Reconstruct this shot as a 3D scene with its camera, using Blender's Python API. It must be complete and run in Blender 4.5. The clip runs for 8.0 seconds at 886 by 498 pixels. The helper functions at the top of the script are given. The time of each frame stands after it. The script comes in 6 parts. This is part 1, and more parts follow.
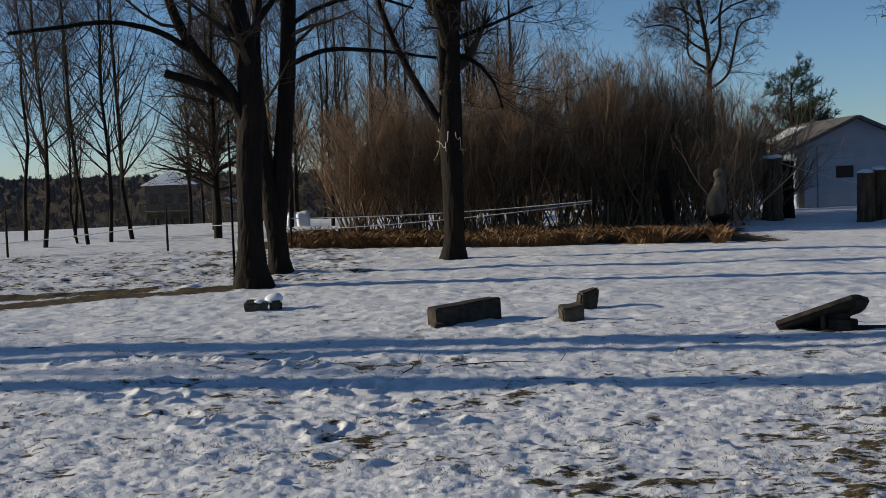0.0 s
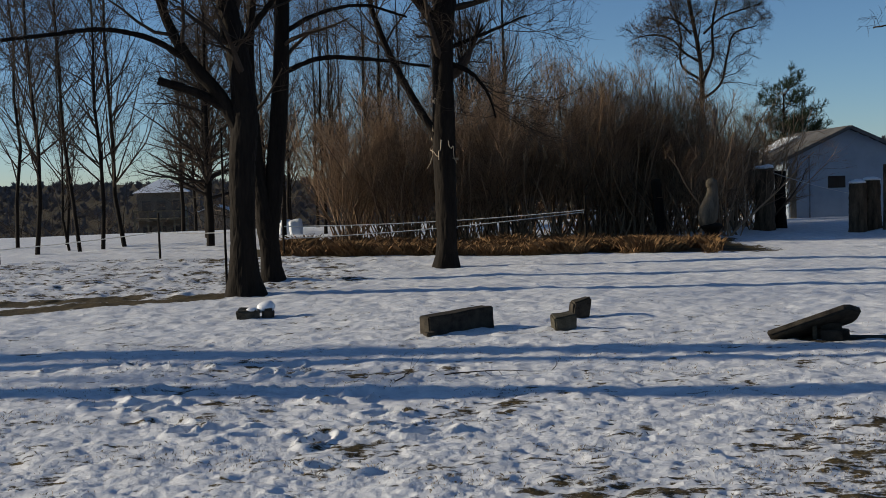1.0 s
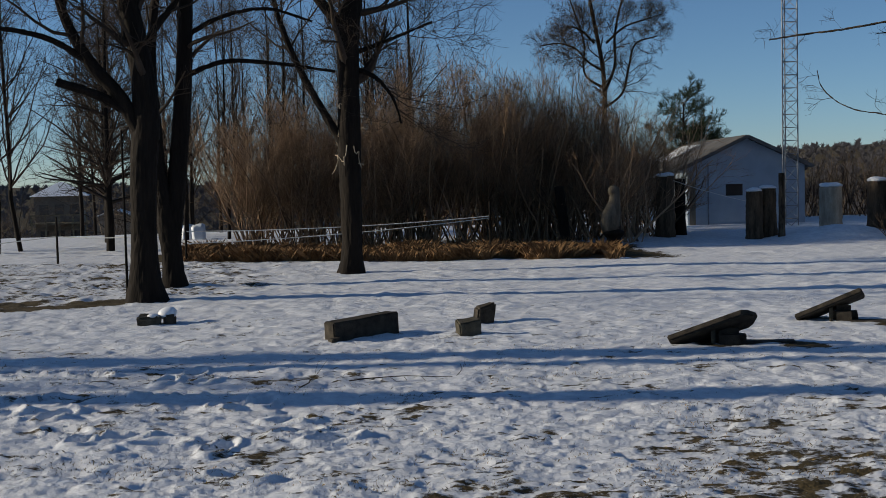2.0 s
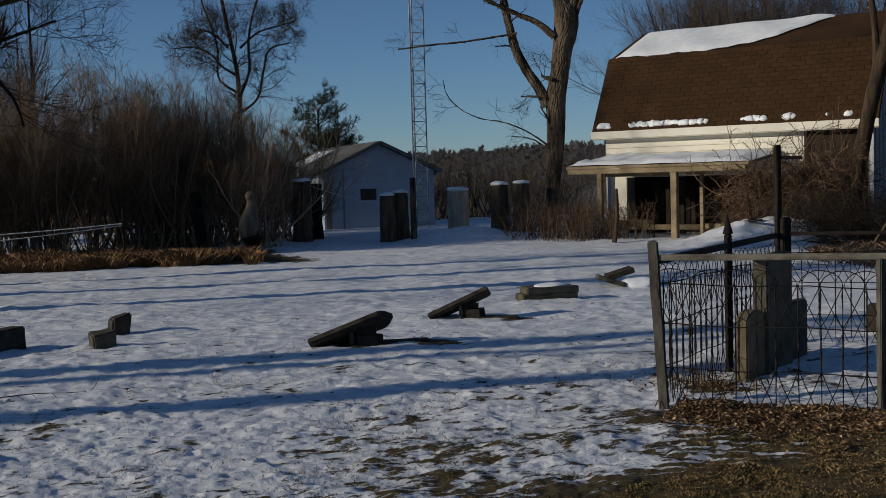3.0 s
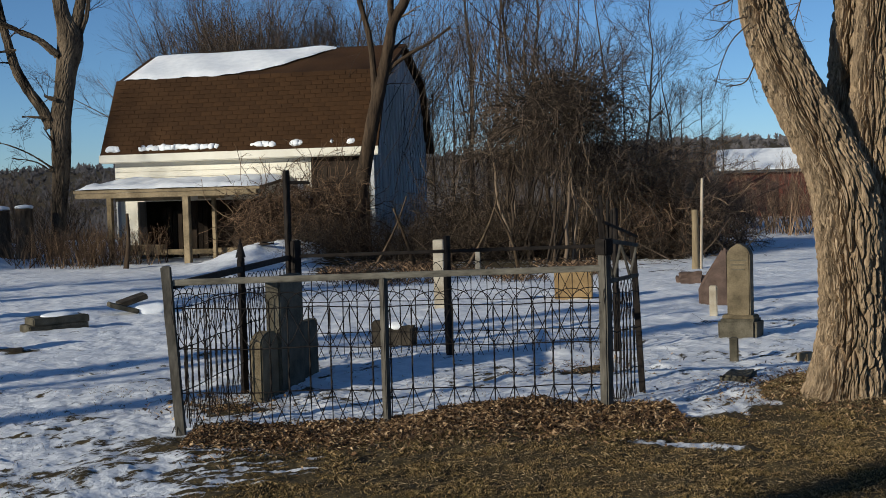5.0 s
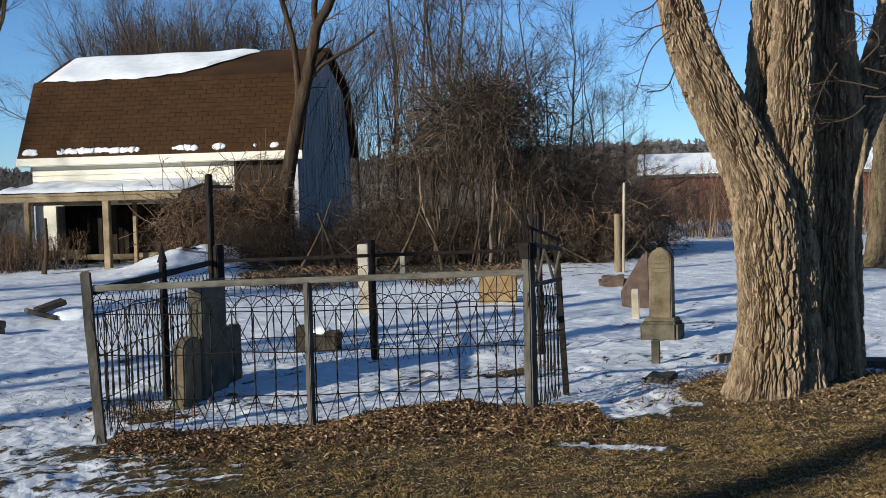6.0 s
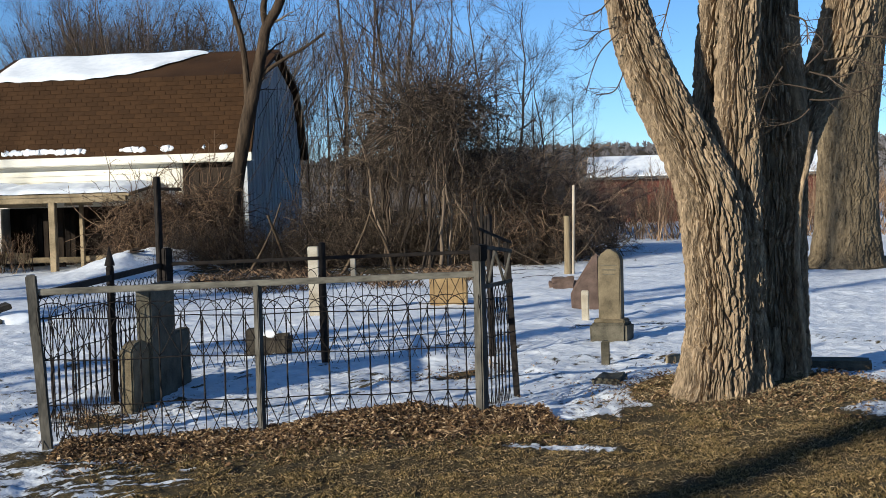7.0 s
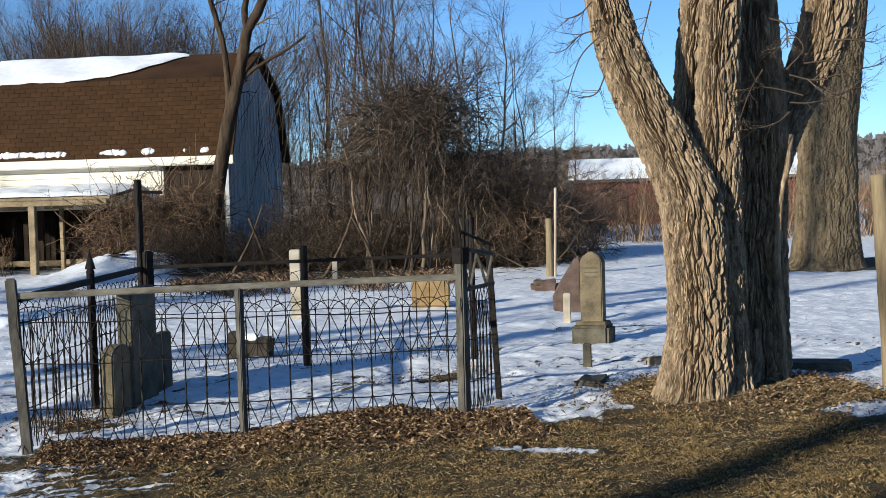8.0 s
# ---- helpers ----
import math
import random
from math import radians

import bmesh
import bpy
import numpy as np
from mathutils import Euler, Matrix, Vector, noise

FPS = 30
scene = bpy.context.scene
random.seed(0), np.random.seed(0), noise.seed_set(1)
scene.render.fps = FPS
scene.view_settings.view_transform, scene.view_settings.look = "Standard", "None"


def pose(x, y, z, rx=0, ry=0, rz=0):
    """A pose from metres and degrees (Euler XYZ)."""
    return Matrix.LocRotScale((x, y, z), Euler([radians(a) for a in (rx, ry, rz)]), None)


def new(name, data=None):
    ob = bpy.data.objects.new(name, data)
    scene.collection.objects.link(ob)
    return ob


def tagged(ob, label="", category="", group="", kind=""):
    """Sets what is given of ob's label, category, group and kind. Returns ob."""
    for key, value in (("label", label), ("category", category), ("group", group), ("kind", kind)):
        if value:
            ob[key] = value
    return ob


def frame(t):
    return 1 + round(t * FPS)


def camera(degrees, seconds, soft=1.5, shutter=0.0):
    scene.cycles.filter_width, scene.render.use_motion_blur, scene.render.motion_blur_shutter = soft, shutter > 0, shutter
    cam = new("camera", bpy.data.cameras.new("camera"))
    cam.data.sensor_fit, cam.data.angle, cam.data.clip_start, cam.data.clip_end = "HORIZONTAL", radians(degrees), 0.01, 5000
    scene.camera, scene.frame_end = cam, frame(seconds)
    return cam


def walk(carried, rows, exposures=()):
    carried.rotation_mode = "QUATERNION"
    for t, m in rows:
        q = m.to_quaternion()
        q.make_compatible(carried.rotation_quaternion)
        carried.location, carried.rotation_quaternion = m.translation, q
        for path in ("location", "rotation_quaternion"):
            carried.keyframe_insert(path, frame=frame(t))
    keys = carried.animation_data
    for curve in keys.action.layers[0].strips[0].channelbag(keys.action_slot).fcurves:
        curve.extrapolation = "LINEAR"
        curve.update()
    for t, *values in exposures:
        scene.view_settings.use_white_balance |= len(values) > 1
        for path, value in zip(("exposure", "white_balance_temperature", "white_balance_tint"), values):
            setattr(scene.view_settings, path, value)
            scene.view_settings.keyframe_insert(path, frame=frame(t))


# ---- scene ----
cam = camera(40.72, 8.0, soft=0.3)
EYE = 1.7
# seconds, yaw, pitch, roll of a camera that turns on one spot
ROWS = [
    (0.0, -0.13, -3.80, 2.00),
    (0.5, -0.44, -3.40, 1.78),
    (1.0, -0.47, -3.40, 1.76),
    (1.2, -0.58, -3.47, 1.63),
    (1.6, -1.60, -3.42, 1.48),
    (2.0, -5.00, -3.25, 1.36),
    (2.3, -9.11, -3.13, 1.33),
    (2.5, -12.29, -3.48, 1.59),
    (3.0, -22.27, -3.44, 1.62),
    (3.5, -30.38, -3.23, 1.53),
    (4.0, -36.86, -3.09, 1.57),
    (4.5, -40.98, -2.80, 1.26),
    (5.0, -45.35, -2.92, 1.57),
    (5.2, -46.32, -2.92, 1.64),
    (6.3, -49.71, -2.76, 1.48),
    (6.5, -50.16, -2.73, 1.47),
    (7.0, -51.34, -2.77, 1.57),
    (7.5, -52.27, -2.75, 1.62),
    (8.0, -52.21, -2.66, 1.63),
]
walk(cam, [(t, pose(0, 0, EYE, 90 + pitch, roll, yaw)) for t, yaw, pitch, roll in ROWS],
     exposures=[(0.0, -0.23, 6100, 6), (1.2, -0.23, 6100, 6), (2.3, -0.41, 5900, 6), (3.0, -0.76, 5800, 6), (3.5, -0.88, 5750, 6), (4.5, -0.53, 5700, 4), (5.2, -0.1, 5550, 4), (6.5, 0.28, 5450, 4), (8.0, 0.43, 5450, 4)])

# ---- light: a low winter sun over the field, clear sky ----
SUN_AZ, SUN_EL = -83.0, 17.0
world = bpy.data.worlds.new("sky")
scene.world = world
world.use_nodes = True
wn = world.node_tree.nodes
sky = wn.new("ShaderNodeTexSky")
sky.sky_type, sky.sun_disc = "NISHITA", False
sky.sun_elevation, sky.sun_rotation = radians(SUN_EL), radians(SUN_AZ)
sky.altitude = 3000
sky.air_density, sky.dust_density, sky.ozone_density = 1.0, 1.7, 3.2
wn["Background"].inputs[1].default_value = 0.10
world.node_tree.links.new(sky.outputs[0], wn["Background"].inputs[0])
sun_data = bpy.data.lights.new("sun", "SUN")
sun_data.energy, sun_data.angle, sun_data.color = 5.6, radians(0.55), (1.0, 0.83, 0.61)
sun = new("sun", sun_data)
to_sun = Vector((math.sin(radians(SUN_AZ)) * math.cos(radians(SUN_EL)), math.cos(radians(SUN_AZ)) * math.cos(radians(SUN_EL)), math.sin(radians(SUN_EL))))
sun.matrix_world = Matrix.Translation((-30, 0, 30)) @ to_sun.to_track_quat("Z", "Y").to_matrix().to_4x4()


# ---- materials ----
def material(name, dark, light, scale=6.0, rough=0.85, bump=0.3, stretch=(1, 1, 1), detail=6.0, metal=0.0, fine=60.0, spread=0.25, vary=0.0):
    """Two colours mixed by noise at two sizes, with relief from both."""
    m = bpy.data.materials.new(name)
    m.use_nodes = True
    nt, n = m.node_tree, m.node_tree.nodes
    b = n["Principled BSDF"]
    co = n.new("ShaderNodeTexCoord")
    mp = n.new("ShaderNodeMapping")
    mp.inputs["Scale"].default_value = stretch
    a, c = n.new("ShaderNodeTexNoise"), n.new("ShaderNodeTexNoise")
    a.inputs["Scale"].default_value, a.inputs["Detail"].default_value = scale, detail
    c.inputs["Scale"].default_value, c.inputs["Detail"].default_value = fine, 3.0
    add = n.new("ShaderNodeMath")
    add.operation = "MULTIPLY_ADD"
    add.inputs[1].default_value = 0.45
    ramp = n.new("ShaderNodeValToRGB")
    ramp.color_ramp.elements[0].position, ramp.color_ramp.elements[1].position = 0.72 - spread, 0.72 + spread
    ramp.color_ramp.elements[0].color, ramp.color_ramp.elements[1].color = (*dark, 1), (*light, 1)
    bp = n.new("ShaderNodeBump")
    bp.inputs["Strength"].default_value, bp.inputs["Distance"].default_value = bump, 0.02
    L = nt.links.new
    L(co.outputs["Object"], mp.inputs["Vector"])
    L(mp.outputs[0], a.inputs["Vector"])
    L(mp.outputs[0], c.inputs["Vector"])
    L(c.outputs[0], add.inputs[0])
    L(a.outputs[0], add.inputs[2])
    L(add.outputs[0], ramp.inputs[0])
    L(add.outputs[0], bp.inputs["Height"])
    col = ramp.outputs[0]
    if vary:
        info, hsv, mr = n.new("ShaderNodeObjectInfo"), n.new("ShaderNodeHueSaturation"), n.new("ShaderNodeMapRange")
        mr.inputs["To Min"].default_value, mr.inputs["To Max"].default_value = 1 - vary, 1 + vary
        L(info.outputs["Random"], mr.inputs["Value"])
        L(mr.outputs[0], hsv.inputs["Value"])
        L(col, hsv.inputs["Color"])
        col = hsv.outputs[0]
    L(col, b.inputs["Base Color"])
    L(bp.outputs[0], b.inputs["Normal"])
    b.inputs["Roughness"].default_value, b.inputs["Metallic"].default_value = rough, metal
    b.inputs["Specular IOR Level"].default_value = 0.15 if rough > 0.8 else 0.5
    return m


def snow_material(name):
    """Old wind-packed snow: near white, faintly grainy."""
    return material(name, (0.70, 0.72, 0.75), (0.88, 0.89, 0.90), scale=5, rough=0.55, bump=0.5, fine=70, spread=0.3)


def ground_material():
    """Snow where it still lies, frozen turf where the point attribute 'bare' and noise have worn it off."""
    m = bpy.data.materials.new("snowy_turf")
    m.use_nodes = True
    nt, n = m.node_tree, m.node_tree.nodes
    L = nt.links.new
    b = n["Principled BSDF"]
    co = n.new("ShaderNodeTexCoord")

    def noise_tex(scale, detail, rough=0.55):
        t = n.new("ShaderNodeTexNoise")
        t.inputs["Scale"].default_value, t.inputs["Detail"].default_value, t.inputs["Roughness"].default_value = scale, detail, rough
        L(co.outputs["Object"], t.inputs["Vector"])
        return t

    def math_node(op, x, y):
        k = n.new("ShaderNodeMath")
        k.operation = op
        for i, v in enumerate((x, y)):
            if isinstance(v, float):
                k.inputs[i].default_value = v
            else:
                L(v, k.inputs[i])
        return k.outputs[0]

    at = n.new("ShaderNodeAttribute")
    at.attribute_name = "bare"
    big, small, grain = noise_tex(0.9, 5), noise_tex(5.0, 9, 0.68), noise_tex(55.0, 3)
    wear = math_node("ADD", math_node("MULTIPLY", big.outputs[0], 0.55), math_node("MULTIPLY", small.outputs[0], 0.8))
    wear = math_node("ADD", wear, 0.03)
    wear = math_node("SUBTRACT", wear, 0.30)
    speck = n.new("ShaderNodeTexNoise")
    speck.inputs["Scale"].default_value, speck.inputs["Detail"].default_value, speck.inputs["Roughness"].default_value = 8.0, 7, 0.75
    mapped = n.new("ShaderNodeMapping")
    mapped.inputs["Scale"].default_value = (0.5, 1.9, 1.0)
    mapped.inputs["Rotation"].default_value = (0, 0, radians(25))
    L(co.outputs["Object"], mapped.inputs["Vector"])
    L(mapped.outputs[0], speck.inputs["Vector"])
    wear = math_node("ADD", wear, math_node("MULTIPLY", speck.outputs[0], 0.66))
    wear = math_node("ADD", wear, at.outputs["Fac"])
    edge = n.new("ShaderNodeMapRange")
    edge.interpolation_type = "SMOOTHSTEP"
    edge.inputs["From Min"].default_value, edge.inputs["From Max"].default_value = 0.96, 1.03
    L(wear, edge.inputs["Value"])
    snow = n.new("ShaderNodeValToRGB")
    snow.color_ramp.elements[0].color, snow.color_ramp.elements[1].color = (0.56, 0.58, 0.62, 1), (0.81, 0.82, 0.84, 1)
    snow.color_ramp.elements[0].position, snow.color_ramp.elements[1].position = 0.3, 0.62
    L(small.outputs[0], snow.inputs[0])
    turf = n.new("ShaderNodeValToRGB")
    turf.color_ramp.elements[0].color, turf.color_ramp.elements[1].color = (0.024, 0.016, 0.008, 1), (0.15, 0.104, 0.050, 1)
    turf.color_ramp.elements[0].position, turf.color_ramp.elements[1].position = 0.32, 0.72
    e = turf.color_ramp.elements.new(0.52)
    e.color = (0.060, 0.045, 0.018, 1)
    L(math_node("ADD", math_node("MULTIPLY", grain.outputs[0], 0.6), math_node("MULTIPLY", small.outputs[0], 0.4)), turf.inputs[0])
    mix = n.new("ShaderNodeMix")
    mix.data_type = "RGBA"
    L(edge.outputs[0], mix.inputs["Factor"])
    L(snow.outputs[0], mix.inputs["A"])
    L(turf.outputs[0], mix.inputs["B"])
    L(mix.outputs["Result"], b.inputs["Base Color"])
    bp = n.new("ShaderNodeBump")
    bp.inputs["Strength"].default_value, bp.inputs["Distance"].default_value = 0.8, 0.05
    mid = noise_tex(17.0, 4, 0.6)
    lift = math_node("ADD", math_node("MULTIPLY", small.outputs[0], 0.55), math_node("MULTIPLY", grain.outputs[0], 0.07))
    lift = math_node("ADD", lift, math_node("MULTIPLY", mid.outputs[0], 0.28))
    lift = math_node("SUBTRACT", lift, math_node("MULTIPLY", edge.outputs[0], 0.6))
    L(lift, bp.inputs["Height"])
    b.inputs["Specular IOR Level"].default_value = 0.25
    L(bp.outputs[0], b.inputs["Normal"])
    rg = n.new("ShaderNodeMapRange")
    rg.inputs["To Min"].default_value, rg.inputs["To Max"].default_value = 0.6, 0.95
    L(edge.outputs[0], rg.inputs["Value"])
    L(rg.outputs[0], b.inputs["Roughness"])
    return m


def litter_material(name, colours, rough=0.9):
    """Loose bits, each with a colour of its own."""
    m = bpy.data.materials.new(name)
    m.use_nodes = True
    n, L = m.node_tree.nodes, m.node_tree.links.new
    geo, ramp = n.new("ShaderNodeNewGeometry"), n.new("ShaderNodeValToRGB")
    el = ramp.color_ramp.elements
    el[0].color, el[1].color = (*colours[0], 1), (*colours[-1], 1)
    for k in range(1, len(colours) - 1):
        el.new(k / (len(colours) - 1)).color = (*colours[k], 1)
    L(geo.outputs["Random Per Island"], ramp.inputs[0])
    L(ramp.outputs[0], n["Principled BSDF"].inputs["Base Color"])
    n["Principled BSDF"].inputs["Roughness"].default_value = rough
    n["Principled BSDF"].inputs["Specular IOR Level"].default_value = 0.2
    return m


SNOW = snow_material("packed_snow")
TURF = ground_material()
# bark taken near black so the unlit trunks read as silhouettes
BARK_SHADE_DARK = material("dark_bark", (0.006, 0.0045, 0.0035), (0.020, 0.015, 0.011), scale=7, stretch=(1, 1, 0.18), bump=0.9, fine=34)
BARK_OLD = material("furrowed_bark", (0.06, 0.042, 0.026), (0.46, 0.34, 0.215), scale=26, stretch=(1, 1, 0.22), bump=1.0, fine=150)
BARK_PALE = material("weathered_bark", (0.026, 0.018, 0.011), (0.15, 0.105, 0.065), scale=8, stretch=(1, 1, 0.2), bump=0.8, fine=40)
BARK_BROWN = material("smooth_brown_bark", (0.013, 0.009, 0.006), (0.085, 0.058, 0.036), scale=8, stretch=(1, 1, 0.2), bump=0.7, fine=40)
BARK_TAN = material("tan_ridged_bark", (0.035, 0.027, 0.017), (0.20, 0.152, 0.092), scale=12, stretch=(1, 1, 0.2), bump=0.9, fine=60)
BARK_MID = material("grey_flaking_bark", (0.015, 0.012, 0.009), (0.15, 0.112, 0.074), scale=3, stretch=(1, 1, 0.3), bump=1.0, fine=34, spread=0.16)
TWIG = material("bare_twigs", (0.022, 0.016, 0.012), (0.07, 0.052, 0.038), scale=3, bump=0.1)
TWIG_RED = litter_material("brown_shrub_stems", [(0.07, 0.045, 0.028), (0.18, 0.115, 0.068), (0.29, 0.19, 0.115), (0.42, 0.29, 0.18)], 0.8)
TWIG_BROWN = litter_material("dead_weed_stalks", [(0.03, 0.019, 0.012), (0.08, 0.05, 0.03), (0.15, 0.097, 0.058), (0.26, 0.175, 0.105)], 0.85)
TWIG_GREY = litter_material("grey_brown_twigs", [(0.014, 0.010, 0.007), (0.036, 0.026, 0.018), (0.075, 0.054, 0.037), (0.19, 0.142, 0.098)], 0.8)
STRAW = material("dry_grass", (0.075, 0.042, 0.020), (0.25, 0.148, 0.068), scale=3, bump=0.1)
STONE = material("weathered_stone", (0.03, 0.027, 0.019), (0.13, 0.115, 0.084), scale=7, bump=0.6, fine=80)
STONE_DARK = material("lichened_slab", (0.015, 0.013, 0.011), (0.075, 0.062, 0.046), scale=9, bump=0.6, fine=80)
STONE_PALE = material("pale_marble", (0.055, 0.044, 0.027), (0.20, 0.16, 0.10), scale=6, bump=0.4, fine=90)
STONE_WHITE = material("bleached_marble", (0.24, 0.20, 0.14), (0.50, 0.45, 0.36), scale=5, bump=0.3, fine=90)
STONE_GOLD = material("ochre_sandstone", (0.17, 0.11, 0.05), (0.33, 0.23, 0.11), scale=5, bump=0.4, fine=90)
STONE_PINK = material("pinkish_granite", (0.055, 0.038, 0.03), (0.145, 0.10, 0.08), scale=8, bump=0.4, fine=90)
IRON = material("rusty_iron", (0.008, 0.0068, 0.0063), (0.027, 0.021, 0.017), scale=12, rough=0.82, bump=0.3)
POST_GREY = material("dull_grey_iron", (0.035, 0.032, 0.027), (0.13, 0.118, 0.098), scale=14, bump=0.4, stretch=(1, 1, 0.3))
RAIL = material("grey_weathered_rail", (0.055, 0.050, 0.040), (0.22, 0.20, 0.16), scale=14, bump=0.4, stretch=(0.3, 0.3, 1))
POSTWOOD = material("weathered_post_wood", (0.09, 0.075, 0.055), (0.28, 0.235, 0.17), scale=9, bump=0.5, stretch=(1, 1, 0.15))
FRESHWOOD = material("pale_post_wood", (0.14, 0.105, 0.062), (0.29, 0.23, 0.14), scale=9, bump=0.4, stretch=(1, 1, 0.12))
OLDWOOD = material("old_lumber", (0.11, 0.085, 0.05), (0.32, 0.25, 0.155), scale=6, bump=0.4, stretch=(0.3, 0.3, 0.3))
WHITE = material("white_paint", (0.62, 0.62, 0.60), (0.80, 0.80, 0.78), scale=1.5, bump=0.15, rough=0.7)
CREAM = material("cream_siding", (0.58, 0.54, 0.44), (0.76, 0.72, 0.62), scale=1.5, bump=0.15, rough=0.7)
# weathered white boards; the gable's shade is mixed in as grey
SHADED_WORN_WHITE = material("worn_grey_white_boards", (0.25, 0.26, 0.28), (0.58, 0.59, 0.60), scale=4, bump=0.3, stretch=(1, 1, 0.15), rough=0.85)
# white garage walls, with the bluish shade on them put into the colour
GARAGE_SHADE_BLUE = material("faded_pale_blue_paint", (0.27, 0.32, 0.39), (0.39, 0.45, 0.52), scale=1.5, bump=0.15, rough=0.75)
SHINGLE = material("brown_asphalt_shingle", (0.023, 0.0112, 0.0043), (0.064, 0.032, 0.0125), scale=0.8, bump=0.5, fine=45, vary=0.14)
GREYROOF = material("grey_shingle", (0.075, 0.072, 0.068), (0.17, 0.16, 0.15), scale=2, bump=0.4, fine=30)
# dark old wood, taken near black to hold the shade inside the barn
DARK_WOOD_SHADE = material("dark_barn_interior", (0.008, 0.006, 0.005), (0.045, 0.032, 0.022), scale=5, bump=0.3, stretch=(1, 1, 0.2))
RED = material("red_barn_boards", (0.06, 0.020, 0.014), (0.13, 0.042, 0.03), scale=3, bump=0.3, stretch=(1, 1, 0.2))
TAN = material("tan_siding", (0.12, 0.10, 0.08), (0.22, 0.185, 0.145), scale=2, bump=0.2)
STEEL = material("galvanised_steel", (0.10, 0.11, 0.13), (0.26, 0.28, 0.31), scale=4, rough=0.5, bump=0.1, metal=0.5)
NEEDLES = material("pine_needles", (0.018, 0.028, 0.014), (0.05, 0.065, 0.03), scale=4, bump=0.1)
LEAVES = litter_material("fallen_leaves", [(0.025, 0.014, 0.008), (0.075, 0.043, 0.021), (0.145, 0.083, 0.04), (0.26, 0.165, 0.083), (0.50, 0.36, 0.21)])
WINTER_TURF = litter_material("winter_turf", [(0.020, 0.014, 0.006), (0.07, 0.050, 0.018), (0.13, 0.092, 0.032), (0.21, 0.145, 0.062), (0.36, 0.26, 0.135)])
STRAW_BITS = litter_material("straw", [(0.05, 0.035, 0.017), (0.11, 0.08, 0.042), (0.30, 0.23, 0.13)])
ROPE = material("white_fence_tape", (0.55, 0.54, 0.50), (0.75, 0.74, 0.70), scale=8, bump=0.1)
BLEACHED = material("bleached_wood", (0.26, 0.21, 0.15), (0.52, 0.44, 0.33), scale=9, bump=0.5, stretch=(1, 1, 0.2))
DRIFT = material("grey_driftwood", (0.05, 0.043, 0.033), (0.17, 0.143, 0.108), scale=9, bump=0.5, stretch=(1, 1, 0.2))
# distance haze is mixed into this paler grey wood colour
HAZED_WOOD = material("distant_woods", (0.09, 0.085, 0.09), (0.17, 0.155, 0.155), scale=0.05, bump=0.0, fine=0.6)
GLASS = material("dark_pane", (0.012, 0.013, 0.015), (0.03, 0.032, 0.036), scale=2, rough=0.12, bump=0.0)
TARP = material("pale_tarpaulin", (0.45, 0.50, 0.58), (0.68, 0.72, 0.78), scale=2, rough=0.5, bump=0.2)


# ---- building blocks ----
def mesh_data(name, verts, faces, mat, smooth=True):
    """A mesh from arrays of places and of triangles or quads."""
    me = bpy.data.meshes.new(name)
    verts, faces = np.asarray(verts, np.float32), np.asarray(faces, np.int32)
    k = faces.shape[1]
    me.vertices.add(len(verts))
    me.vertices.foreach_set("co", verts.ravel())
    me.loops.add(faces.size)
    me.loops.foreach_set("vertex_index", faces.ravel())
    me.polygons.add(len(faces))
    me.polygons.foreach_set("loop_start", np.arange(0, faces.size, k, dtype=np.int32))
    me.polygons.foreach_set("loop_total", np.full(len(faces), k, np.int32))
    me.polygons.foreach_set("use_smooth", np.full(len(faces), smooth))
    me.materials.append(mat)
    me.update(calc_edges=True)
    return me


def child(name, data, parent, label=""):
    ob = new(name, data)
    ob.parent = parent
    if label:
        ob["label"] = label
    return ob


def thing(name, at, label, category, group="", kind="", rz=0.0):
    """An Empty at the base of a thing, which parents its parts."""
    ob = new(name)
    ob.empty_display_size = 0.1
    ob.matrix_world = pose(*at, 0, 0, rz)
    return tagged(ob, label, category, group, kind)


def part(name, bm, mat, parent, label="", smooth=False):
    """Links a bmesh as one mesh object under a thing or a part."""
    me = bpy.data.meshes.new(name)
    for f in bm.faces:
        f.smooth = smooth
    bm.to_mesh(me)
    bm.free()
    me.materials.append(mat)
    return child(name, me, parent, label)


def box(x0, x1, y0, y1, z0, z1, bevel=0.0, m=None, rough=0.0, cuts=0):
    """A box with worn edges; rough moves its corners about."""
    out = bmesh.new()
    bmesh.ops.create_cube(out, size=1.0)
    for v in out.verts:
        v.co = Vector(((x0 + x1) / 2 + v.co.x * (x1 - x0), (y0 + y1) / 2 + v.co.y * (y1 - y0), (z0 + z1) / 2 + v.co.z * (z1 - z0)))
    if bevel:
        bmesh.ops.bevel(out, geom=out.edges[:], offset=bevel, segments=2, affect="EDGES", clamp_overlap=True)
    if cuts:
        wide = [e for e in out.edges if e.calc_length() > bevel * 1.2]
        bmesh.ops.subdivide_edges(out, edges=wide, cuts=cuts, use_grid_fill=True)
    if rough:
        for v in out.verts:
            v.co += noise.noise_vector(v.co * 3.1) * rough + noise.noise_vector(v.co * 9.0) * rough * 0.5
    if m is not None:
        bmesh.ops.transform(out, matrix=m, verts=out.verts)
    return out


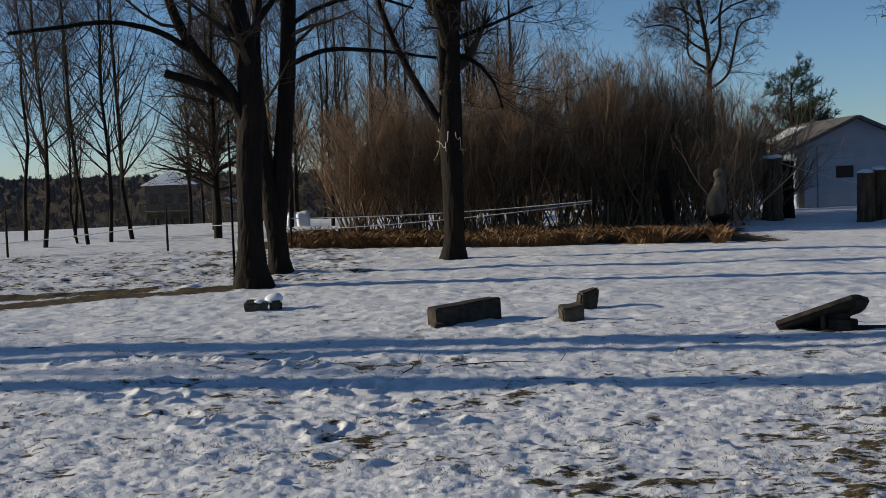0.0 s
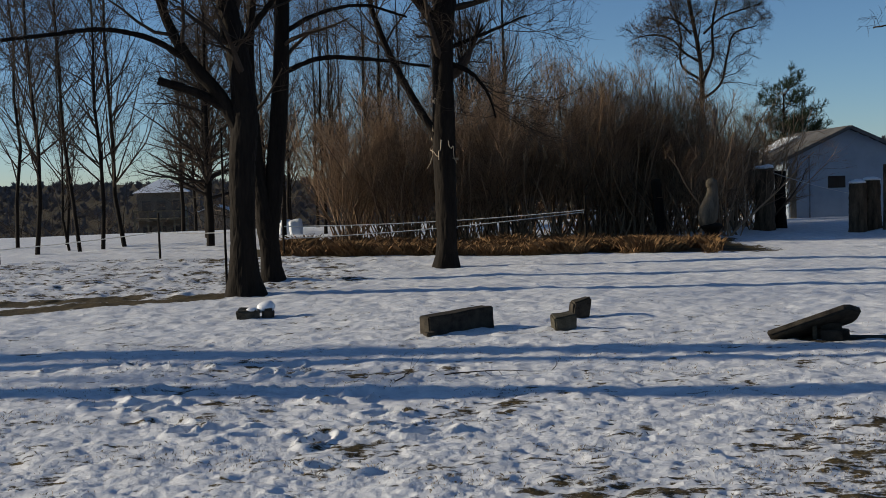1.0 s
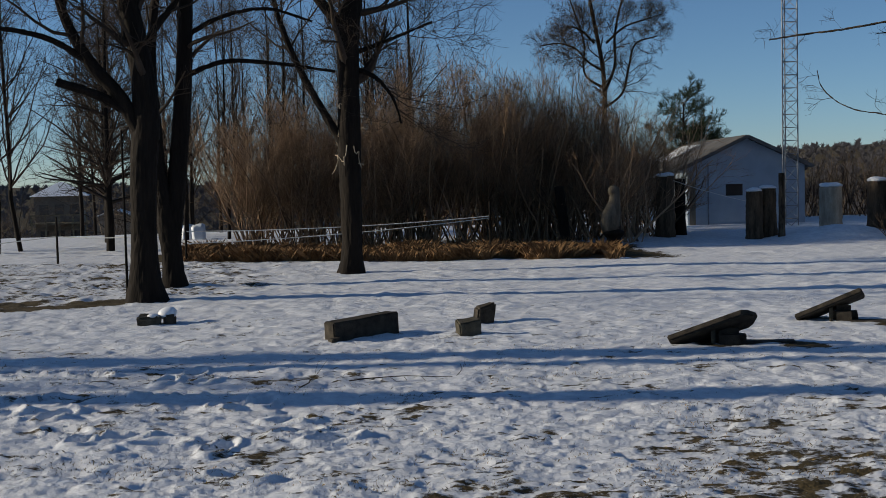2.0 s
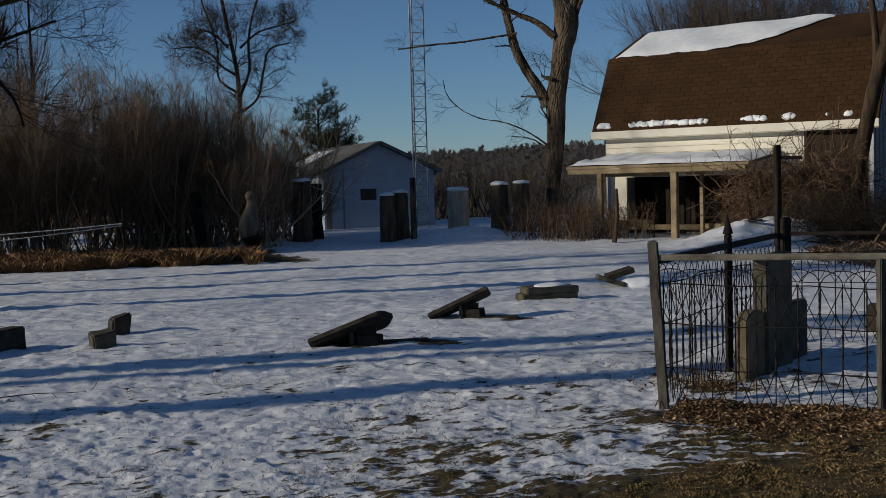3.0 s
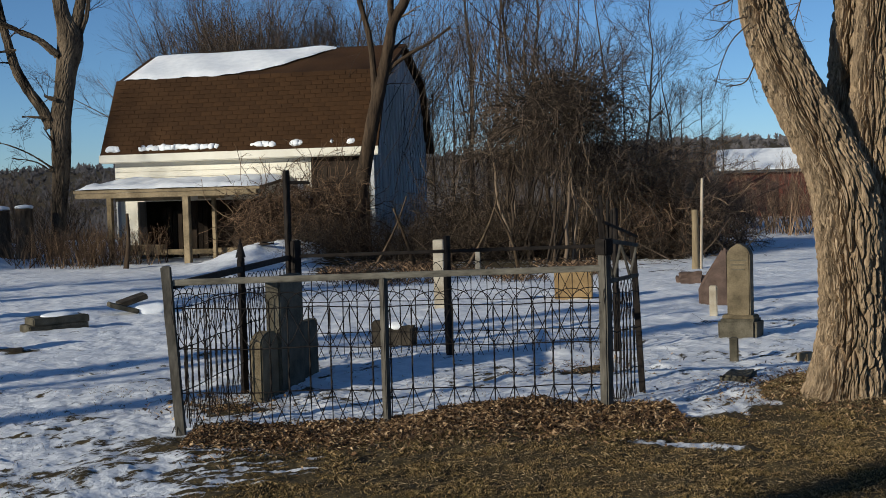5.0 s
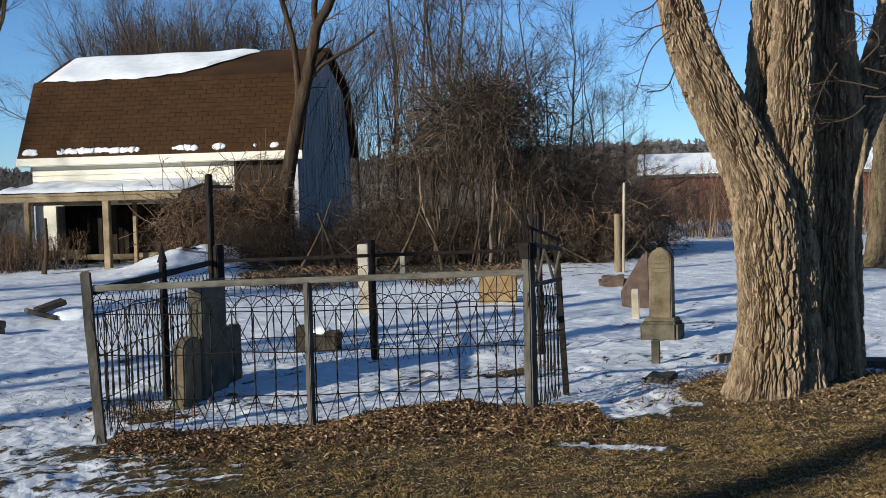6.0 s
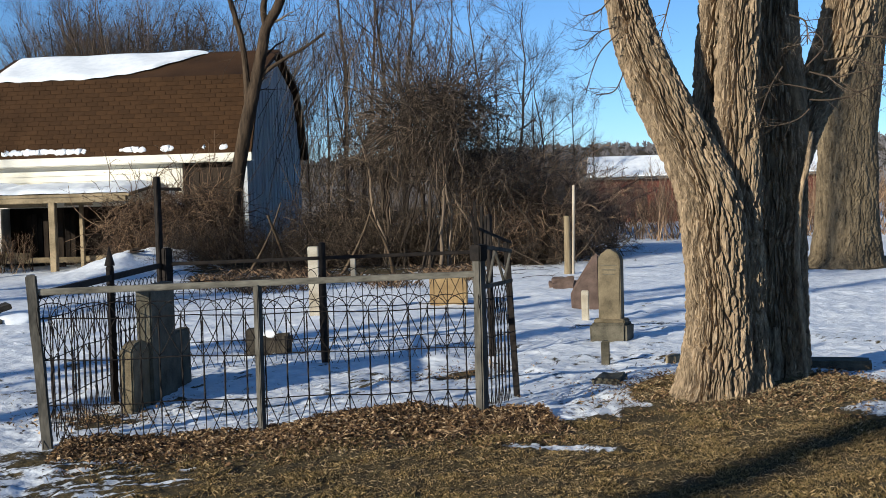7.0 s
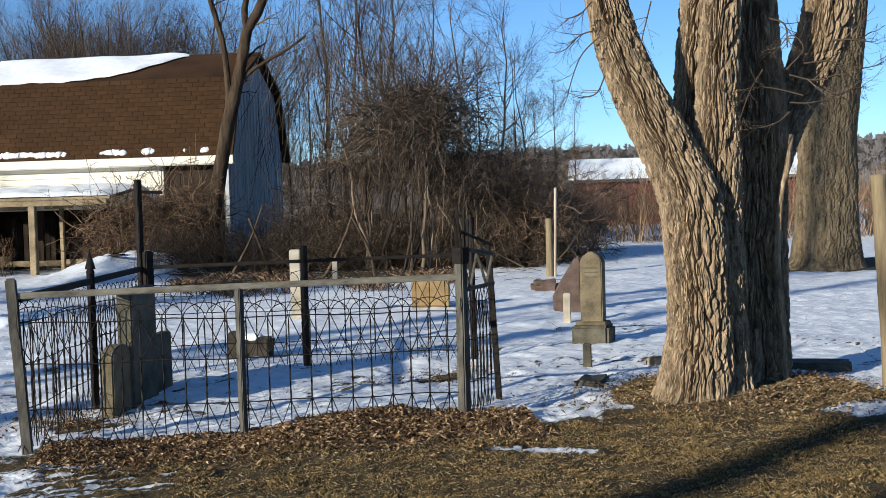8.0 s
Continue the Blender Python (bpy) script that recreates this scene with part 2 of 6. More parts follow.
def vnoise(p, seed=0):
    """Smooth lattice noise in 0..1 for an array of places (n, 3)."""
    p = np.asarray(p, float)
    i = np.floor(p).astype(np.int64)
    f = p - i
    f = f * f * (3 - 2 * f)
    out = np.zeros(len(p))
    for dx in (0, 1):
        for dy in (0, 1):
            for dz in (0, 1):
                h = (i[:, 0] + dx) * 374761393 + (i[:, 1] + dy) * 668265263 + (i[:, 2] + dz) * 2147483647 + seed * 1274126177
                h = (h ^ (h >> 13)) * 1274126177
                h = ((h ^ (h >> 16)) & 0xFFFF) / 65535.0
                out += h * np.where(dx, f[:, 0], 1 - f[:, 0]) * np.where(dy, f[:, 1], 1 - f[:, 1]) * np.where(dz, f[:, 2], 1 - f[:, 2])
    return out


def fbm(x, y, scale, octaves=4, seed=0, gain=0.5):
    p = np.stack([x * scale, y * scale, np.zeros_like(x)], 1)
    out, amp, tot = np.zeros(len(x)), 1.0, 0.0
    for k in range(octaves):
        out += amp * vnoise(p * 2.03 ** k + k * 17.3, seed + k)
        tot += amp
        amp *= gain
    return out / tot


def tubes(P, R, sides=3):
    """Tapered tubes along the paths P (n, k, 3) with radii R (n, k): places and quads."""
    P, R = np.asarray(P, float), np.asarray(R, float)
    n, k, _ = P.shape
    t = np.gradient(P, axis=1)
    t /= np.linalg.norm(t, axis=2, keepdims=True) + 1e-9
    whole = P[:, -1] - P[:, 0]
    ref = np.where((np.abs(whole[:, 2]) > 0.8 * np.linalg.norm(whole, axis=1))[:, None], [[1.0, 0, 0]], [[0, 0, 1.0]])
    a = np.cross(t, ref[:, None])
    a /= np.linalg.norm(a, axis=2, keepdims=True) + 1e-9
    b = np.cross(t, a)
    ang = np.arange(sides) * 2 * np.pi / sides
    V = P[:, :, None] + R[:, :, None, None] * (a[:, :, None] * np.cos(ang)[:, None] + b[:, :, None] * np.sin(ang)[:, None])
    idx = np.arange(n * k * sides).reshape(n, k, sides)
    nx = np.roll(idx, -1, axis=2)
    F = np.stack([idx[:, :-1], nx[:, :-1], nx[:, 1:], idx[:, 1:]], -1).reshape(-1, 4)
    return V.reshape(-1, 3), F


def join(pieces):
    """Joins (places, faces) pieces."""
    vs, fs, k = [], [], 0
    for v, f in pieces:
        vs.append(v)
        fs.append(np.asarray(f) + k)
        k += len(v)
    return np.concatenate(vs), np.concatenate(fs)


def resample(path, k):
    """Points (x, y, z, r) drawn out to k smooth steps: places (1, k, 3) and radii (1, k)."""
    a = np.array(path, float)
    s = np.r_[0, np.cumsum(np.linalg.norm(np.diff(a[:, :3], axis=0), axis=1))]
    q = np.linspace(0, s[-1], k)
    m = np.gradient(a, s, axis=0)
    i = np.clip(np.searchsorted(s, q, side="right") - 1, 0, len(s) - 2)
    h = (s[i + 1] - s[i])[:, None]
    u = ((q - s[i]) / h[:, 0])[:, None]
    out = (2 * u**3 - 3 * u**2 + 1) * a[i] + (u**3 - 2 * u**2 + u) * h * m[i] + (-2 * u**3 + 3 * u**2) * a[i + 1] + (u**3 - u**2) * h * m[i + 1]
    return out[None, :, :3], np.maximum(out[None, :, 3], 0.002)


def grow(P, R, rng, count, length, angle=(35, 65), span=(0.25, 1.0), steps=5, up=0.12, wander=0.16, ratio=0.55, tip=0.25, rmin=0.003, sag=0.0):
    """Side branches: count for each path of P, with their radii."""
    n, k, _ = P.shape
    s = rng.uniform(*span, (n, count)) * (k - 1)
    i = np.minimum(s.astype(int), k - 2)
    f = (s - i)[..., None]
    row = np.arange(n)[:, None]
    start = P[row, i] * (1 - f) + P[row, i + 1] * f
    tang = P[row, i + 1] - P[row, i]
    tang /= np.linalg.norm(tang, axis=2, keepdims=True) + 1e-9
    r0 = (R[row, i] * (1 - f[..., 0]) + R[row, i + 1] * f[..., 0]) * ratio
    rand = rng.normal(size=tang.shape)
    side = np.cross(tang, rand)
    side /= np.linalg.norm(side, axis=2, keepdims=True) + 1e-9
    th = np.radians(rng.uniform(*angle, s.shape))[..., None]
    d = tang * np.cos(th) + side * np.sin(th)
    L = rng.uniform(0.6, 1.15, s.shape) * length * (1.15 - 0.6 * s / (k - 1))
    start, d, L, r0 = start.reshape(-1, 3), d.reshape(-1, 3), L.ravel(), np.maximum(r0.ravel(), rmin)
    out = [start]
    for j in range(steps - 1):
        d = d + rng.normal(size=d.shape) * wander + np.array([0, 0, up - sag * j])
        d /= np.linalg.norm(d, axis=1, keepdims=True)
        out.append(out[-1] + d * (L / (steps - 1))[:, None])
    Q = np.stack(out, 1)
    taper = np.linspace(1, tip, steps)
    return Q, np.maximum(r0[:, None] * taper, rmin * 0.6)


def soft_min(a, lo, hi):
    return np.clip((a - lo) / (hi - lo), 0, 1) ** 2 * (3 - 2 * np.clip((a - lo) / (hi - lo), 0, 1))


# ---- ground: one sheet from the camera's feet to the horizon ----
FL, FR, BL, BR = Vector((4.66, 7.33, 0)), Vector((7.01, 5.29, 0)), Vector((7.37, 9.47, 0)), Vector((9.86, 7.30, 0))
FOOTSTEPS = [(-2.58, 9.09), (-2.13, 9.02), (-1.95, 8.47), (-1.74, 8.13), (-1.49, 8.15), (-1.22, 7.93), (-1.55, 10.52), (-1.33, 9.77), (-1.23, 10.37), (-0.89, 9.32), (-0.73, 9.08), (-0.63, 9.39), (-0.38, 8.66), (-0.08, 7.85), (-0.81, 7.75), (-1.52, 9.81), (-3.57, 11.14), (-3.15, 11.16), (-2.73, 11.17), (-1.35, 10.96), (-2.27, 10.98), (-0.32, 8.15), (-2.45, 9.72), (-0.62, 6.99)]


def ground_height(x, y):
    r, az = np.hypot(x, y), np.degrees(np.arctan2(x, y))
    z = 0.05 * (fbm(x, y, 0.35, 2, 3) - 0.5)
    near = (1 - soft_min(r, 30, 60)) * soft_min(r, 3.9, 4.6) * soft_min(az, -26, -24.5) * (1 - soft_min(az, 76.5, 78))
    z += near * 0.05 * (fbm(x, y * 1.5, 1.1, 2, 11) - 0.5)
    crust = fbm(x * 0.9 + y * 0.12, y * 1.05, 6.5, 5, 23, 0.6) - 0.5
    z += near * (0.55 + 0.45 * (1 - soft_min(r, 16, 34))) * 0.060 * crust
    z += near * 0.036 * (1 - soft_min(r, 8, 16)) * (fbm(x * 0.6, y * 1.2, 19.0, 3, 27, 0.7) - 0.5)
    z += near * 0.018 * np.maximum(0, fbm(x * 0.6, y, 3.0, 2, 31) - 0.58) * 4
    chip = 0.4 + 1.2 * fbm(x, y, 7.0, 2, 60)
    for k, (fx, fy) in enumerate(FOOTSTEPS):
        a = 0.5 + 0.9 * math.sin(k * 2.4)
        u = (x - fx) * math.cos(a) + (y - fy) * math.sin(a)
        v = -(x - fx) * math.sin(a) + (y - fy) * math.cos(a)
        q = (u / 0.145) ** 2 + (v / 0.07) ** 2
        z += -0.075 * np.exp(-q * q) + 0.030 * np.exp(-((np.sqrt(q) - 1.5) / 0.35) ** 2) * chip
    # leaf mound along the fence, swollen root of the old tree, snow bank by the porch
    z += 0.10 * np.exp(-(((x - 6.5) / 0.8) ** 2 + ((y - 5.75) / 0.45) ** 2))
    z += 0.09 * np.exp(-(((x - 9.0) / 1.0) ** 2 + ((y - 4.0) / 1.0) ** 2))
    z += 0.55 * np.exp(-(((x - 17.2) / 1.9) ** 2 + ((y - 22.4) / 1.0) ** 2)) * (0.7 + 0.6 * fbm(x, y, 2.2, 4, 57, 0.65))
    z += 0.35 * np.exp(-(((x - 13.0) / 1.3) ** 2 + ((y - 30.0) / 1.1) ** 2))
    # the field falls away into a valley, with a far ridge behind
    z += 0.09 * soft_min(y, 17.5, 19.0) * (1 - soft_min(y, 27, 30)) * (1 - soft_min(x, -2.5, 1.0)) * (fbm(x, y, 5.0, 3, 51) - 0.5)
    drop = soft_min(r, 42, 160)
    z += -9.0 * drop * soft_min(-az, -28, -5) - 5.0 * drop * soft_min(az, -28, 5) * (1 - soft_min(az, 38, 55))
    ridge = soft_min(r, 250, 700)
    top = 8 + 9 * soft_min(az, -15, 30)
    z += ridge * (top + 9 * (fbm(az, az * 0, 0.09, 3, 40) - 0.3) + 5)
    return z


def bareness(x, y):
    """How far the snow has gone, 0 to 1."""
    u, n = (FR - FL).normalized(), Vector((-(FR - FL).normalized().y, (FR - FL).normalized().x, 0)) * -1
    s = (x - FL.x) * u.x + (y - FL.y) * u.y
    q = (x - FL.x) * n.x + (y - FL.y) * n.y
    b = 0.55 * soft_min(s, -1.6, 0.7) * soft_min(q, -0.35 + 0 * s, 0.25)
    b *= 1 - 0.9 * np.exp(-(((x - 7.75) / 0.6) ** 2 + ((y - 4.95) / 0.45) ** 2) ** 2)
    along, aside = (x - 6.5) * 0.41 - (y - 4.27) * 0.91, (x - 6.5) * 0.91 + (y - 4.27) * 0.41
    b *= 1 - 0.85 * np.exp(-((along / 0.42) ** 2 + (aside / 0.11) ** 2))
    b *= 1 - 0.85 * np.exp(-(((x - 8.75) / 0.35) ** 2 + ((y - 2.95) / 0.3) ** 2))
    b *= 1 - 0.45 * np.exp(-(((s - 0.0) / 0.55) ** 2 + ((q - 1.3) / 0.8) ** 2))
    b *= 1 - 0.8 * np.exp(-(((x - 9.75) / 0.3) ** 2 + ((y - 3.35) / 0.3) ** 2))
    rows = 0.5 + 0.5 * np.sin(((x - 3.9) * 0.55 + (y - 5.4)) * 42 + 5 * fbm(x, y, 1.3, 2, 91))
    b -= 0.55 * rows * np.exp(-(((x - 4.35) / 0.75) ** 2 + ((y - 6.15) / 0.55) ** 2)) * (b > 0.1)
    b = np.maximum(b, 0.42 * np.exp(-(((x - 5.55) / 0.35) ** 2 + ((y - 8.0) / 0.35) ** 2)))
    b = np.maximum(b, 0.36 * np.exp(-(((x - 8.6) / 0.5) ** 2 + ((y - 6.7) / 0.3) ** 2)))
    d = np.hypot(x - 9.0, y - 4.0)
    b = np.maximum(b, 0.7 * (1 - soft_min(d, 0.75, 1.3)))
    b = np.maximum(b, 0.62 * np.exp(-(((y - (16.7 + (x + 6.1) * 0.6)) / 0.55) ** 2)) * (1 - soft_min(x, -3.4, -2.9)))
    b = np.maximum(b, 0.62 * np.exp(-(((y - (18.1 + (x + 6.1) * 0.25)) / 0.55) ** 2)) * (1 - soft_min(x, -5.0, -3.9)))
    b = np.maximum(b, 0.62 * soft_min(y + 0.32 * x, 26.2, 27.0) * (1 - soft_min(y, 30, 31.5)) * soft_min(x, -5.5, -4) * (1 - soft_min(x, 6.0, 8.0)))
    r = np.hypot(x, y)
    b = np.maximum(b, 0.25 * (1 - soft_min(r, 6.5, 11.5)) * (0.5 + 0.5 * soft_min(x, -1.0, 3.5)))
    b = np.maximum(b, 0.14 * (1 - soft_min(r, 9, 24)))
    az = np.degrees(np.arctan2(x, y))
    b = np.maximum(b, 0.20 * soft_min(y, 17.5, 19.5) * (1 - soft_min(y, 27, 31)) * (1 - soft_min(x, -2.5, 1.0)))
    b = np.maximum(b, 0.30 * soft_min(r, 60, 110))
    b = np.maximum(b, 0.75 * soft_min(r, 120, 170))
    b = np.maximum(b, 0.34 * soft_min(r, 21.5, 24.0) * soft_min(az, 38, 40) * (1 - soft_min(az, 51, 53)) * (1 - soft_min(r, 34, 40)))
    b = np.maximum(b, 0.6 * soft_min(r, 26.5, 27.5) * soft_min(az, 40, 42) * (1 - soft_min(az, 56, 57.5)) * (1 - soft_min(r, 33, 36)))
    b = np.maximum(b, 0.6 * (1 - soft_min(np.hypot(x - 24.5, y - 9.0), 1.6, 2.6)))
    for sx, sy, sr in ((4.55, 11.35, 0.28), (6.1, 12.75, 0.3), (3.8, 11.6, 0.4), (5.5, 7.75, 0.4)):
        b = np.maximum(b, 0.45 * np.exp(-((x - sx) ** 2 + ((y - sy) * 1.6) ** 2) / sr**2))
    return b


def build_ground():
    az = np.radians(np.r_[np.arange(-180, -26, 4.0), np.arange(-26, 78, 0.14), np.arange(78, 180, 4.0)])
    rad = np.r_[0.0, 0.4, 1.5, 3.0, np.geomspace(4.2, 45, 600), np.geomspace(46, 4500, 80)]
    A, Q = np.meshgrid(az, rad)
    x, y = (np.sin(A) * Q).ravel(), (np.cos(A) * Q).ravel()
    v = np.stack([x, y, ground_height(x, y)], 1)
    n = len(az)
    i = np.arange(len(v)).reshape(A.shape)
    j = np.roll(i, -1, axis=1)
    f = np.stack([i[:-1], i[1:], j[1:], j[:-1]], -1).reshape(-1, 4)
    v = np.r_[v, [[0, 0, 0]]]
    me = mesh_data("ground", v, f, TURF)
    at = me.attributes.new("bare", "FLOAT", "POINT")
    at.data.foreach_set("value", np.r_[bareness(x, y), 0].astype(np.float32))
    return tagged(new("ground", me), "old trampled snow over frozen turf with worn brown patches", "ground", kind="structure")


ground = build_ground()


def zg(x, y):
    return float(ground_height(np.array([float(x)]), np.array([float(y)]))[0])


# ---- trees ----
def plates(u, h, width, tall, seed, turns):
    """Bark plates: 0 in the furrows between them, 1 on their faces; u wraps after whole turns."""
    n = max(3, int(round(turns / width)))
    a, b = u / turns * n, h / tall
    ia, ib = np.floor(a).astype(np.int64), np.floor(b).astype(np.int64)
    near, second = np.full(len(u), 9.0), np.full(len(u), 9.0)
    for dx in (-1, 0, 1):
        for dy in (-1, 0, 1):
            cx, cy = ia + dx, ib + dy
            k = ((cx % n) * 374761393 + cy * 668265263 + seed * 1274126177)
            k = (k ^ (k >> 13)) * 1274126177
            k = k ^ (k >> 16)
            jx, jy = (k & 0xFFF) / 4095.0, ((k >> 12) & 0xFFF) / 4095.0
            d = np.hypot(a - cx - jx, b - cy - jy)
            second = np.where(d < near, near, np.minimum(second, d))
            near = np.minimum(near, d)
    return np.clip((second - near) / 0.24, 0, 1)


def bark_tube(path, k, sides, depth, seed, width=0.04):
    """A trunk with real furrows between plates of bark."""
    P, R = resample(path, k)
    V, F = tubes(P, R, sides)
    ang = np.tile(np.arange(sides) * 2 * np.pi / sides, k)
    h = np.repeat(np.r_[0, np.cumsum(np.linalg.norm(np.diff(P[0], axis=0), axis=1))], sides)
    cen = np.repeat(P[0], sides, axis=0)
    rad = np.repeat(R[0], sides)
    rm = float(R.mean())
    turns = 2 * np.pi * rm
    ring = np.stack([np.cos(ang) * rm, np.sin(ang) * rm, h], 1)
    u = ang * rm + width * 0.9 * (vnoise(ring * [6, 6, 3.0], seed + 1) - 0.5) + width * 0.5 * (vnoise(ring * [22, 22, 11], seed + 4) - 0.5)
    hh = h + 0.14 * (vnoise(ring * [14, 14, 2], seed + 6) - 0.5)
    face = plates(u, hh, width, width * 9.0, seed, turns)
    strip = plates(u + 0.3 * width, hh * 0.8, width * 0.38, width * 3.0, seed + 7, turns)
    grit = vnoise(ring * [70, 70, 28], seed + 9) - 0.5
    lump = vnoise(np.stack([np.cos(ang) * 1.2, np.sin(ang) * 1.2, h * 1.1], 1), seed + 2) - 0.5
    flare = np.exp(-h / 0.35) * (vnoise(np.stack([np.cos(ang) * 2.0, np.sin(ang) * 2.0, h * 0], 1), seed + 3) - 0.3)
    out = rad * 0.14 * lump + rad * 0.26 * np.maximum(flare, -0.2) + depth * (face**0.7 - 0.8) + depth * 0.45 * (strip - 0.8) * face + depth * 0.35 * grit
    d = (V - cen) / (rad[:, None] + 1e-9)
    return V + d * out[:, None], F


def tree(name, limbs, mats, label, seed, sides=10, steps=26, depth=0.0, width=0.04, twig_levels=(), group="", base=None, shoots=(), plain=()):
    """A bare tree: trunk and limbs along given lines, then grown branches and twigs."""
    rng = np.random.default_rng(seed)
    b = base or (limbs[0][0][0], limbs[0][0][1], 0.0)
    ob = thing(name, (b[0], b[1], zg(b[0], b[1])), label, "tree", group)
    off = np.array([b[0], b[1], zg(b[0], b[1])])
    wood = [bark_tube(l, steps * (4 if i == 0 else 3), sides if i == 0 else int(sides * 0.8), depth, seed + i, width) if depth else tubes(*resample(l, steps), sides) for i, l in enumerate(limbs)]
    for i, (v, f) in enumerate(wood):
        child("limb" if i else "trunk", mesh_data("limb" if i else "trunk", v - off, f, mats[0], depth < 0.021), ob)
    limbs = [l for k, l in enumerate(limbs) if k not in plain]
    if shoots:
        limbs = shoots
        for l in shoots:
            v, f = tubes(*resample(l, 12), 5)
            child("shoot", mesh_data("shoot", v - off, f, mats[1]), ob)
    P, R = (np.concatenate(x) for x in zip(*[resample(l, 16) for l in limbs]))
    add_twigs(ob, P, R, rng, twig_levels, mats[1], off)
    return ob


def add_twigs(ob, P, R, rng, levels, mat, off):
    pieces = []
    for i, kw in enumerate(levels):
        P, R = grow(P, R, rng, **kw)
        pieces.append(tubes(P, R, 4 if i == 0 else 3))
    if pieces:
        v, f = join(pieces)
        child("crown", mesh_data("crown", v - off, f, mat), ob)["kind"] = "stuff"


TREE_A = [
    [(-2.93, 18.37, -0.12, 0.330), (-2.95, 18.36, 0.19, 0.255), (-2.95, 18.36, 0.80, 0.202), (-2.93, 18.37, 1.93, 0.194), (-2.86, 18.38, 2.70, 0.194), (-2.90, 18.37, 3.56, 0.176), (-3.01, 18.36, 4.16, 0.158), (-3.16, 18.33, 5.01, 0.132), (-3.32, 18.30, 6.19, 0.088)],
    [(-2.87, 18.38, 2.44, 0.114), (-3.24, 18.32, 3.10, 0.106), (-3.67, 18.23, 3.66, 0.088), (-3.92, 18.18, 4.17, 0.070), (-4.07, 18.15, 4.75, 0.057), (-4.20, 18.12, 5.59, 0.035)],
    [(-3.64, 18.24, 3.59, 0.053), (-4.15, 18.13, 3.91, 0.040), (-4.86, 17.95, 4.06, 0.031), (-5.55, 17.75, 3.98, 0.026), (-6.22, 17.53, 3.89, 0.022)],
    [(-2.96, 18.36, 2.75, 0.079), (-3.53, 18.26, 3.10, 0.066), (-4.10, 18.14, 3.30, 0.057)],
    [(-2.89, 18.37, 3.56, 0.070), (-2.70, 18.40, 4.07, 0.057), (-2.43, 18.44, 4.41, 0.044), (-2.03, 18.49, 5.01, 0.031)],
]
TREE_B = [
    [(-2.85, 20.81, -0.08, 0.239), (-2.86, 20.80, 0.17, 0.189), (-2.91, 20.80, 0.96, 0.179), (-3.05, 20.78, 1.95, 0.129), (-3.09, 20.77, 2.93, 0.109), (-3.12, 20.77, 3.70, 0.089), (-2.97, 20.79, 5.24, 0.060)],
    [(-2.87, 20.80, 0.77, 0.139), (-2.74, 20.82, 1.94, 0.149), (-2.58, 20.84, 3.60, 0.134), (-2.50, 20.85, 4.86, 0.119), (-2.40, 20.86, 6.20, 0.089), (-2.30, 20.87, 7.73, 0.050)],
    [(-2.55, 20.84, 3.60, 0.045), (-1.96, 20.91, 3.83, 0.040), (-1.08, 20.97, 3.81, 0.030), (-0.00, 21.00, 3.65, 0.020)],
    [(-2.53, 20.85, 4.28, 0.045), (-1.93, 20.91, 4.60, 0.035), (-1.15, 20.97, 4.74, 0.025), (-0.37, 21.00, 4.52, 0.015)],
]
TREE_C = [
    [(0.21, 22.90, -0.08, 0.271), (0.22, 22.90, 0.16, 0.217), (0.23, 22.90, 1.12, 0.195), (0.23, 22.90, 2.39, 0.206), (0.26, 22.90, 3.75, 0.201), (0.27, 22.90, 4.59, 0.217), (0.45, 22.90, 5.52, 0.141), (0.60, 22.89, 7.18, 0.087)],
    [(0.23, 22.90, 4.48, 0.119), (-0.01, 22.90, 4.85, 0.108), (-0.32, 22.90, 5.26, 0.087), (-0.67, 22.89, 6.03, 0.049)],
    [(0.15, 22.90, 2.37, 0.087), (-0.28, 22.90, 3.13, 0.070), (-0.71, 22.89, 3.97, 0.060), (-1.02, 22.88, 4.79, 0.049), (-1.19, 22.87, 5.51, 0.033)],
    [(0.37, 22.90, 3.88, 0.049), (0.77, 22.89, 3.69, 0.038), (1.07, 22.87, 3.32, 0.027), (1.23, 22.87, 2.82, 0.016)],
    [(0.38, 22.90, 4.17, 0.043), (1.22, 22.87, 4.48, 0.027), (1.86, 22.82, 4.73, 0.016)],
]
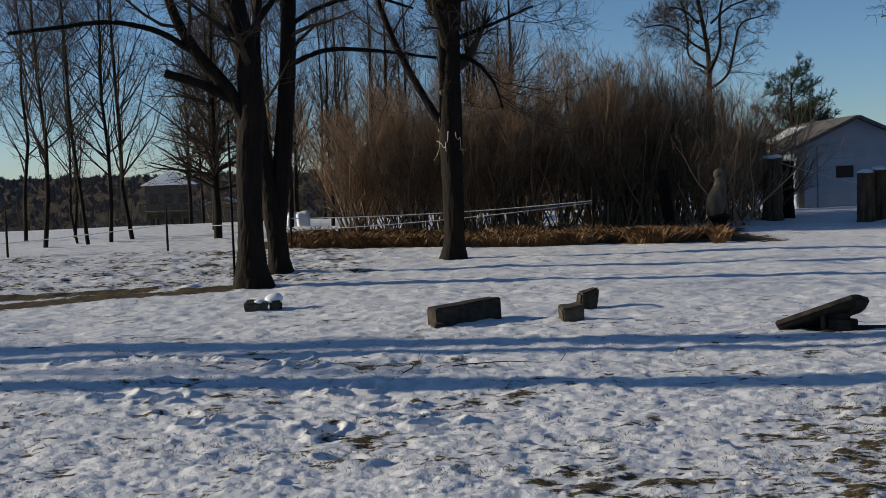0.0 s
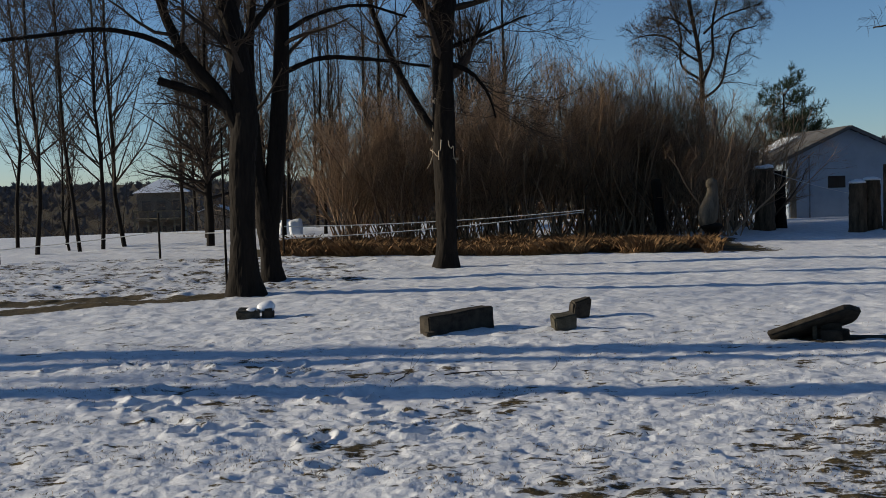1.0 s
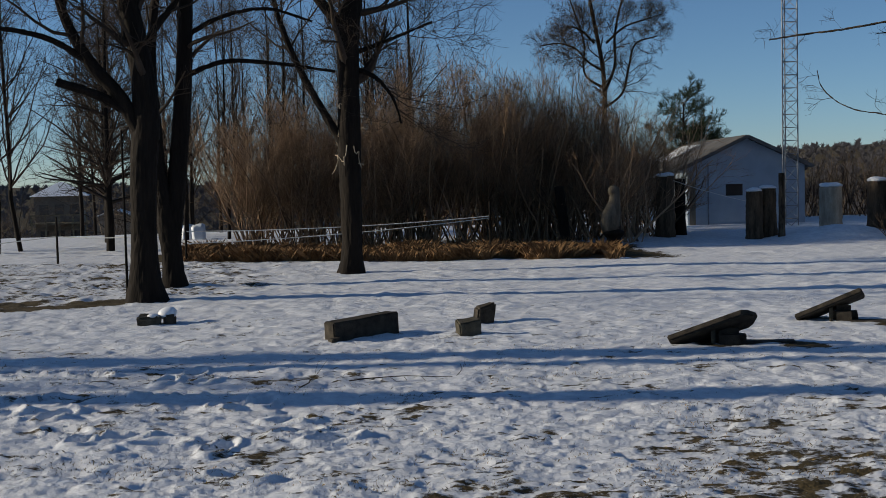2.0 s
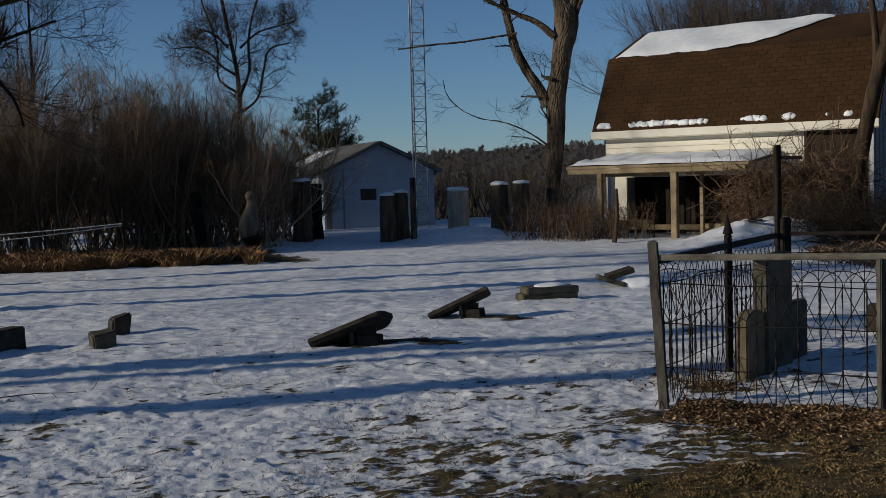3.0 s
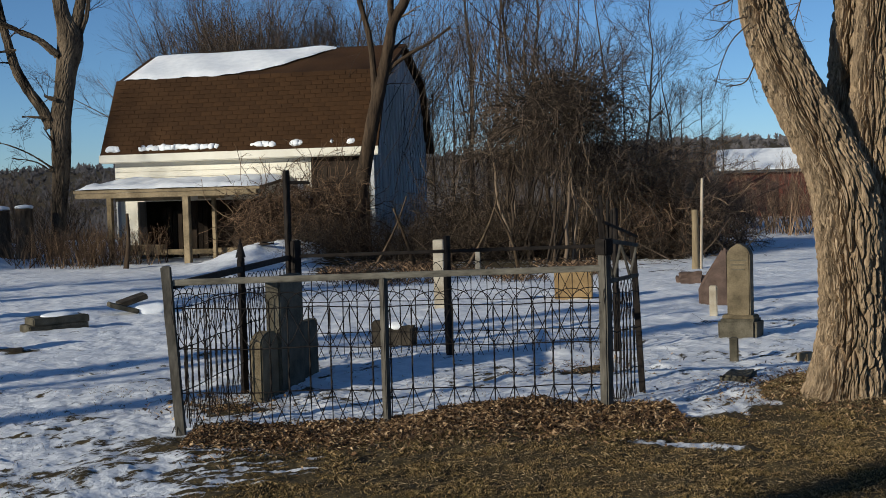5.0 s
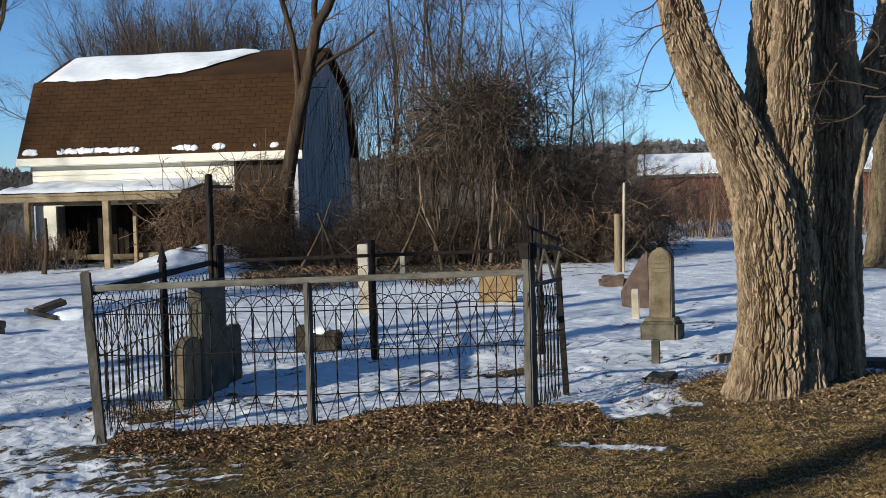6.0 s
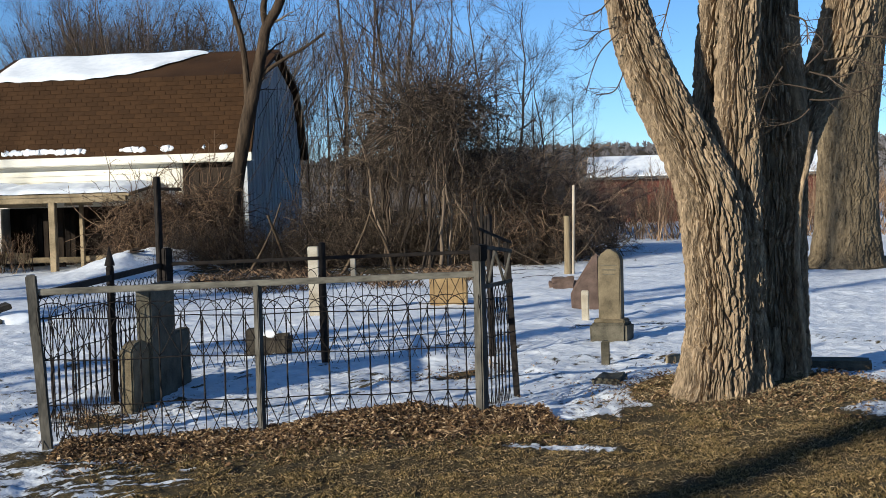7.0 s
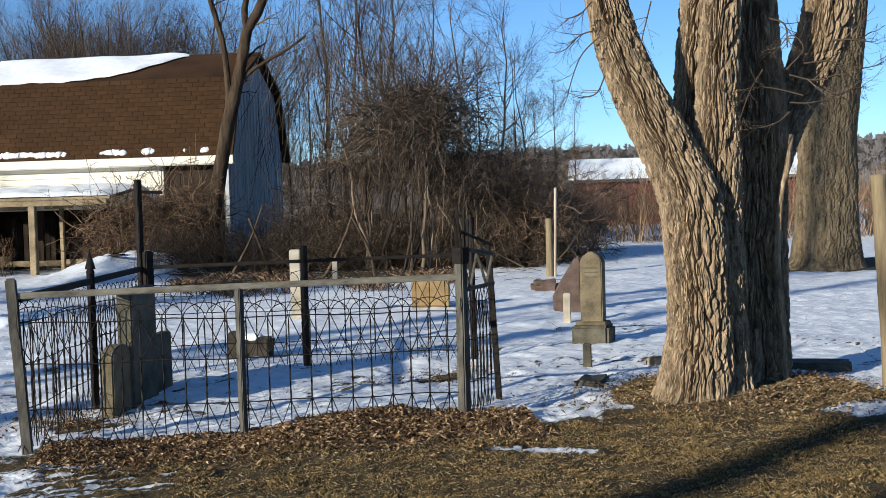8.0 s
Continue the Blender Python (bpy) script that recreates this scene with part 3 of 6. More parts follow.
TREE_D = [
    [(16.93, 32.90, -0.46, 0.387), (16.98, 32.88, -0.08, 0.253), (17.06, 32.83, 0.78, 0.216), (17.12, 32.80, 1.64, 0.224), (17.19, 32.76, 2.50, 0.253), (17.22, 32.75, 3.19, 0.275), (17.23, 32.74, 4.04, 0.291), (17.34, 32.68, 4.81, 0.275), (17.42, 32.64, 5.49, 0.291), (17.51, 32.59, 6.01, 0.343), (17.54, 32.58, 6.47, 0.372), (17.41, 32.65, 6.94, 0.238), (17.31, 32.70, 7.62, 0.194), (17.25, 32.73, 8.64, 0.149)],
    [(16.99, 32.87, 3.79, 0.176), (16.76, 32.99, 4.36, 0.151), (16.44, 33.15, 4.91, 0.145), (16.19, 33.27, 5.46, 0.139), (16.03, 33.35, 6.10, 0.126), (15.90, 33.41, 6.78, 0.114), (15.79, 33.46, 7.45, 0.107), (15.72, 33.50, 8.46, 0.089)],
    [(17.63, 32.53, 6.40, 0.223), (17.74, 32.47, 6.94, 0.171), (17.84, 32.41, 7.45, 0.151), (17.96, 32.35, 8.47, 0.118)],
    [(17.13, 32.57, 5.87, 0.108), (16.68, 32.80, 6.31, 0.086), (16.17, 33.06, 6.58, 0.070), (15.58, 33.34, 6.89, 0.060), (15.00, 33.61, 7.28, 0.054), (14.49, 33.83, 7.74, 0.043)],
    [(16.12, 33.08, 6.01, 0.030), (15.40, 33.42, 5.91, 0.026), (14.64, 33.76, 5.81, 0.025), (13.59, 34.20, 5.73, 0.022), (12.77, 34.51, 5.63, 0.018)],
    [(16.88, 32.70, 2.59, 0.027), (16.38, 32.95, 2.99, 0.017), (15.68, 33.29, 3.33, 0.014), (15.01, 33.60, 3.48, 0.012), (14.45, 33.84, 3.81, 0.010), (14.13, 33.98, 4.21, 0.008), (14.02, 34.03, 4.67, 0.006)],
    [(16.90, 32.69, 2.47, 0.020), (16.49, 32.90, 2.77, 0.016), (15.90, 33.19, 2.90, 0.012)],
    [(16.86, 32.71, 4.04, 0.037), (16.54, 32.88, 4.08, 0.031), (16.18, 33.05, 4.10, 0.021)],
    [(16.99, 32.53, 4.57, 0.062), (16.81, 32.62, 4.64, 0.052), (16.71, 32.68, 4.71, 0.031)],
    [(17.70, 32.38, 6.42, 0.084), (17.90, 32.27, 6.92, 0.063), (18.01, 32.21, 7.60, 0.052)],
]
TREE_LEAN = [
    [(19.00, 21.91, 0.04, 0.329), (19.04, 21.87, 0.34, 0.233), (19.12, 21.81, 1.04, 0.185), (19.21, 21.72, 1.85, 0.178), (19.31, 21.64, 2.52, 0.172), (19.41, 21.55, 3.18, 0.165), (19.53, 21.44, 3.85, 0.158), (19.65, 21.33, 4.52, 0.144), (19.75, 21.23, 5.12, 0.137), (19.85, 21.14, 5.72, 0.124), (20.05, 20.95, 6.19, 0.117), (20.21, 20.80, 6.79, 0.103), (20.32, 20.69, 7.59, 0.082)],
    [(19.49, 21.48, 3.65, 0.096), (19.48, 21.48, 4.26, 0.082), (19.46, 21.50, 4.86, 0.075), (19.41, 21.55, 5.46, 0.069), (19.31, 21.63, 5.99, 0.062), (19.19, 21.75, 6.65, 0.055), (19.11, 21.81, 7.45, 0.041)],
    [(19.85, 21.14, 5.65, 0.082), (19.81, 21.18, 6.12, 0.075), (19.88, 21.12, 6.65, 0.069), (19.93, 21.06, 7.32, 0.055)],
    [(19.61, 21.36, 4.39, 0.055), (19.87, 21.13, 4.72, 0.048), (20.16, 20.84, 4.98, 0.041), (20.50, 20.51, 5.24, 0.034), (20.84, 20.17, 5.57, 0.027)],
]
BIG = [
    [(8.47, 4.19, -0.10, 0.287), (8.49, 4.16, 0.03, 0.271), (8.50, 4.13, 0.28, 0.257), (8.51, 4.11, 0.63, 0.233), (8.51, 4.12, 1.03, 0.230), (8.50, 4.13, 1.38, 0.233), (8.48, 4.16, 1.62, 0.225), (8.45, 4.23, 1.82, 0.211), (8.41, 4.32, 2.04, 0.198), (8.35, 4.42, 2.27, 0.187), (8.30, 4.51, 2.49, 0.179), (8.26, 4.59, 2.71, 0.167), (8.23, 4.65, 2.93, 0.156), (8.20, 4.69, 3.15, 0.144), (8.18, 4.73, 3.42, 0.129)],
    [(8.67, 4.01, -0.09, 0.307), (8.71, 4.04, 0.08, 0.246), (8.72, 4.06, 0.48, 0.212), (8.74, 4.07, 0.92, 0.204), (8.77, 4.10, 1.37, 0.205), (8.80, 4.09, 1.82, 0.187), (8.82, 4.08, 2.26, 0.165), (8.85, 4.07, 2.71, 0.152), (8.88, 4.06, 3.15, 0.144), (8.90, 4.05, 3.51, 0.126)],
    [(8.98, 4.29, 1.68, 0.158), (8.98, 4.35, 2.05, 0.166), (9.00, 4.36, 2.33, 0.159), (9.05, 4.37, 2.75, 0.144), (9.11, 4.36, 3.21, 0.133), (9.12, 4.34, 3.58, 0.113)],
    [(9.41, 3.97, -0.19, 0.338), (9.49, 4.03, -0.04, 0.265), (9.53, 4.05, 0.38, 0.229), (9.55, 4.05, 0.86, 0.218), (9.57, 4.06, 1.33, 0.219), (9.59, 4.05, 1.81, 0.210), (9.60, 4.04, 2.29, 0.201), (9.59, 4.06, 2.76, 0.182), (9.59, 4.08, 3.23, 0.168), (9.58, 4.09, 3.61, 0.144)],
    [(9.69, 4.02, 1.67, 0.107), (9.86, 4.03, 1.95, 0.136), (10.03, 4.01, 2.21, 0.151), (10.20, 3.96, 2.47, 0.167), (10.24, 3.83, 2.78, 0.195), (10.25, 3.73, 3.01, 0.209), (10.26, 3.68, 3.26, 0.209), (10.28, 3.64, 3.64, 0.185)],
]
TREE_E = [
    [(23.48, 8.58, -0.09, 0.887), (23.49, 8.57, 0.09, 0.722), (23.49, 8.57, 0.50, 0.627), (23.49, 8.55, 1.96, 0.580), (23.51, 8.50, 3.08, 0.556), (23.57, 8.34, 4.41, 0.509), (23.61, 8.21, 5.50, 0.473), (23.65, 8.11, 6.92, 0.355)],
]
FEATHERY = [
    [(7.85, 36.67, -0.35, 0.160), (8.05, 36.63, 1.73, 0.133), (8.26, 36.58, 3.44, 0.124), (8.28, 36.57, 4.64, 0.115), (8.21, 36.59, 5.33, 0.107), (8.06, 36.62, 6.19, 0.098), (7.91, 36.66, 7.05, 0.089), (7.72, 36.70, 8.25, 0.071)],
    [(8.28, 36.58, 4.30, 0.080), (8.60, 36.50, 5.14, 0.071), (8.61, 36.50, 5.99, 0.062), (8.76, 36.46, 6.83, 0.053), (9.10, 36.38, 7.82, 0.044)],
    [(8.24, 36.58, 4.99, 0.071), (7.83, 36.67, 5.26, 0.057), (7.42, 36.76, 5.71, 0.050), (6.93, 36.85, 5.88, 0.043), (6.42, 36.95, 5.83, 0.027)],
    [(8.22, 36.59, 3.79, 0.071), (8.80, 36.45, 4.27, 0.060), (9.02, 36.40, 5.11, 0.053), (9.23, 36.35, 5.78, 0.044), (9.87, 36.18, 5.99, 0.027)],
    [(8.23, 36.59, 4.47, 0.071), (7.74, 36.69, 4.84, 0.057), (7.69, 36.70, 5.87, 0.050), (7.44, 36.75, 6.74, 0.043), (7.21, 36.80, 7.44, 0.032)],
    [(8.35, 36.56, 5.83, 0.062), (8.91, 36.43, 6.31, 0.050), (9.56, 36.26, 6.52, 0.036), (10.04, 36.13, 6.66, 0.025)],
    [(8.01, 36.64, 5.85, 0.062), (7.52, 36.74, 6.31, 0.050), (7.10, 36.82, 6.42, 0.036)],
]
BIG_SHOOTS = [
    [(8.92, 3.42, 2.37, 0.008), (8.86, 3.57, 2.42, 0.007), (8.80, 3.72, 2.45, 0.005), (8.73, 3.88, 2.42, 0.003), (8.71, 3.92, 2.41, 0.003)],
    [(8.88, 3.51, 2.53, 0.008), (8.95, 3.34, 2.48, 0.007), (9.02, 3.14, 2.51, 0.005), (9.06, 3.03, 2.46, 0.003)],
    [(8.88, 3.51, 2.25, 0.008), (8.86, 3.57, 2.19, 0.007), (8.81, 3.69, 2.14, 0.005), (8.76, 3.80, 2.15, 0.003), (8.75, 3.83, 2.22, 0.003)],
    [(8.97, 3.28, 2.43, 0.008), (9.00, 3.18, 2.36, 0.007), (9.04, 3.09, 2.40, 0.005), (9.07, 2.99, 2.41, 0.003)],
    [(8.88, 3.53, 2.57, 0.008), (8.92, 3.41, 2.74, 0.007), (8.89, 3.48, 2.83, 0.005), (8.84, 3.60, 2.71, 0.003)],
    [(8.92, 3.41, 2.61, 0.008), (8.98, 3.26, 2.62, 0.007), (9.06, 3.03, 2.55, 0.005), (9.11, 2.88, 2.57, 0.003)],
    [(8.81, 3.69, 2.58, 0.008), (8.78, 3.76, 2.46, 0.007), (8.74, 3.84, 2.24, 0.005), (8.73, 3.88, 2.11, 0.003)],
    [(8.99, 3.22, 2.77, 0.008), (9.03, 3.10, 2.77, 0.007), (9.08, 2.95, 2.74, 0.005)],
    [(8.88, 3.51, 2.32, 0.008), (8.92, 3.41, 2.31, 0.007), (8.99, 3.22, 2.33, 0.005)],
    [(8.83, 3.64, 2.97, 0.008), (8.87, 3.54, 2.92, 0.007), (8.88, 3.52, 2.74, 0.005)],
    [(7.96, 4.62, 2.86, 0.006), (7.89, 4.73, 2.74, 0.005), (7.84, 4.81, 2.53, 0.004), (7.82, 4.84, 2.40, 0.003)],
    [(7.95, 4.63, 2.91, 0.006), (7.88, 4.75, 2.87, 0.005), (7.82, 4.84, 2.77, 0.004)],
    [(7.97, 4.59, 2.56, 0.006), (7.93, 4.66, 2.42, 0.005), (7.86, 4.77, 2.40, 0.004)],
    [(8.14, 4.28, 3.10, 0.006), (8.12, 4.32, 2.93, 0.005), (8.10, 4.36, 2.76, 0.004)],
    [(7.93, 4.67, 3.12, 0.006), (7.87, 4.76, 3.02, 0.005), (7.83, 4.84, 3.00, 0.004)],
]
VINE_STEMS = [
    [(9.49, 3.74, 2.10, 0.017), (9.45, 3.76, 1.85, 0.022), (9.41, 3.80, 1.62, 0.024), (9.39, 3.82, 1.34, 0.026), (9.38, 3.83, 1.07, 0.026), (9.38, 3.81, 0.79, 0.024), (9.38, 3.79, 0.53, 0.022), (9.37, 3.77, 0.23, 0.022), (9.33, 3.74, -0.06, 0.024)],
    [(9.32, 3.99, 0.51, 0.024), (9.31, 3.97, 0.32, 0.029), (9.25, 3.96, 0.14, 0.033), (9.16, 3.96, -0.05, 0.038)],
    [(9.28, 4.08, 0.67, 0.014), (9.29, 4.06, 0.53, 0.019), (9.30, 4.03, 0.42, 0.014)],
]
THIN = (dict(count=5, length=1.5, span=(0.5, 1.0), angle=(30, 70), up=0.06, ratio=0.3, rmin=0.007, steps=6),
        dict(count=5, length=0.7, span=(0.2, 1.0), up=0.02, ratio=0.5, rmin=0.005),
        dict(count=4, length=0.35, span=(0.2, 1.0), ratio=0.6, rmin=0.0035, steps=4))
CROWN = (dict(count=9, length=2.2, span=(0.45, 1.0), angle=(30, 70), up=0.08, ratio=0.4, rmin=0.008, steps=6),
         dict(count=8, length=1.0, span=(0.2, 1.0), up=0.04, ratio=0.5, rmin=0.005),
         dict(count=8, length=0.5, span=(0.2, 1.0), ratio=0.6, rmin=0.0035, steps=4))
DYING = (dict(count=4, length=1.1, span=(0.3, 1.0), angle=(40, 80), up=0.03, ratio=0.25, rmin=0.008, steps=6),
         dict(count=4, length=0.6, span=(0.2, 1.0), up=0.0, ratio=0.5, rmin=0.006),
         dict(count=3, length=0.3, span=(0.2, 1.0), ratio=0.6, rmin=0.004, steps=4))
SPARSE = (dict(count=6, length=1.6, span=(0.35, 1.0), angle=(40, 75), up=0.05, ratio=0.35, rmin=0.007, steps=6),
          dict(count=5, length=0.8, span=(0.2, 1.0), up=0.0, ratio=0.5, rmin=0.005),
          dict(count=6, length=0.4, span=(0.2, 1.0), ratio=0.6, rmin=0.0035, steps=4))
tree("field_tree", TREE_A, (BARK_SHADE_DARK, TWIG), "tall bare tree with shade-darkened bark and a sawn-off limb in the snow", 1, depth=0.020, width=0.05, sides=64, twig_levels=CROWN, plain=(3,))
tree("field_tree", TREE_B, (BARK_SHADE_DARK, TWIG), "bare dark tree with twin trunks in the snow", 2, depth=0.018, width=0.05, sides=56, twig_levels=SPARSE)
tree_c = tree("field_tree", TREE_C, (BARK_SHADE_DARK, TWIG), "single bare tree with shade-darkened bark before a brown thicket", 3, depth=0.020, width=0.05, sides=56, twig_levels=CROWN)
tree("dying_tree", TREE_D, (BARK_MID, TWIG), "half-dead tree with stripped pale bark beside a barn", 4, depth=0.030, width=0.08, sides=64, twig_levels=DYING)
tree("leaning_tree", TREE_LEAN, (BARK_BROWN, TWIG_GREY), "slender leaning bare tree before the barn", 5, depth=0.014, width=0.06, sides=40, twig_levels=THIN)
tree("old_tree", BIG, (BARK_OLD, TWIG_GREY), "massive old tree with deeply furrowed bark and several trunks", 6, depth=0.060, width=0.046, sides=400, steps=90, shoots=BIG_SHOOTS, twig_levels=(dict(count=8, length=0.32, angle=(25, 55), up=0.03, rmin=0.0022), dict(count=4, length=0.14, rmin=0.0015, steps=4)))
tree("far_tree", TREE_E, (BARK_TAN, TWIG_GREY), "broad old tree trunk standing in a snow-free ring", 7, depth=0.042, width=0.085, sides=170, steps=90)


# loose pale strands of bark and vine round the single tree
rng_s = np.random.default_rng(44)
P0, R0 = resample(TREE_C[0], 60)
for k in range(16):
    z0 = rng_s.uniform(2.1, 3.2)
    i = int(np.argmin(np.abs(P0[0, :, 2] - z0)))
    a = rng_s.uniform(0, 2 * np.pi)
    path, z, turn = [], z0, rng_s.uniform(-0.9, 0.9)
    for j in range(9):
        rr = R0[0, i] + 0.02 + 0.05 * math.sin(j * 0.7 + k) ** 2 + 0.02 * j * (k % 3 == 0)
        path.append((P0[0, i, 0] + math.cos(a) * rr, P0[0, i, 1] + math.sin(a) * rr, z))
        a += turn * 0.35
        z += rng_s.normal(-0.03, 0.06)
    P = np.array([path]) - np.array(tree_c.matrix_world.translation)
    child("bark_strand", mesh_data("bark_strand", *tubes(P, np.full((1, 9), 0.008), 4), BLEACHED), tree_c, "pale peeling strand")

def slender(seed, height, r, lean=0.03, count=16, length=2.4, up=0.35, angle=(25, 50), mat=(BARK_SHADE_DARK, TWIG), low=0.25):
    """One upright bare tree as an unlinked recipe: returns its two meshes."""
    rng = np.random.default_rng(seed)
    k = 9
    z = np.linspace(-0.1, height, k)
    wob = np.cumsum(rng.normal(0, lean * height / k, (k, 2)), axis=0)
    P = np.concatenate([wob - wob[0], z[:, None]], 1)[None]
    R = (r * np.linspace(1, 0.12, k))[None]
    trunk = mesh_data("trunk", *tubes(P, R, 8), mat[0])
    A, B = grow(P, R, rng, count=count, length=length, span=(low, 0.98), angle=angle, up=up * 0.3, ratio=0.5, rmin=0.010, steps=7, wander=0.1)
    C, D = grow(A, B, rng, count=8, length=length * 0.42, span=(0.15, 1), angle=(25, 55), up=0.06, ratio=0.5, rmin=0.006)
    E, G = grow(C, D, rng, count=4, length=length * 0.2, span=(0.2, 1), ratio=0.6, rmin=0.005, steps=4)
    return trunk, mesh_data("crown", *join([tubes(A, B, 4), tubes(C, D, 3), tubes(E, G, 3)]), mat[1])


def plant(recipe, name, x, y, label, category="tree", group="", rz=0.0, size=1.0):
    ob = thing(name, (x, y, zg(x, y)), label, category, group, rz=rz)
    ob.scale = (size, size, size)
    for me in recipe:
        kid = child(me.name.split(".")[0], me, ob)
        if kid.name[:4] in ("stem", "twig", "crow", "hang"):
            kid["kind"] = "stuff"
    return ob


def shrub(seed, stems, height, spread, mat, lean=(5, 30), twigs=6, tip_up=0.25, fine=4, thick=(0.010, 0.024), angle=(12, 32), span=(0.22, 1), length=0.30):
    """A clump of upright stems with fine side shoots."""
    rng = np.random.default_rng(seed)
    a, rr = rng.uniform(0, 2 * np.pi, stems), np.sqrt(rng.uniform(0, 1, stems)) * spread
    root = np.stack([np.cos(a) * rr, np.sin(a) * rr, np.full(stems, -0.05)], 1)
    th, b = np.radians(rng.uniform(*lean, stems)), rng.uniform(0, 2 * np.pi, stems)
    d = np.stack([np.sin(th) * np.cos(b), np.sin(th) * np.sin(b), np.cos(th)], 1)
    L = height * rng.uniform(0.5, 1.1, stems)
    out = [root]
    for j in range(7):
        d = d + rng.normal(size=d.shape) * 0.10 + np.array([0, 0, tip_up * 0.12])
        d /= np.linalg.norm(d, axis=1, keepdims=True)
        out.append(out[-1] + d * (L / 7)[:, None])
    P = np.stack(out, 1)
    R = rng.uniform(*thick, stems)[:, None] * np.linspace(1, 0.25, 8)
    A, B = grow(P, R, rng, count=twigs, length=height * length, span=span, angle=angle, up=0.1 * tip_up * 4, ratio=0.5, rmin=0.005, steps=4)
    C, D = grow(A, B, rng, count=fine, length=height * 0.13, span=(0.15, 1), angle=(15, 45), up=0.05, ratio=0.6, rmin=0.0035, steps=3)
    return (mesh_data("stem_clump", *tubes(P, R, 5), mat), mesh_data("twig_spray", *join([tubes(A, B, 3), tubes(C, D, 3)]), mat))


rng0 = random.Random(5)
poplar = [slender(20 + i, 11.5 + i, 0.068, count=46, length=2.8, low=0.14, lean=0.075, angle=(28, 58)) for i in range(4)]
for i, (x, y, s) in enumerate(((-10.5, 31.5, 1.0), (-10.25, 33.5, 0.6), (-11.4, 37, 0.8), (-9.75, 32.8, 0.85), (-9.26, 33.3, 0.95), (-8.96, 34.5, 1.0), (-12.4, 35.5, 0.9), (-14.2, 36, 0.9))):
    plant(poplar[i % 4], "bare_tree", x, y, "slim bare tree at the edge of the field", group="trees at the field edge", rz=i * 77, size=s)
woods = [slender(40 + i, 9.5 + i, 0.09, count=36, length=2.8, up=0.5, mat=(BARK_SHADE_DARK, TWIG_GREY), low=0.15) for i in range(4)]
for i in range(34):
    az = radians(-12 + 15.5 * (i / 33.0) + rng0.uniform(-0.5, 0.5))
    r = rng0.uniform(38, 56)
    plant(woods[i % 4], "bare_tree", math.sin(az) * r, math.cos(az) * r, "bare grey-brown woodland tree behind the thicket", group="woodland trees", rz=rng0.uniform(0, 360), size=rng0.uniform(0.7, 1.0))
droop = [slender(60 + i, 7.0, 0.12, count=44, length=2.6, up=0.0, angle=(40, 80), low=0.2) for i in range(2)]
plant(droop[0], "bare_tree", -6.3, 33.5, "low spreading bare tree with drooping twigs", rz=20)
plant(droop[1], "bare_tree", -7.4, 39, "low spreading bare tree with drooping twigs", rz=120)
tree("bare_tree", [[(x, y, z, r * 0.62) for x, y, z, r in limb] for limb in FEATHERY], (BARK_BROWN, TWIG_GREY), "feathery bare tree rising over the thicket", 71, sides=9, twig_levels=(
    dict(count=24, length=1.2, span=(0.25, 1.0), angle=(30, 80), up=0.05, wander=0.32, ratio=0.4, rmin=0.008, steps=6),
    dict(count=9, length=0.6, span=(0.2, 1.0), up=0.0, wander=0.25, ratio=0.5, rmin=0.005),
    dict(count=5, length=0.28, span=(0.2, 1.0), ratio=0.6, rmin=0.004, steps=4)))
crowns = [shrub(80 + i, 13, 12.0, 0.5, TWIG_GREY, lean=(3, 34), twigs=26, fine=12, thick=(0.04, 0.09), angle=(14, 46), span=(0.25, 1), length=0.24) for i in range(2)]
for x, y, s in ((29.8, 42.0, 0.85), (34.0, 40.0, 0.8), (31.6, 45.5, 0.9), (31.2, 42.5, 0.8), (33.5, 47.0, 0.95), (32.6, 44.6, 0.9), (36.0, 41.0, 0.8), (35.2, 48.6, 0.95), (38.6, 43.0, 0.85)):
    plant(crowns[int(x) % 2], "bare_tree", x, y, "wide bare tree behind the barn", group="trees behind the barn", rz=x * 31, size=s)


for i in range(9):
    at, r = radians(33.6 + 8.5 * (i / 8.0)), rng0.uniform(54, 66)
    plant(crowns[i % 2], "bare_tree", math.sin(at) * r, math.cos(at) * r, "wide bare tree far behind the barn", group="trees behind the barn", rz=i * 61, size=rng0.uniform(0.85, 1.05))


# ---- thickets ----
hedge = [shrub(100 + i, 20, 4.3, 0.35, TWIG_RED, twigs=15, fine=8, thick=(0.012, 0.036), lean=(3, 36), span=(0.3, 1), angle=(15, 50), length=0.26) for i in range(4)]
for i in range(28):
    s = i / 27.0
    x = -2.5 + 8.5 * s + rng0.uniform(-0.3, 0.3)
    y = 30.0 + 2.6 * s * s + rng0.uniform(0, 3.4) * (i % 2)
    plant(hedge[i % 4], "shrub", x, y, "tall brown leafless shrub in a dense thicket", "shrub", "thicket along the field", rng0.uniform(0, 360), rng0.uniform(0.85, 1.1) * (0.80 if s < 0.45 else 1.08))
thin_hedge = [shrub(110 + i, 10, 3.8, 0.7, TWIG_RED, twigs=14, fine=6, thick=(0.014, 0.04), lean=(4, 45), angle=(15, 60)) for i in range(2)]
for i, (x, y) in enumerate(((6.3, 31.6), (7.2, 32.6), (8.6, 33.0), (7.6, 30.6), (9.2, 34.0), (6.8, 30.2), (7.9, 33.8), (9.9, 35.4), (6.9, 34.2), (5.6, 32.4), (5.0, 33.4), (6.1, 33.6), (4.4, 32.2), (7.3, 35.2), (8.4, 35.0), (6.2, 35.4))):
    plant(thin_hedge[i % 2], "shrub", x, y, "sparse brown shrub at the thicket's end", "shrub", "thicket along the field", i * 63, 0.95)
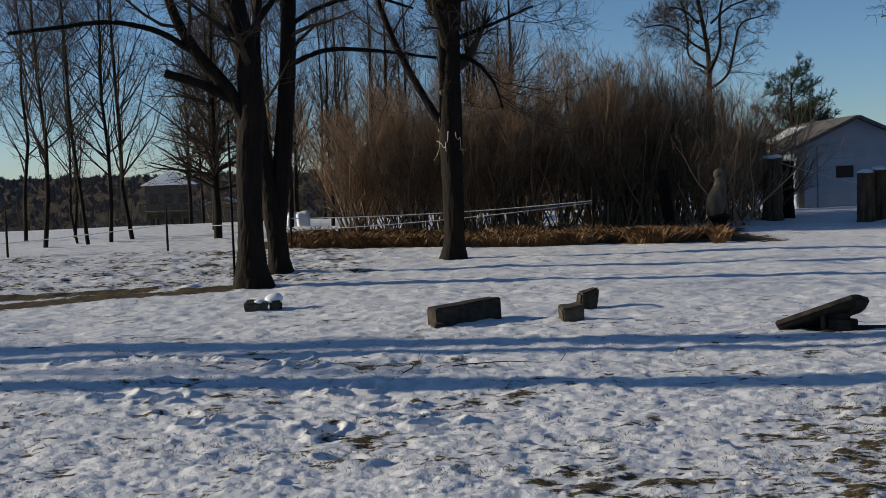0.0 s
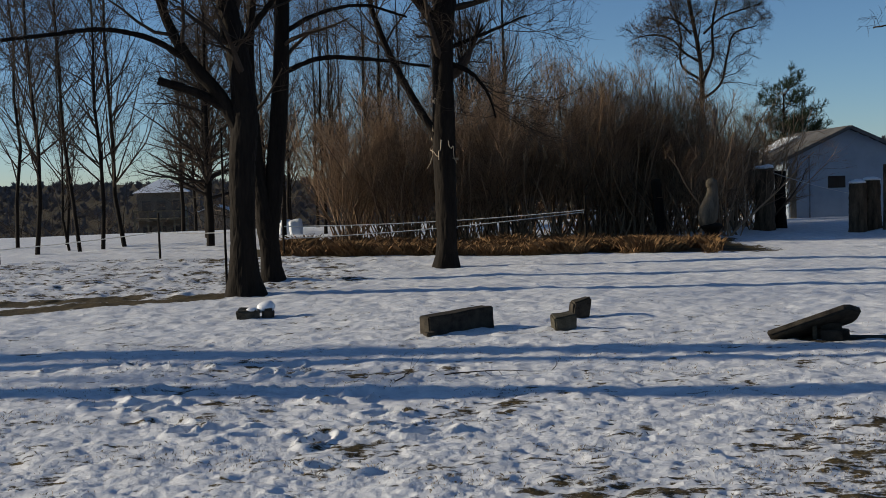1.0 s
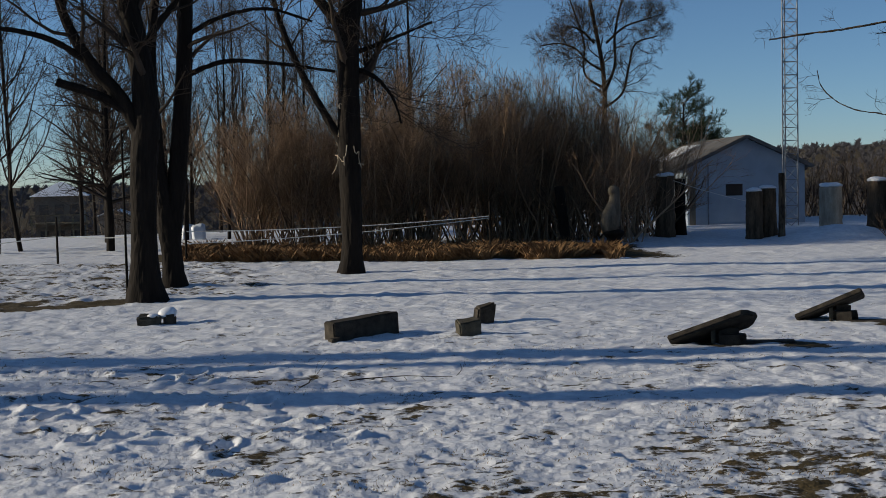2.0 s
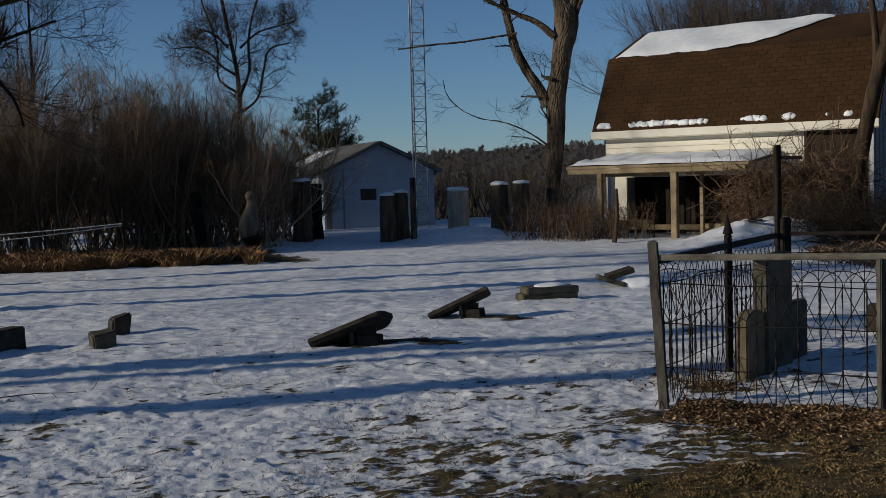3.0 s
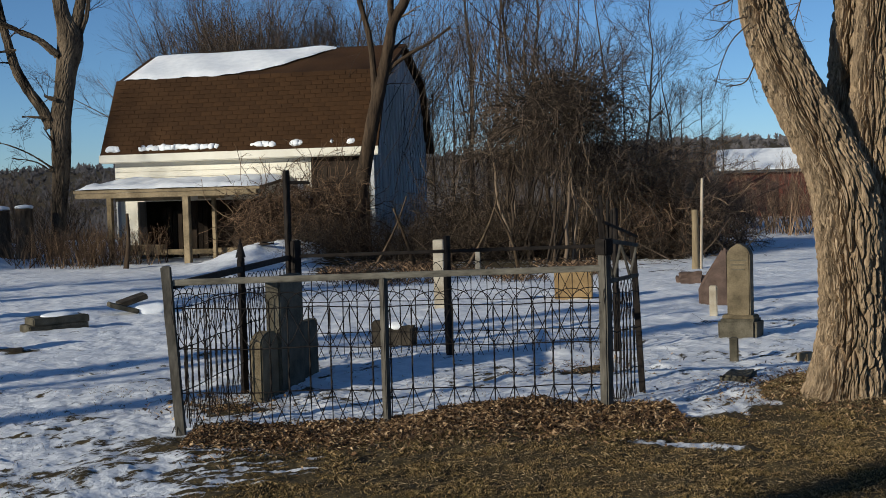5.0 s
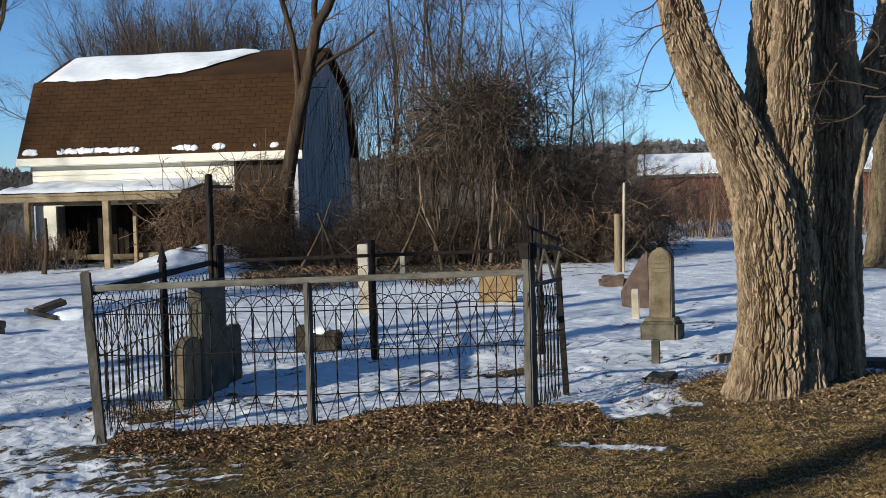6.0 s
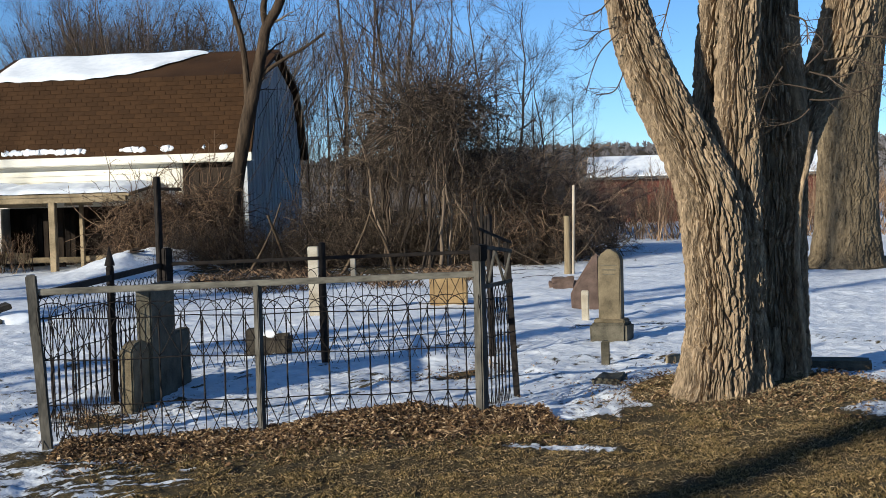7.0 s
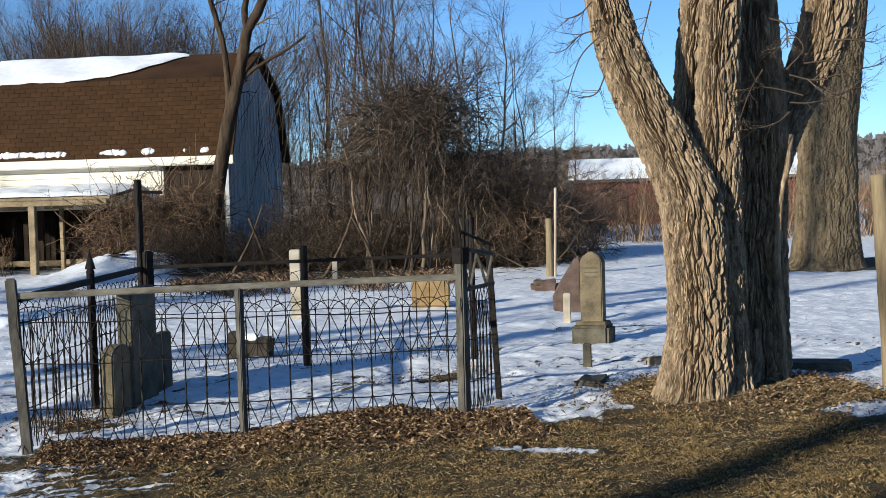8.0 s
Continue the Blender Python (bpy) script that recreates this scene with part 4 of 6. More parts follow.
for i, (at, r, size) in enumerate(((9.6, 33.0, 0.9), (10.6, 34.0, 0.85), (11.4, 32.6, 0.8), (12.2, 34.8, 0.85), (13.0, 36.0, 0.8), (13.8, 37.0, 0.72), (8.6, 32.0, 0.95), (13.4, 34.2, 0.78), (14.4, 36.2, 0.74), (12.6, 37.6, 0.9), (15.3, 36.8, 0.6))):
    plant(hedge[i % 4], "shrub", math.sin(radians(at)) * r, math.cos(radians(at)) * r, "tall brown leafless shrub in a dense thicket", "shrub", "thicket along the field", i * 49, size)
tangle = [shrub(120 + i, 30, 3.6, 1.3, TWIG_GREY, lean=(10, 70), twigs=9, tip_up=-0.45, fine=4, angle=(25, 75), thick=(0.008, 0.026)) for i in range(3)]
for i in range(9):
    az, r = radians(45.6 + 13.0 * (i / 8.0)), rng0.uniform(26.5, 31)
    plant(tangle[i % 3], "bramble", math.sin(az) * r, math.cos(az) * r, "arching tangle of bare brambles and vines", "shrub", "brambles beside the barn", rng0.uniform(0, 360), rng0.uniform(0.42, 0.66))
undergrowth = [shrub(150 + i, 70, 1.5, 1.4, TWIG_GREY, lean=(10, 78), twigs=8, tip_up=-0.3, fine=4, angle=(25, 80), thick=(0.006, 0.018)) for i in range(3)]
for i in range(26):
    az, r = radians(44.6 + 12.4 * (i / 25.0)), rng0.uniform(28.0, 32.5)
    plant(undergrowth[i % 3], "undergrowth", math.sin(az) * r, math.cos(az) * r, "dark matted undergrowth of dead brambles", "shrub", "undergrowth beside the barn", rng0.uniform(0, 360), rng0.uniform(0.8, 1.25))
for i in range(6):
    az, r = radians(38.3 + 5.2 * (i / 5.0)), rng0.uniform(27.0, 28.4)
    plant(tangle[i % 3], "bramble", math.sin(az) * r, math.cos(az) * r, "arching tangle of bare brambles and vines", "shrub", "brambles beside the barn", rng0.uniform(0, 360), rng0.uniform(0.32, 0.5))
for i, (x, y, s) in enumerate(((17.6, 24.0, 0.34), (17.9, 23.4, 0.30), (18.3, 24.2, 0.36), (18.9, 23.9, 0.42), (18.6, 24.9, 0.36), (19.5, 23.6, 0.36))):
    plant(tangle[i % 3], "bramble", x, y, "heap of cut branches and brambles against the lean-to", "shrub", "brambles beside the barn", i * 67, s)


def vines(seed, count, top, spread):
    """Long thin strands hanging from a crown."""
    rng = np.random.default_rng(seed)
    a, rr = rng.uniform(0, 2 * np.pi, count), np.sqrt(rng.uniform(0, 1, count)) * spread
    p = np.stack([np.cos(a) * rr, np.sin(a) * rr, rng.uniform(0.6, 1.0, count) * top], 1)
    L = rng.uniform(0.3, 0.75, count) * top
    out, d = [p], np.stack([rng.normal(0, 0.3, count), rng.normal(0, 0.3, count), np.full(count, -0.3)], 1)
    for k in range(8):
        d = d + rng.normal(0, 0.14, d.shape) + np.array([0, 0, -0.25])
        d /= np.linalg.norm(d, axis=1, keepdims=True)
        out.append(out[-1] + d * (L / 8)[:, None])
    P = np.stack(out, 1)
    R = np.full(P.shape[:2], 0.006) * rng.uniform(0.6, 1.5, count)[:, None]
    A, B = grow(P, R, rng, count=4, length=0.5, angle=(20, 60), up=-0.05, ratio=0.8, rmin=0.0035)
    return mesh_data("hanging_vine", *join([tubes(P, R, 3), tubes(A, B, 3)]), TWIG_GREY)


def wander_lines(rng, start, d, length, steps, wander, pull):
    """Crooked lines from start along d, drawn by pull."""
    out = [start]
    for _ in range(steps):
        d = d + rng.normal(0, wander, d.shape) + pull
        d /= np.linalg.norm(d, axis=1, keepdims=True)
        out.append(out[-1] + d * (length / steps)[:, None])
    return np.stack(out, 1)


def vine_mound(seed, wide, low, high, mat, stems=9, mat_count=900, sprays=90):
    """Stems that carry a matted head of vines from low to high, with sprays standing out and strands hanging down."""
    rng = np.random.default_rng(seed)
    mid, half = (low + high) / 2, (high - low) / 2

    def inside(n, shell):
        u = rng.normal(size=(n, 3))
        u /= np.linalg.norm(u, axis=1, keepdims=True)
        k = rng.uniform(shell, 1, n)[:, None] ** 0.6 * (0.75 + 0.5 * vnoise(u * 1.7 + seed, seed))[:, None]
        return u, u * k * np.array([wide, wide, half]) + np.array([0, 0, mid])

    root = np.stack([rng.normal(0, 0.22 * wide, stems), rng.normal(0, 0.22 * wide, stems), np.full(stems, -0.1)], 1)
    top = inside(stems, 0.0)[1]
    t = np.linspace(0, 1, 9)[None, :, None]
    P = root[:, None] * (1 - t) + top[:, None] * t + rng.normal(0, 0.06, (stems, 9, 3)) * np.sin(t * np.pi)
    R = rng.uniform(0.018, 0.05, stems)[:, None] * np.linspace(1, 0.4, 9)
    trunk = mesh_data("stem_clump", *tubes(P, R, 6), mat)
    u, p = inside(mat_count, 0.15)
    d = np.cross(u, rng.normal(size=u.shape)) + np.array([0, 0, -0.2])
    d /= np.linalg.norm(d, axis=1, keepdims=True)
    A = wander_lines(rng, p, d, rng.uniform(0.3, 1.1, mat_count), 7, 0.36, np.array([0, 0, -0.04]))
    u, p = inside(sprays, 0.6)
    B = wander_lines(rng, p, u + np.array([0, 0, 0.5]), rng.uniform(0.5, 1.5, sprays), 7, 0.22, np.array([0, 0, -0.10]))
    C, CR = grow(B, np.full(B.shape[:2], 0.008), rng, count=6, length=0.4, angle=(25, 70), up=0.0, ratio=0.6, rmin=0.004)
    n = mat_count // 40
    u, p = inside(n, 0.5)
    p[:, 2] = mid - np.abs(p[:, 2] - mid)
    H = wander_lines(rng, p, rng.normal(0, 0.2, (n, 3)) + np.array([0, 0, -1.0]), rng.uniform(0.3, 1.0, n) * low, 7, 0.13, np.array([0, 0, -0.1]))
    thick = rng.uniform(0.005, 0.012, len(A))[:, None] * np.linspace(1, 0.5, A.shape[1])
    return (trunk, mesh_data("twig_mat", *join([tubes(A, thick, 3), tubes(B, np.full(B.shape[:2], 0.008), 3), tubes(C, CR, 3)]), mat),
            mesh_data("hanging_vine", *tubes(H, np.full(H.shape[:2], 0.006), 3), mat))


MOUND = "vine-covered mounds"
for k, (at, r, wide, low, high, count, label) in enumerate((
        (51.1, 26.0, 1.35, 2.55, 4.2, 2000, "tall stems under a dark matted head of vines"),
        (48.9, 27.5, 1.0, 1.9, 3.3, 600, "leaning stems under a loose mat of vines"),
        (53.4, 27.0, 1.3, 1.3, 2.9, 800, "low tangled mound of brown vines"),
        (55.6, 28.5, 1.5, 0.3, 2.3, 1700, "low tangled mound of reddish-brown brambles"),
        (57.6, 30.5, 1.2, 0.2, 1.6, 1000, "low tangled mound of reddish-brown brambles"),
        (46.8, 29.5, 1.2, 0.2, 1.9, 700, "loose mound of bare brambles"))):
    plant(vine_mound(196 + k, wide, low, high, TWIG_RED if "reddish" in label else TWIG_GREY, mat_count=count, sprays=count // 9), "vine_mound", math.sin(radians(at)) * r, math.cos(radians(at)) * r, label, "shrub", MOUND, k * 55)
vine_tree = [(*slender(90 + i, 10.5, 0.085, count=16, length=3.0, up=0.25, angle=(22, 50), mat=(TWIG_GREY, TWIG_GREY), low=0.2, lean=0.12), vines(95 + i, 80, 8.5, 1.9)) for i in range(3)]
for i, (at, r, size) in enumerate(((46.9, 33, 0.95), (48.2, 30, 0.85), (49.6, 35, 1.0), (47.6, 37, 1.0))):
    plant(vine_tree[i % 3], "bare_tree", math.sin(radians(at)) * r, math.cos(radians(at)) * r, "thin bare tree hung with dry vines", group="vine-hung trees", rz=i * 97, size=size)
spindly = [slender(190 + i, 9.0, 0.075, count=20, length=2.9, up=0.2, angle=(30, 65), mat=(TWIG_GREY, TWIG_GREY), low=0.2, lean=0.10) for i in range(3)]
for i, (at, r, size) in enumerate(((50.4, 30, 0.8), (51.6, 33, 0.85), (53.4, 29, 0.74), (54.8, 34, 0.8), (56.0, 36, 0.66))):
    plant(spindly[i % 3], "bare_tree", math.sin(radians(at)) * r, math.cos(radians(at)) * r, "thin crooked bare tree over the brambles", group="spindly trees", rz=i * 71, size=size)
for i in range(16):
    at, r = radians(45.0 + 13.5 * (i / 15.0)), rng0.uniform(44, 62)
    plant(woods[i % 4], "bare_tree", math.sin(at) * r, math.cos(at) * r, "bare grey-brown tree beyond the brambles", group="trees beyond the brambles", rz=i * 83, size=rng0.uniform(0.55, 0.85) * (1 - 0.35 * i / 15.0))
for k, (at, r, wide, low, high, count) in enumerate(((36.9, 29.2, 0.7, 0.1, 1.6, 520), (38.5, 29.2, 0.65, 0.1, 1.7, 420), (40.3, 29.0, 0.8, 0.1, 1.8, 460))):
    plant(vine_mound(220 + k, wide, low, high, TWIG_BROWN, stems=14, mat_count=count, sprays=count // 8), "brush_heap", math.sin(radians(at)) * r, math.cos(radians(at)) * r, "heap of tangled dead brush against the barn", "shrub", "brush heaps at the lean-to", k * 77)
far_brush = [shrub(130 + i, 60, 2.4, 1.6, TWIG_RED, lean=(5, 40)) for i in range(2)]
for i in range(16):
    az, r = radians(54 + 22 * (i / 15.0)), rng0.uniform(38, 47)
    plant(far_brush[i % 2], "shrub", math.sin(az) * r, math.cos(az) * r, "reddish brown brush at the snow's edge", "shrub", "brush by the red shed", rng0.uniform(0, 360), rng0.uniform(0.8, 1.2))
weeds = [shrub(140 + i, 60, 1.0, 0.8, TWIG_BROWN, lean=(3, 45), twigs=5, fine=3, thick=(0.006, 0.012)) for i in range(2)]
for i, (x, y) in enumerate(((14.6, 27.2), (15.3, 27.0), (15.9, 26.6), (14.2, 28.3), (15.0, 27.9), (15.6, 28.6), (14.6, 29.4))):
    plant(weeds[i % 2], "weeds", x, y, "dead brown weeds round the foot of a tree", "weeds", "weeds beside the barn", i * 71, 1.0)

for i, (x, y) in enumerate(((-9.5, 55), (-18, 66), (-7.0, 52), (-19.5, 60))):
    plant(tangle[i % 3], "shrub", x, y, "brown brush in front of a far house", "shrub", "brush in the valley", i * 50, 1.1)


def conifer(x, y, h, seed):
    rng = np.random.default_rng(seed)
    ob = thing("pine_tree", (x, y, zg(x, y)), "small ragged dark green pine behind the garage", "tree")
    P = np.array([[[0, 0, h * t] for t in np.linspace(0, 1, 8)]])
    R = np.linspace(0.12, 0.03, 8)[None]
    child("trunk", mesh_data("trunk", *tubes(P, R, 7), BARK_SHADE_DARK), ob)
    A, B = grow(P, R, rng, count=56, length=2.3, span=(0.3, 1), angle=(45, 85), up=0.08, ratio=0.4, rmin=0.012)
    C, D = grow(A, B, rng, count=9, length=0.55, span=(0.3, 1), angle=(25, 55), up=0.12, rmin=0.008, steps=4)
    E, G = grow(C, D, rng, count=16, length=0.24, span=(0.1, 1), angle=(20, 60), up=0.02, rmin=0.008, steps=3, ratio=1.2)
    child("bough", mesh_data("bough", *tubes(A, B, 4), BARK_SHADE_DARK), ob)["kind"] = "stuff"
    child("needles", mesh_data("needles", *join([tubes(C, D, 3), tubes(E, G, 3)]), NEEDLES), ob)["kind"] = "stuff"


yard_brush = [shrub(135 + i, 40, 2.4, 1.6, TWIG_GREY, lean=(5, 45)) for i in range(2)]
for i, (x, y, s) in enumerate(((21.0, 50.0, 1.1), (23.2, 52.0, 1.2), (25.2, 49.5, 1.1), (19.6, 55.0, 1.2), (27.0, 52.5, 1.2), (18.2, 47.0, 0.9), (22.2, 46.5, 0.9), (24.5, 55.5, 1.3))):
    plant(yard_brush[i % 2], "shrub", x, y, "brown winter brush beyond the yard", "shrub", "brush beyond the yard", i * 40, s)
conifer(14.4, 48.9, 4.9, 1)
conifer(15.9, 52.0, 3.6, 2)


# ---- distant woods on the ridge ----
def far_woods():
    rng = np.random.default_rng(9)
    n, k = 8500, 26
    az, r = np.radians(rng.uniform(-32, 82, n)), rng.uniform(170, 640, n)
    x, y = np.sin(az) * r, np.cos(az) * r
    z = ground_height(x, y)
    h, w = rng.uniform(1.6, 3.8, n), rng.uniform(1.4, 3.4, n)
    # each tree is a spray of narrow branches that fan out of its trunk
    a, rr = rng.uniform(0, 2 * np.pi, (n, k)), rng.uniform(0, 1, (n, k)) ** 0.7
    foot = z[:, None] + h[:, None] * rng.uniform(-0.1, 0.35, (n, k))
    tx, ty = x[:, None] + np.cos(a) * rr * w[:, None], y[:, None] + np.sin(a) * rr * w[:, None]
    hz = foot + h[:, None] * np.sqrt(np.maximum(0.05, 1 - rr**2)) * rng.uniform(0.45, 0.9, (n, k))
    half = rng.uniform(0.06, 0.22, (n, k)) * (r[:, None] / 350)
    px, py = np.cos(az)[:, None] * half, -np.sin(az)[:, None] * half
    bx, by = x[:, None] + 0 * hz, y[:, None] + 0 * hz
    mid = foot + (hz - foot) * 0.6
    V = np.stack([np.stack([bx, by, foot], -1), np.stack([(bx + tx) / 2 + px, (by + ty) / 2 + py, mid], -1), np.stack([tx, ty, hz], -1), np.stack([(bx + tx) / 2 - px, (by + ty) / 2 - py, mid], -1)], 2)
    F = np.arange(n * k * 4).reshape(-1, 4)
    return tagged(new("distant_woods", mesh_data("distant_woods", V.reshape(-1, 3), F, HAZED_WOOD)), "winter woods on the far ridge, coloured pale grey for haze", "woods", kind="stuff")


far_woods()


# ---- barn ----
def build_barn():
    ob = thing("barn", (16.77, 29.00, 0.0), "old gambrel barn with brown shingles, cream eaves and a snowy lean-to", "barn", rz=-57.6)
    W, D = 7.25, 6.0
    EA, BK, RG = (-0.32, 2.81), (0.75, 4.83), (3.0, 5.76)
    # gable outline and walls with thickness
    prof = [(0.0, -0.2), (0.0, 2.68), (0.75, 4.66), (3.0, 5.58), (5.25, 4.66), (6.0, 2.68), (6.0, -0.2)]
    for x0, x1, label in ((0.0, 0.14, ""), (W - 0.14, W, "weathered white boards greyed to stand for shade")):
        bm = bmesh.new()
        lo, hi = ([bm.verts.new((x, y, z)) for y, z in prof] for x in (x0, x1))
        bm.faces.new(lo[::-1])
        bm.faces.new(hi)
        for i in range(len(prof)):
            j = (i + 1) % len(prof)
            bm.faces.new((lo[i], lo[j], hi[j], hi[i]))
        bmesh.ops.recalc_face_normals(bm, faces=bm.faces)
        part("gable_wall", bm, SHADED_WORN_WHITE, ob, label)
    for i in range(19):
        part("batten", box(W, W + 0.025, 0.15 + i * 0.315, 0.19 + i * 0.315, 0.0, 2.66 + 1.85 * min(1, (0.15 + i * 0.315) / 0.75, (5.85 - i * 0.315) / 0.75)), SHADED_WORN_WHITE, ob)
    # front wall above the lean-to, with dark openings below
    part("front_wall", box(0.14, 5.55, 0.0, 0.12, 1.55, 2.66), CREAM, ob, "cream painted boards")
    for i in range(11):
        part("bare_board", box(5.56 + i * 0.145, 5.70 + i * 0.145, 0.0 + 0.012 * (i % 2), 0.10, -0.2, 2.58 - 0.05 * (i % 3)), DARK_WOOD_SHADE, ob)
    for i in range(4):
        part("clapboard", box(0.02, 5.5, -0.028, -0.003, 2.05 + i * 0.155, 2.19 + i * 0.155, 0.004), CREAM, ob)
    part("back_wall", box(0.14, W - 0.14, D - 0.12, D, -0.2, 2.66), WHITE, ob)
    part("door_jamb", box(0.14, 0.62, 0.0, 0.12, -0.2, 1.55), CREAM, ob, "peeling pale jamb")
    part("door_jamb", box(2.15, 2.3, 0.0, 0.12, -0.2, 1.55), DARK_WOOD_SHADE, ob)
    part("door_jamb", box(4.4, 5.54, 0.0, 0.12, -0.2, 1.55), DARK_WOOD_SHADE, ob, "boards coloured near black")
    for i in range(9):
        part("stall_board", box(0.9 + i * 0.15, 1.03 + i * 0.15, 0.9, 0.94, 0.0, 1.35 + 0.1 * math.sin(i * 2.7)), DARK_WOOD_SHADE, ob)
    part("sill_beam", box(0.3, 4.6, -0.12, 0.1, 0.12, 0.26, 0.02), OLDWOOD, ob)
    part("partition", box(0.14, W - 0.14, 1.5, 1.6, -0.2, 2.6), DARK_WOOD_SHADE, ob, "board partition coloured near black for inner shade")
    part("loft_floor", box(0.14, W - 0.14, 0.13, 1.5, 1.75, 1.83), DARK_WOOD_SHADE, ob)
    part("floor_inside", box(0.14, W - 0.14, 0.14, D - 0.14, -0.2, -0.02), DARK_WOOD_SHADE, ob)
    # roof slabs
    for pts, nm in (((EA, BK), "lower_roof"), ((BK, RG), "upper_roof"), ((RG, (5.25, BK[1])), "upper_roof"), (((5.25, BK[1]), (6.32, EA[1])), "lower_roof")):
        (y0, z0), (y1, z1) = pts
        L = math.hypot(y1 - y0, z1 - z0)
        m = Matrix.Translation((0, y0, z0)) @ Matrix.Rotation(math.atan2(z1 - z0, y1 - y0), 4, "X")
        part(nm, box(-0.25, W + 0.2, 0, L, -0.1, 0.0, m=m), SHINGLE, ob)
    part("fascia", box(-0.27, W + 0.22, EA[0] - 0.03, EA[0], 2.62, 2.82, 0.004), CREAM, ob, "white painted fascia board")
    part("soffit", box(-0.25, W + 0.2, EA[0] + 0.002, -0.03, 2.60, 2.63), CREAM, ob)
    # snow lying on the upper slope
    rng = np.random.default_rng(3)
    ang = math.atan2(RG[1] - BK[1], RG[0] - BK[0])
    L = math.hypot(RG[1] - BK[1], RG[0] - BK[0])
    nx, ny = 60, 16
    vs = []
    for i in range(nx + 1):
        for j in range(ny + 1):
            u, v = i / nx, j / ny
            x = -0.1 + 5.55 * u
            low = 0.10 + (L - 0.2) * max(0.0, (u - 0.4) / 0.6) ** 2.4 + 0.05 * math.sin(u * 23) + 0.04 * math.sin(u * 61)
            yy = low + (L - 0.03 - low) * v
            edge = min(1.0, u * 14, (1 - u) * 9, v * 6 + 0.1, (1 - v) * 8 + 0.25)
            h = 0.012 + 0.10 * math.sqrt(max(0, edge)) * (0.9 + 0.2 * math.sin(u * 17 + v * 5))
            vs.append((x, BK[0] + yy * math.cos(ang) - h * math.sin(ang), BK[1] + yy * math.sin(ang) + h * math.cos(ang)))
    fs = [(i * (ny + 1) + j, (i + 1) * (ny + 1) + j, (i + 1) * (ny + 1) + j + 1, i * (ny + 1) + j + 1) for i in range(nx) for j in range(ny)]
    child("roof_snow", mesh_data("roof_snow", vs, fs, SNOW), ob, "smooth snow sheet")
    # lumps of slid snow along the eave
    for x0, x1 in ((-0.22, 0.38), (0.75, 3.2), (3.95, 4.75), (4.95, 5.5), (6.15, 6.3), (6.55, 6.9)):
        n = max(6, int((x1 - x0) / 0.045))
        t = np.linspace(0, 1, n)
        P = np.stack([x0 + (x1 - x0) * t, -0.16 + rng.uniform(-0.03, 0.03, n), 2.99 + rng.uniform(-0.025, 0.025, n)], 1)
        R = (0.05 + 0.09 * rng.uniform(0.92, 1.0, n)) * np.minimum(1, np.minimum(t, 1 - t) * n * 0.35 + 0.1)
        v, f = tubes(P[None], R[None], 10)
        v[:, 2] = 2.95 + (v[:, 2] - 2.99) * 0.75
        v += 0.05 * (np.stack([vnoise(v * 11, 3 + k) for k in range(3)], 1) - 0.5) + 0.04 * (np.stack([vnoise(v * 27, 8 + k) for k in range(3)], 1) - 0.5)
        child("eave_snow", mesh_data("eave_snow", v, f, SNOW), ob)
    # lean-to
    y0, z0, y1, z1 = -2.3, 1.87, -0.06, 2.12
    m = Matrix.Translation((0, y0, z0)) @ Matrix.Rotation(math.atan2(z1 - z0, y1 - y0), 4, "X")
    L = math.hypot(y1 - y0, z1 - z0)
    part("lean_to_roof", box(0.02, 5.0, 0, L, -0.07, 0.0, 0.01, m=m), OLDWOOD, ob, "grey plank lean-to roof")
    vs, nx, ny = [], 70, 20
    for i in range(nx + 1):
        for j in range(ny + 1):
            u, v = i / nx, j / ny
            edge = min(1.0, u * 16, (1 - u) * 12, v * 8 + 0.2, (1 - v) * 5 + 0.3)
            p = np.array([[u * 14, v * 5, 0.0]])
            h = 0.006 + 0.09 * edge * (0.4 + float(vnoise(p, 8)[0]) + 0.4 * float(vnoise(p * 3, 9)[0]))
            vs.append(m @ Vector((0.03 + 4.95 * u, -0.02 + L * v, h)))
    fs = [(i * (ny + 1) + j, (i + 1) * (ny + 1) + j, (i + 1) * (ny + 1) + j + 1, i * (ny + 1) + j + 1) for i in range(nx) for j in range(ny)]
    child("lean_to_snow", mesh_data("lean_to_snow", vs, fs, SNOW), ob, "lumpy snow on the lean-to")
    part("eave_beam", box(0.05, 4.9, y0 + 0.03, y0 + 0.13, 1.67, 1.795, 0.01), OLDWOOD, ob)
    for px, py, w, wood in ((3.03, y0 + 0.12, 0.08, OLDWOOD), (3.33, -1.2, 0.05, OLDWOOD), (5.2, y0 + 0.12, 0.05, DARK_WOOD_SHADE), (-0.05, -0.25, 0.07, OLDWOOD)):
        part("lean_to_post", box(px - w, px + w, py - w, py + w, -0.1, 1.70, 0.012, rough=0.01), wood, ob)
    for i, (x0, x1, z) in enumerate(((3.2, 3.9, 1.60), (0.8, 2.6, 1.58), (0.9, 2.0, 0.32), (3.3, 4.6, 0.2))):
        part("loose_board", box(x0, x1, -1.9 + 0.3 * i, -1.86 + 0.3 * i, z, z + 0.13, 0.006), OLDWOOD, ob)
    return ob


barn = build_barn()


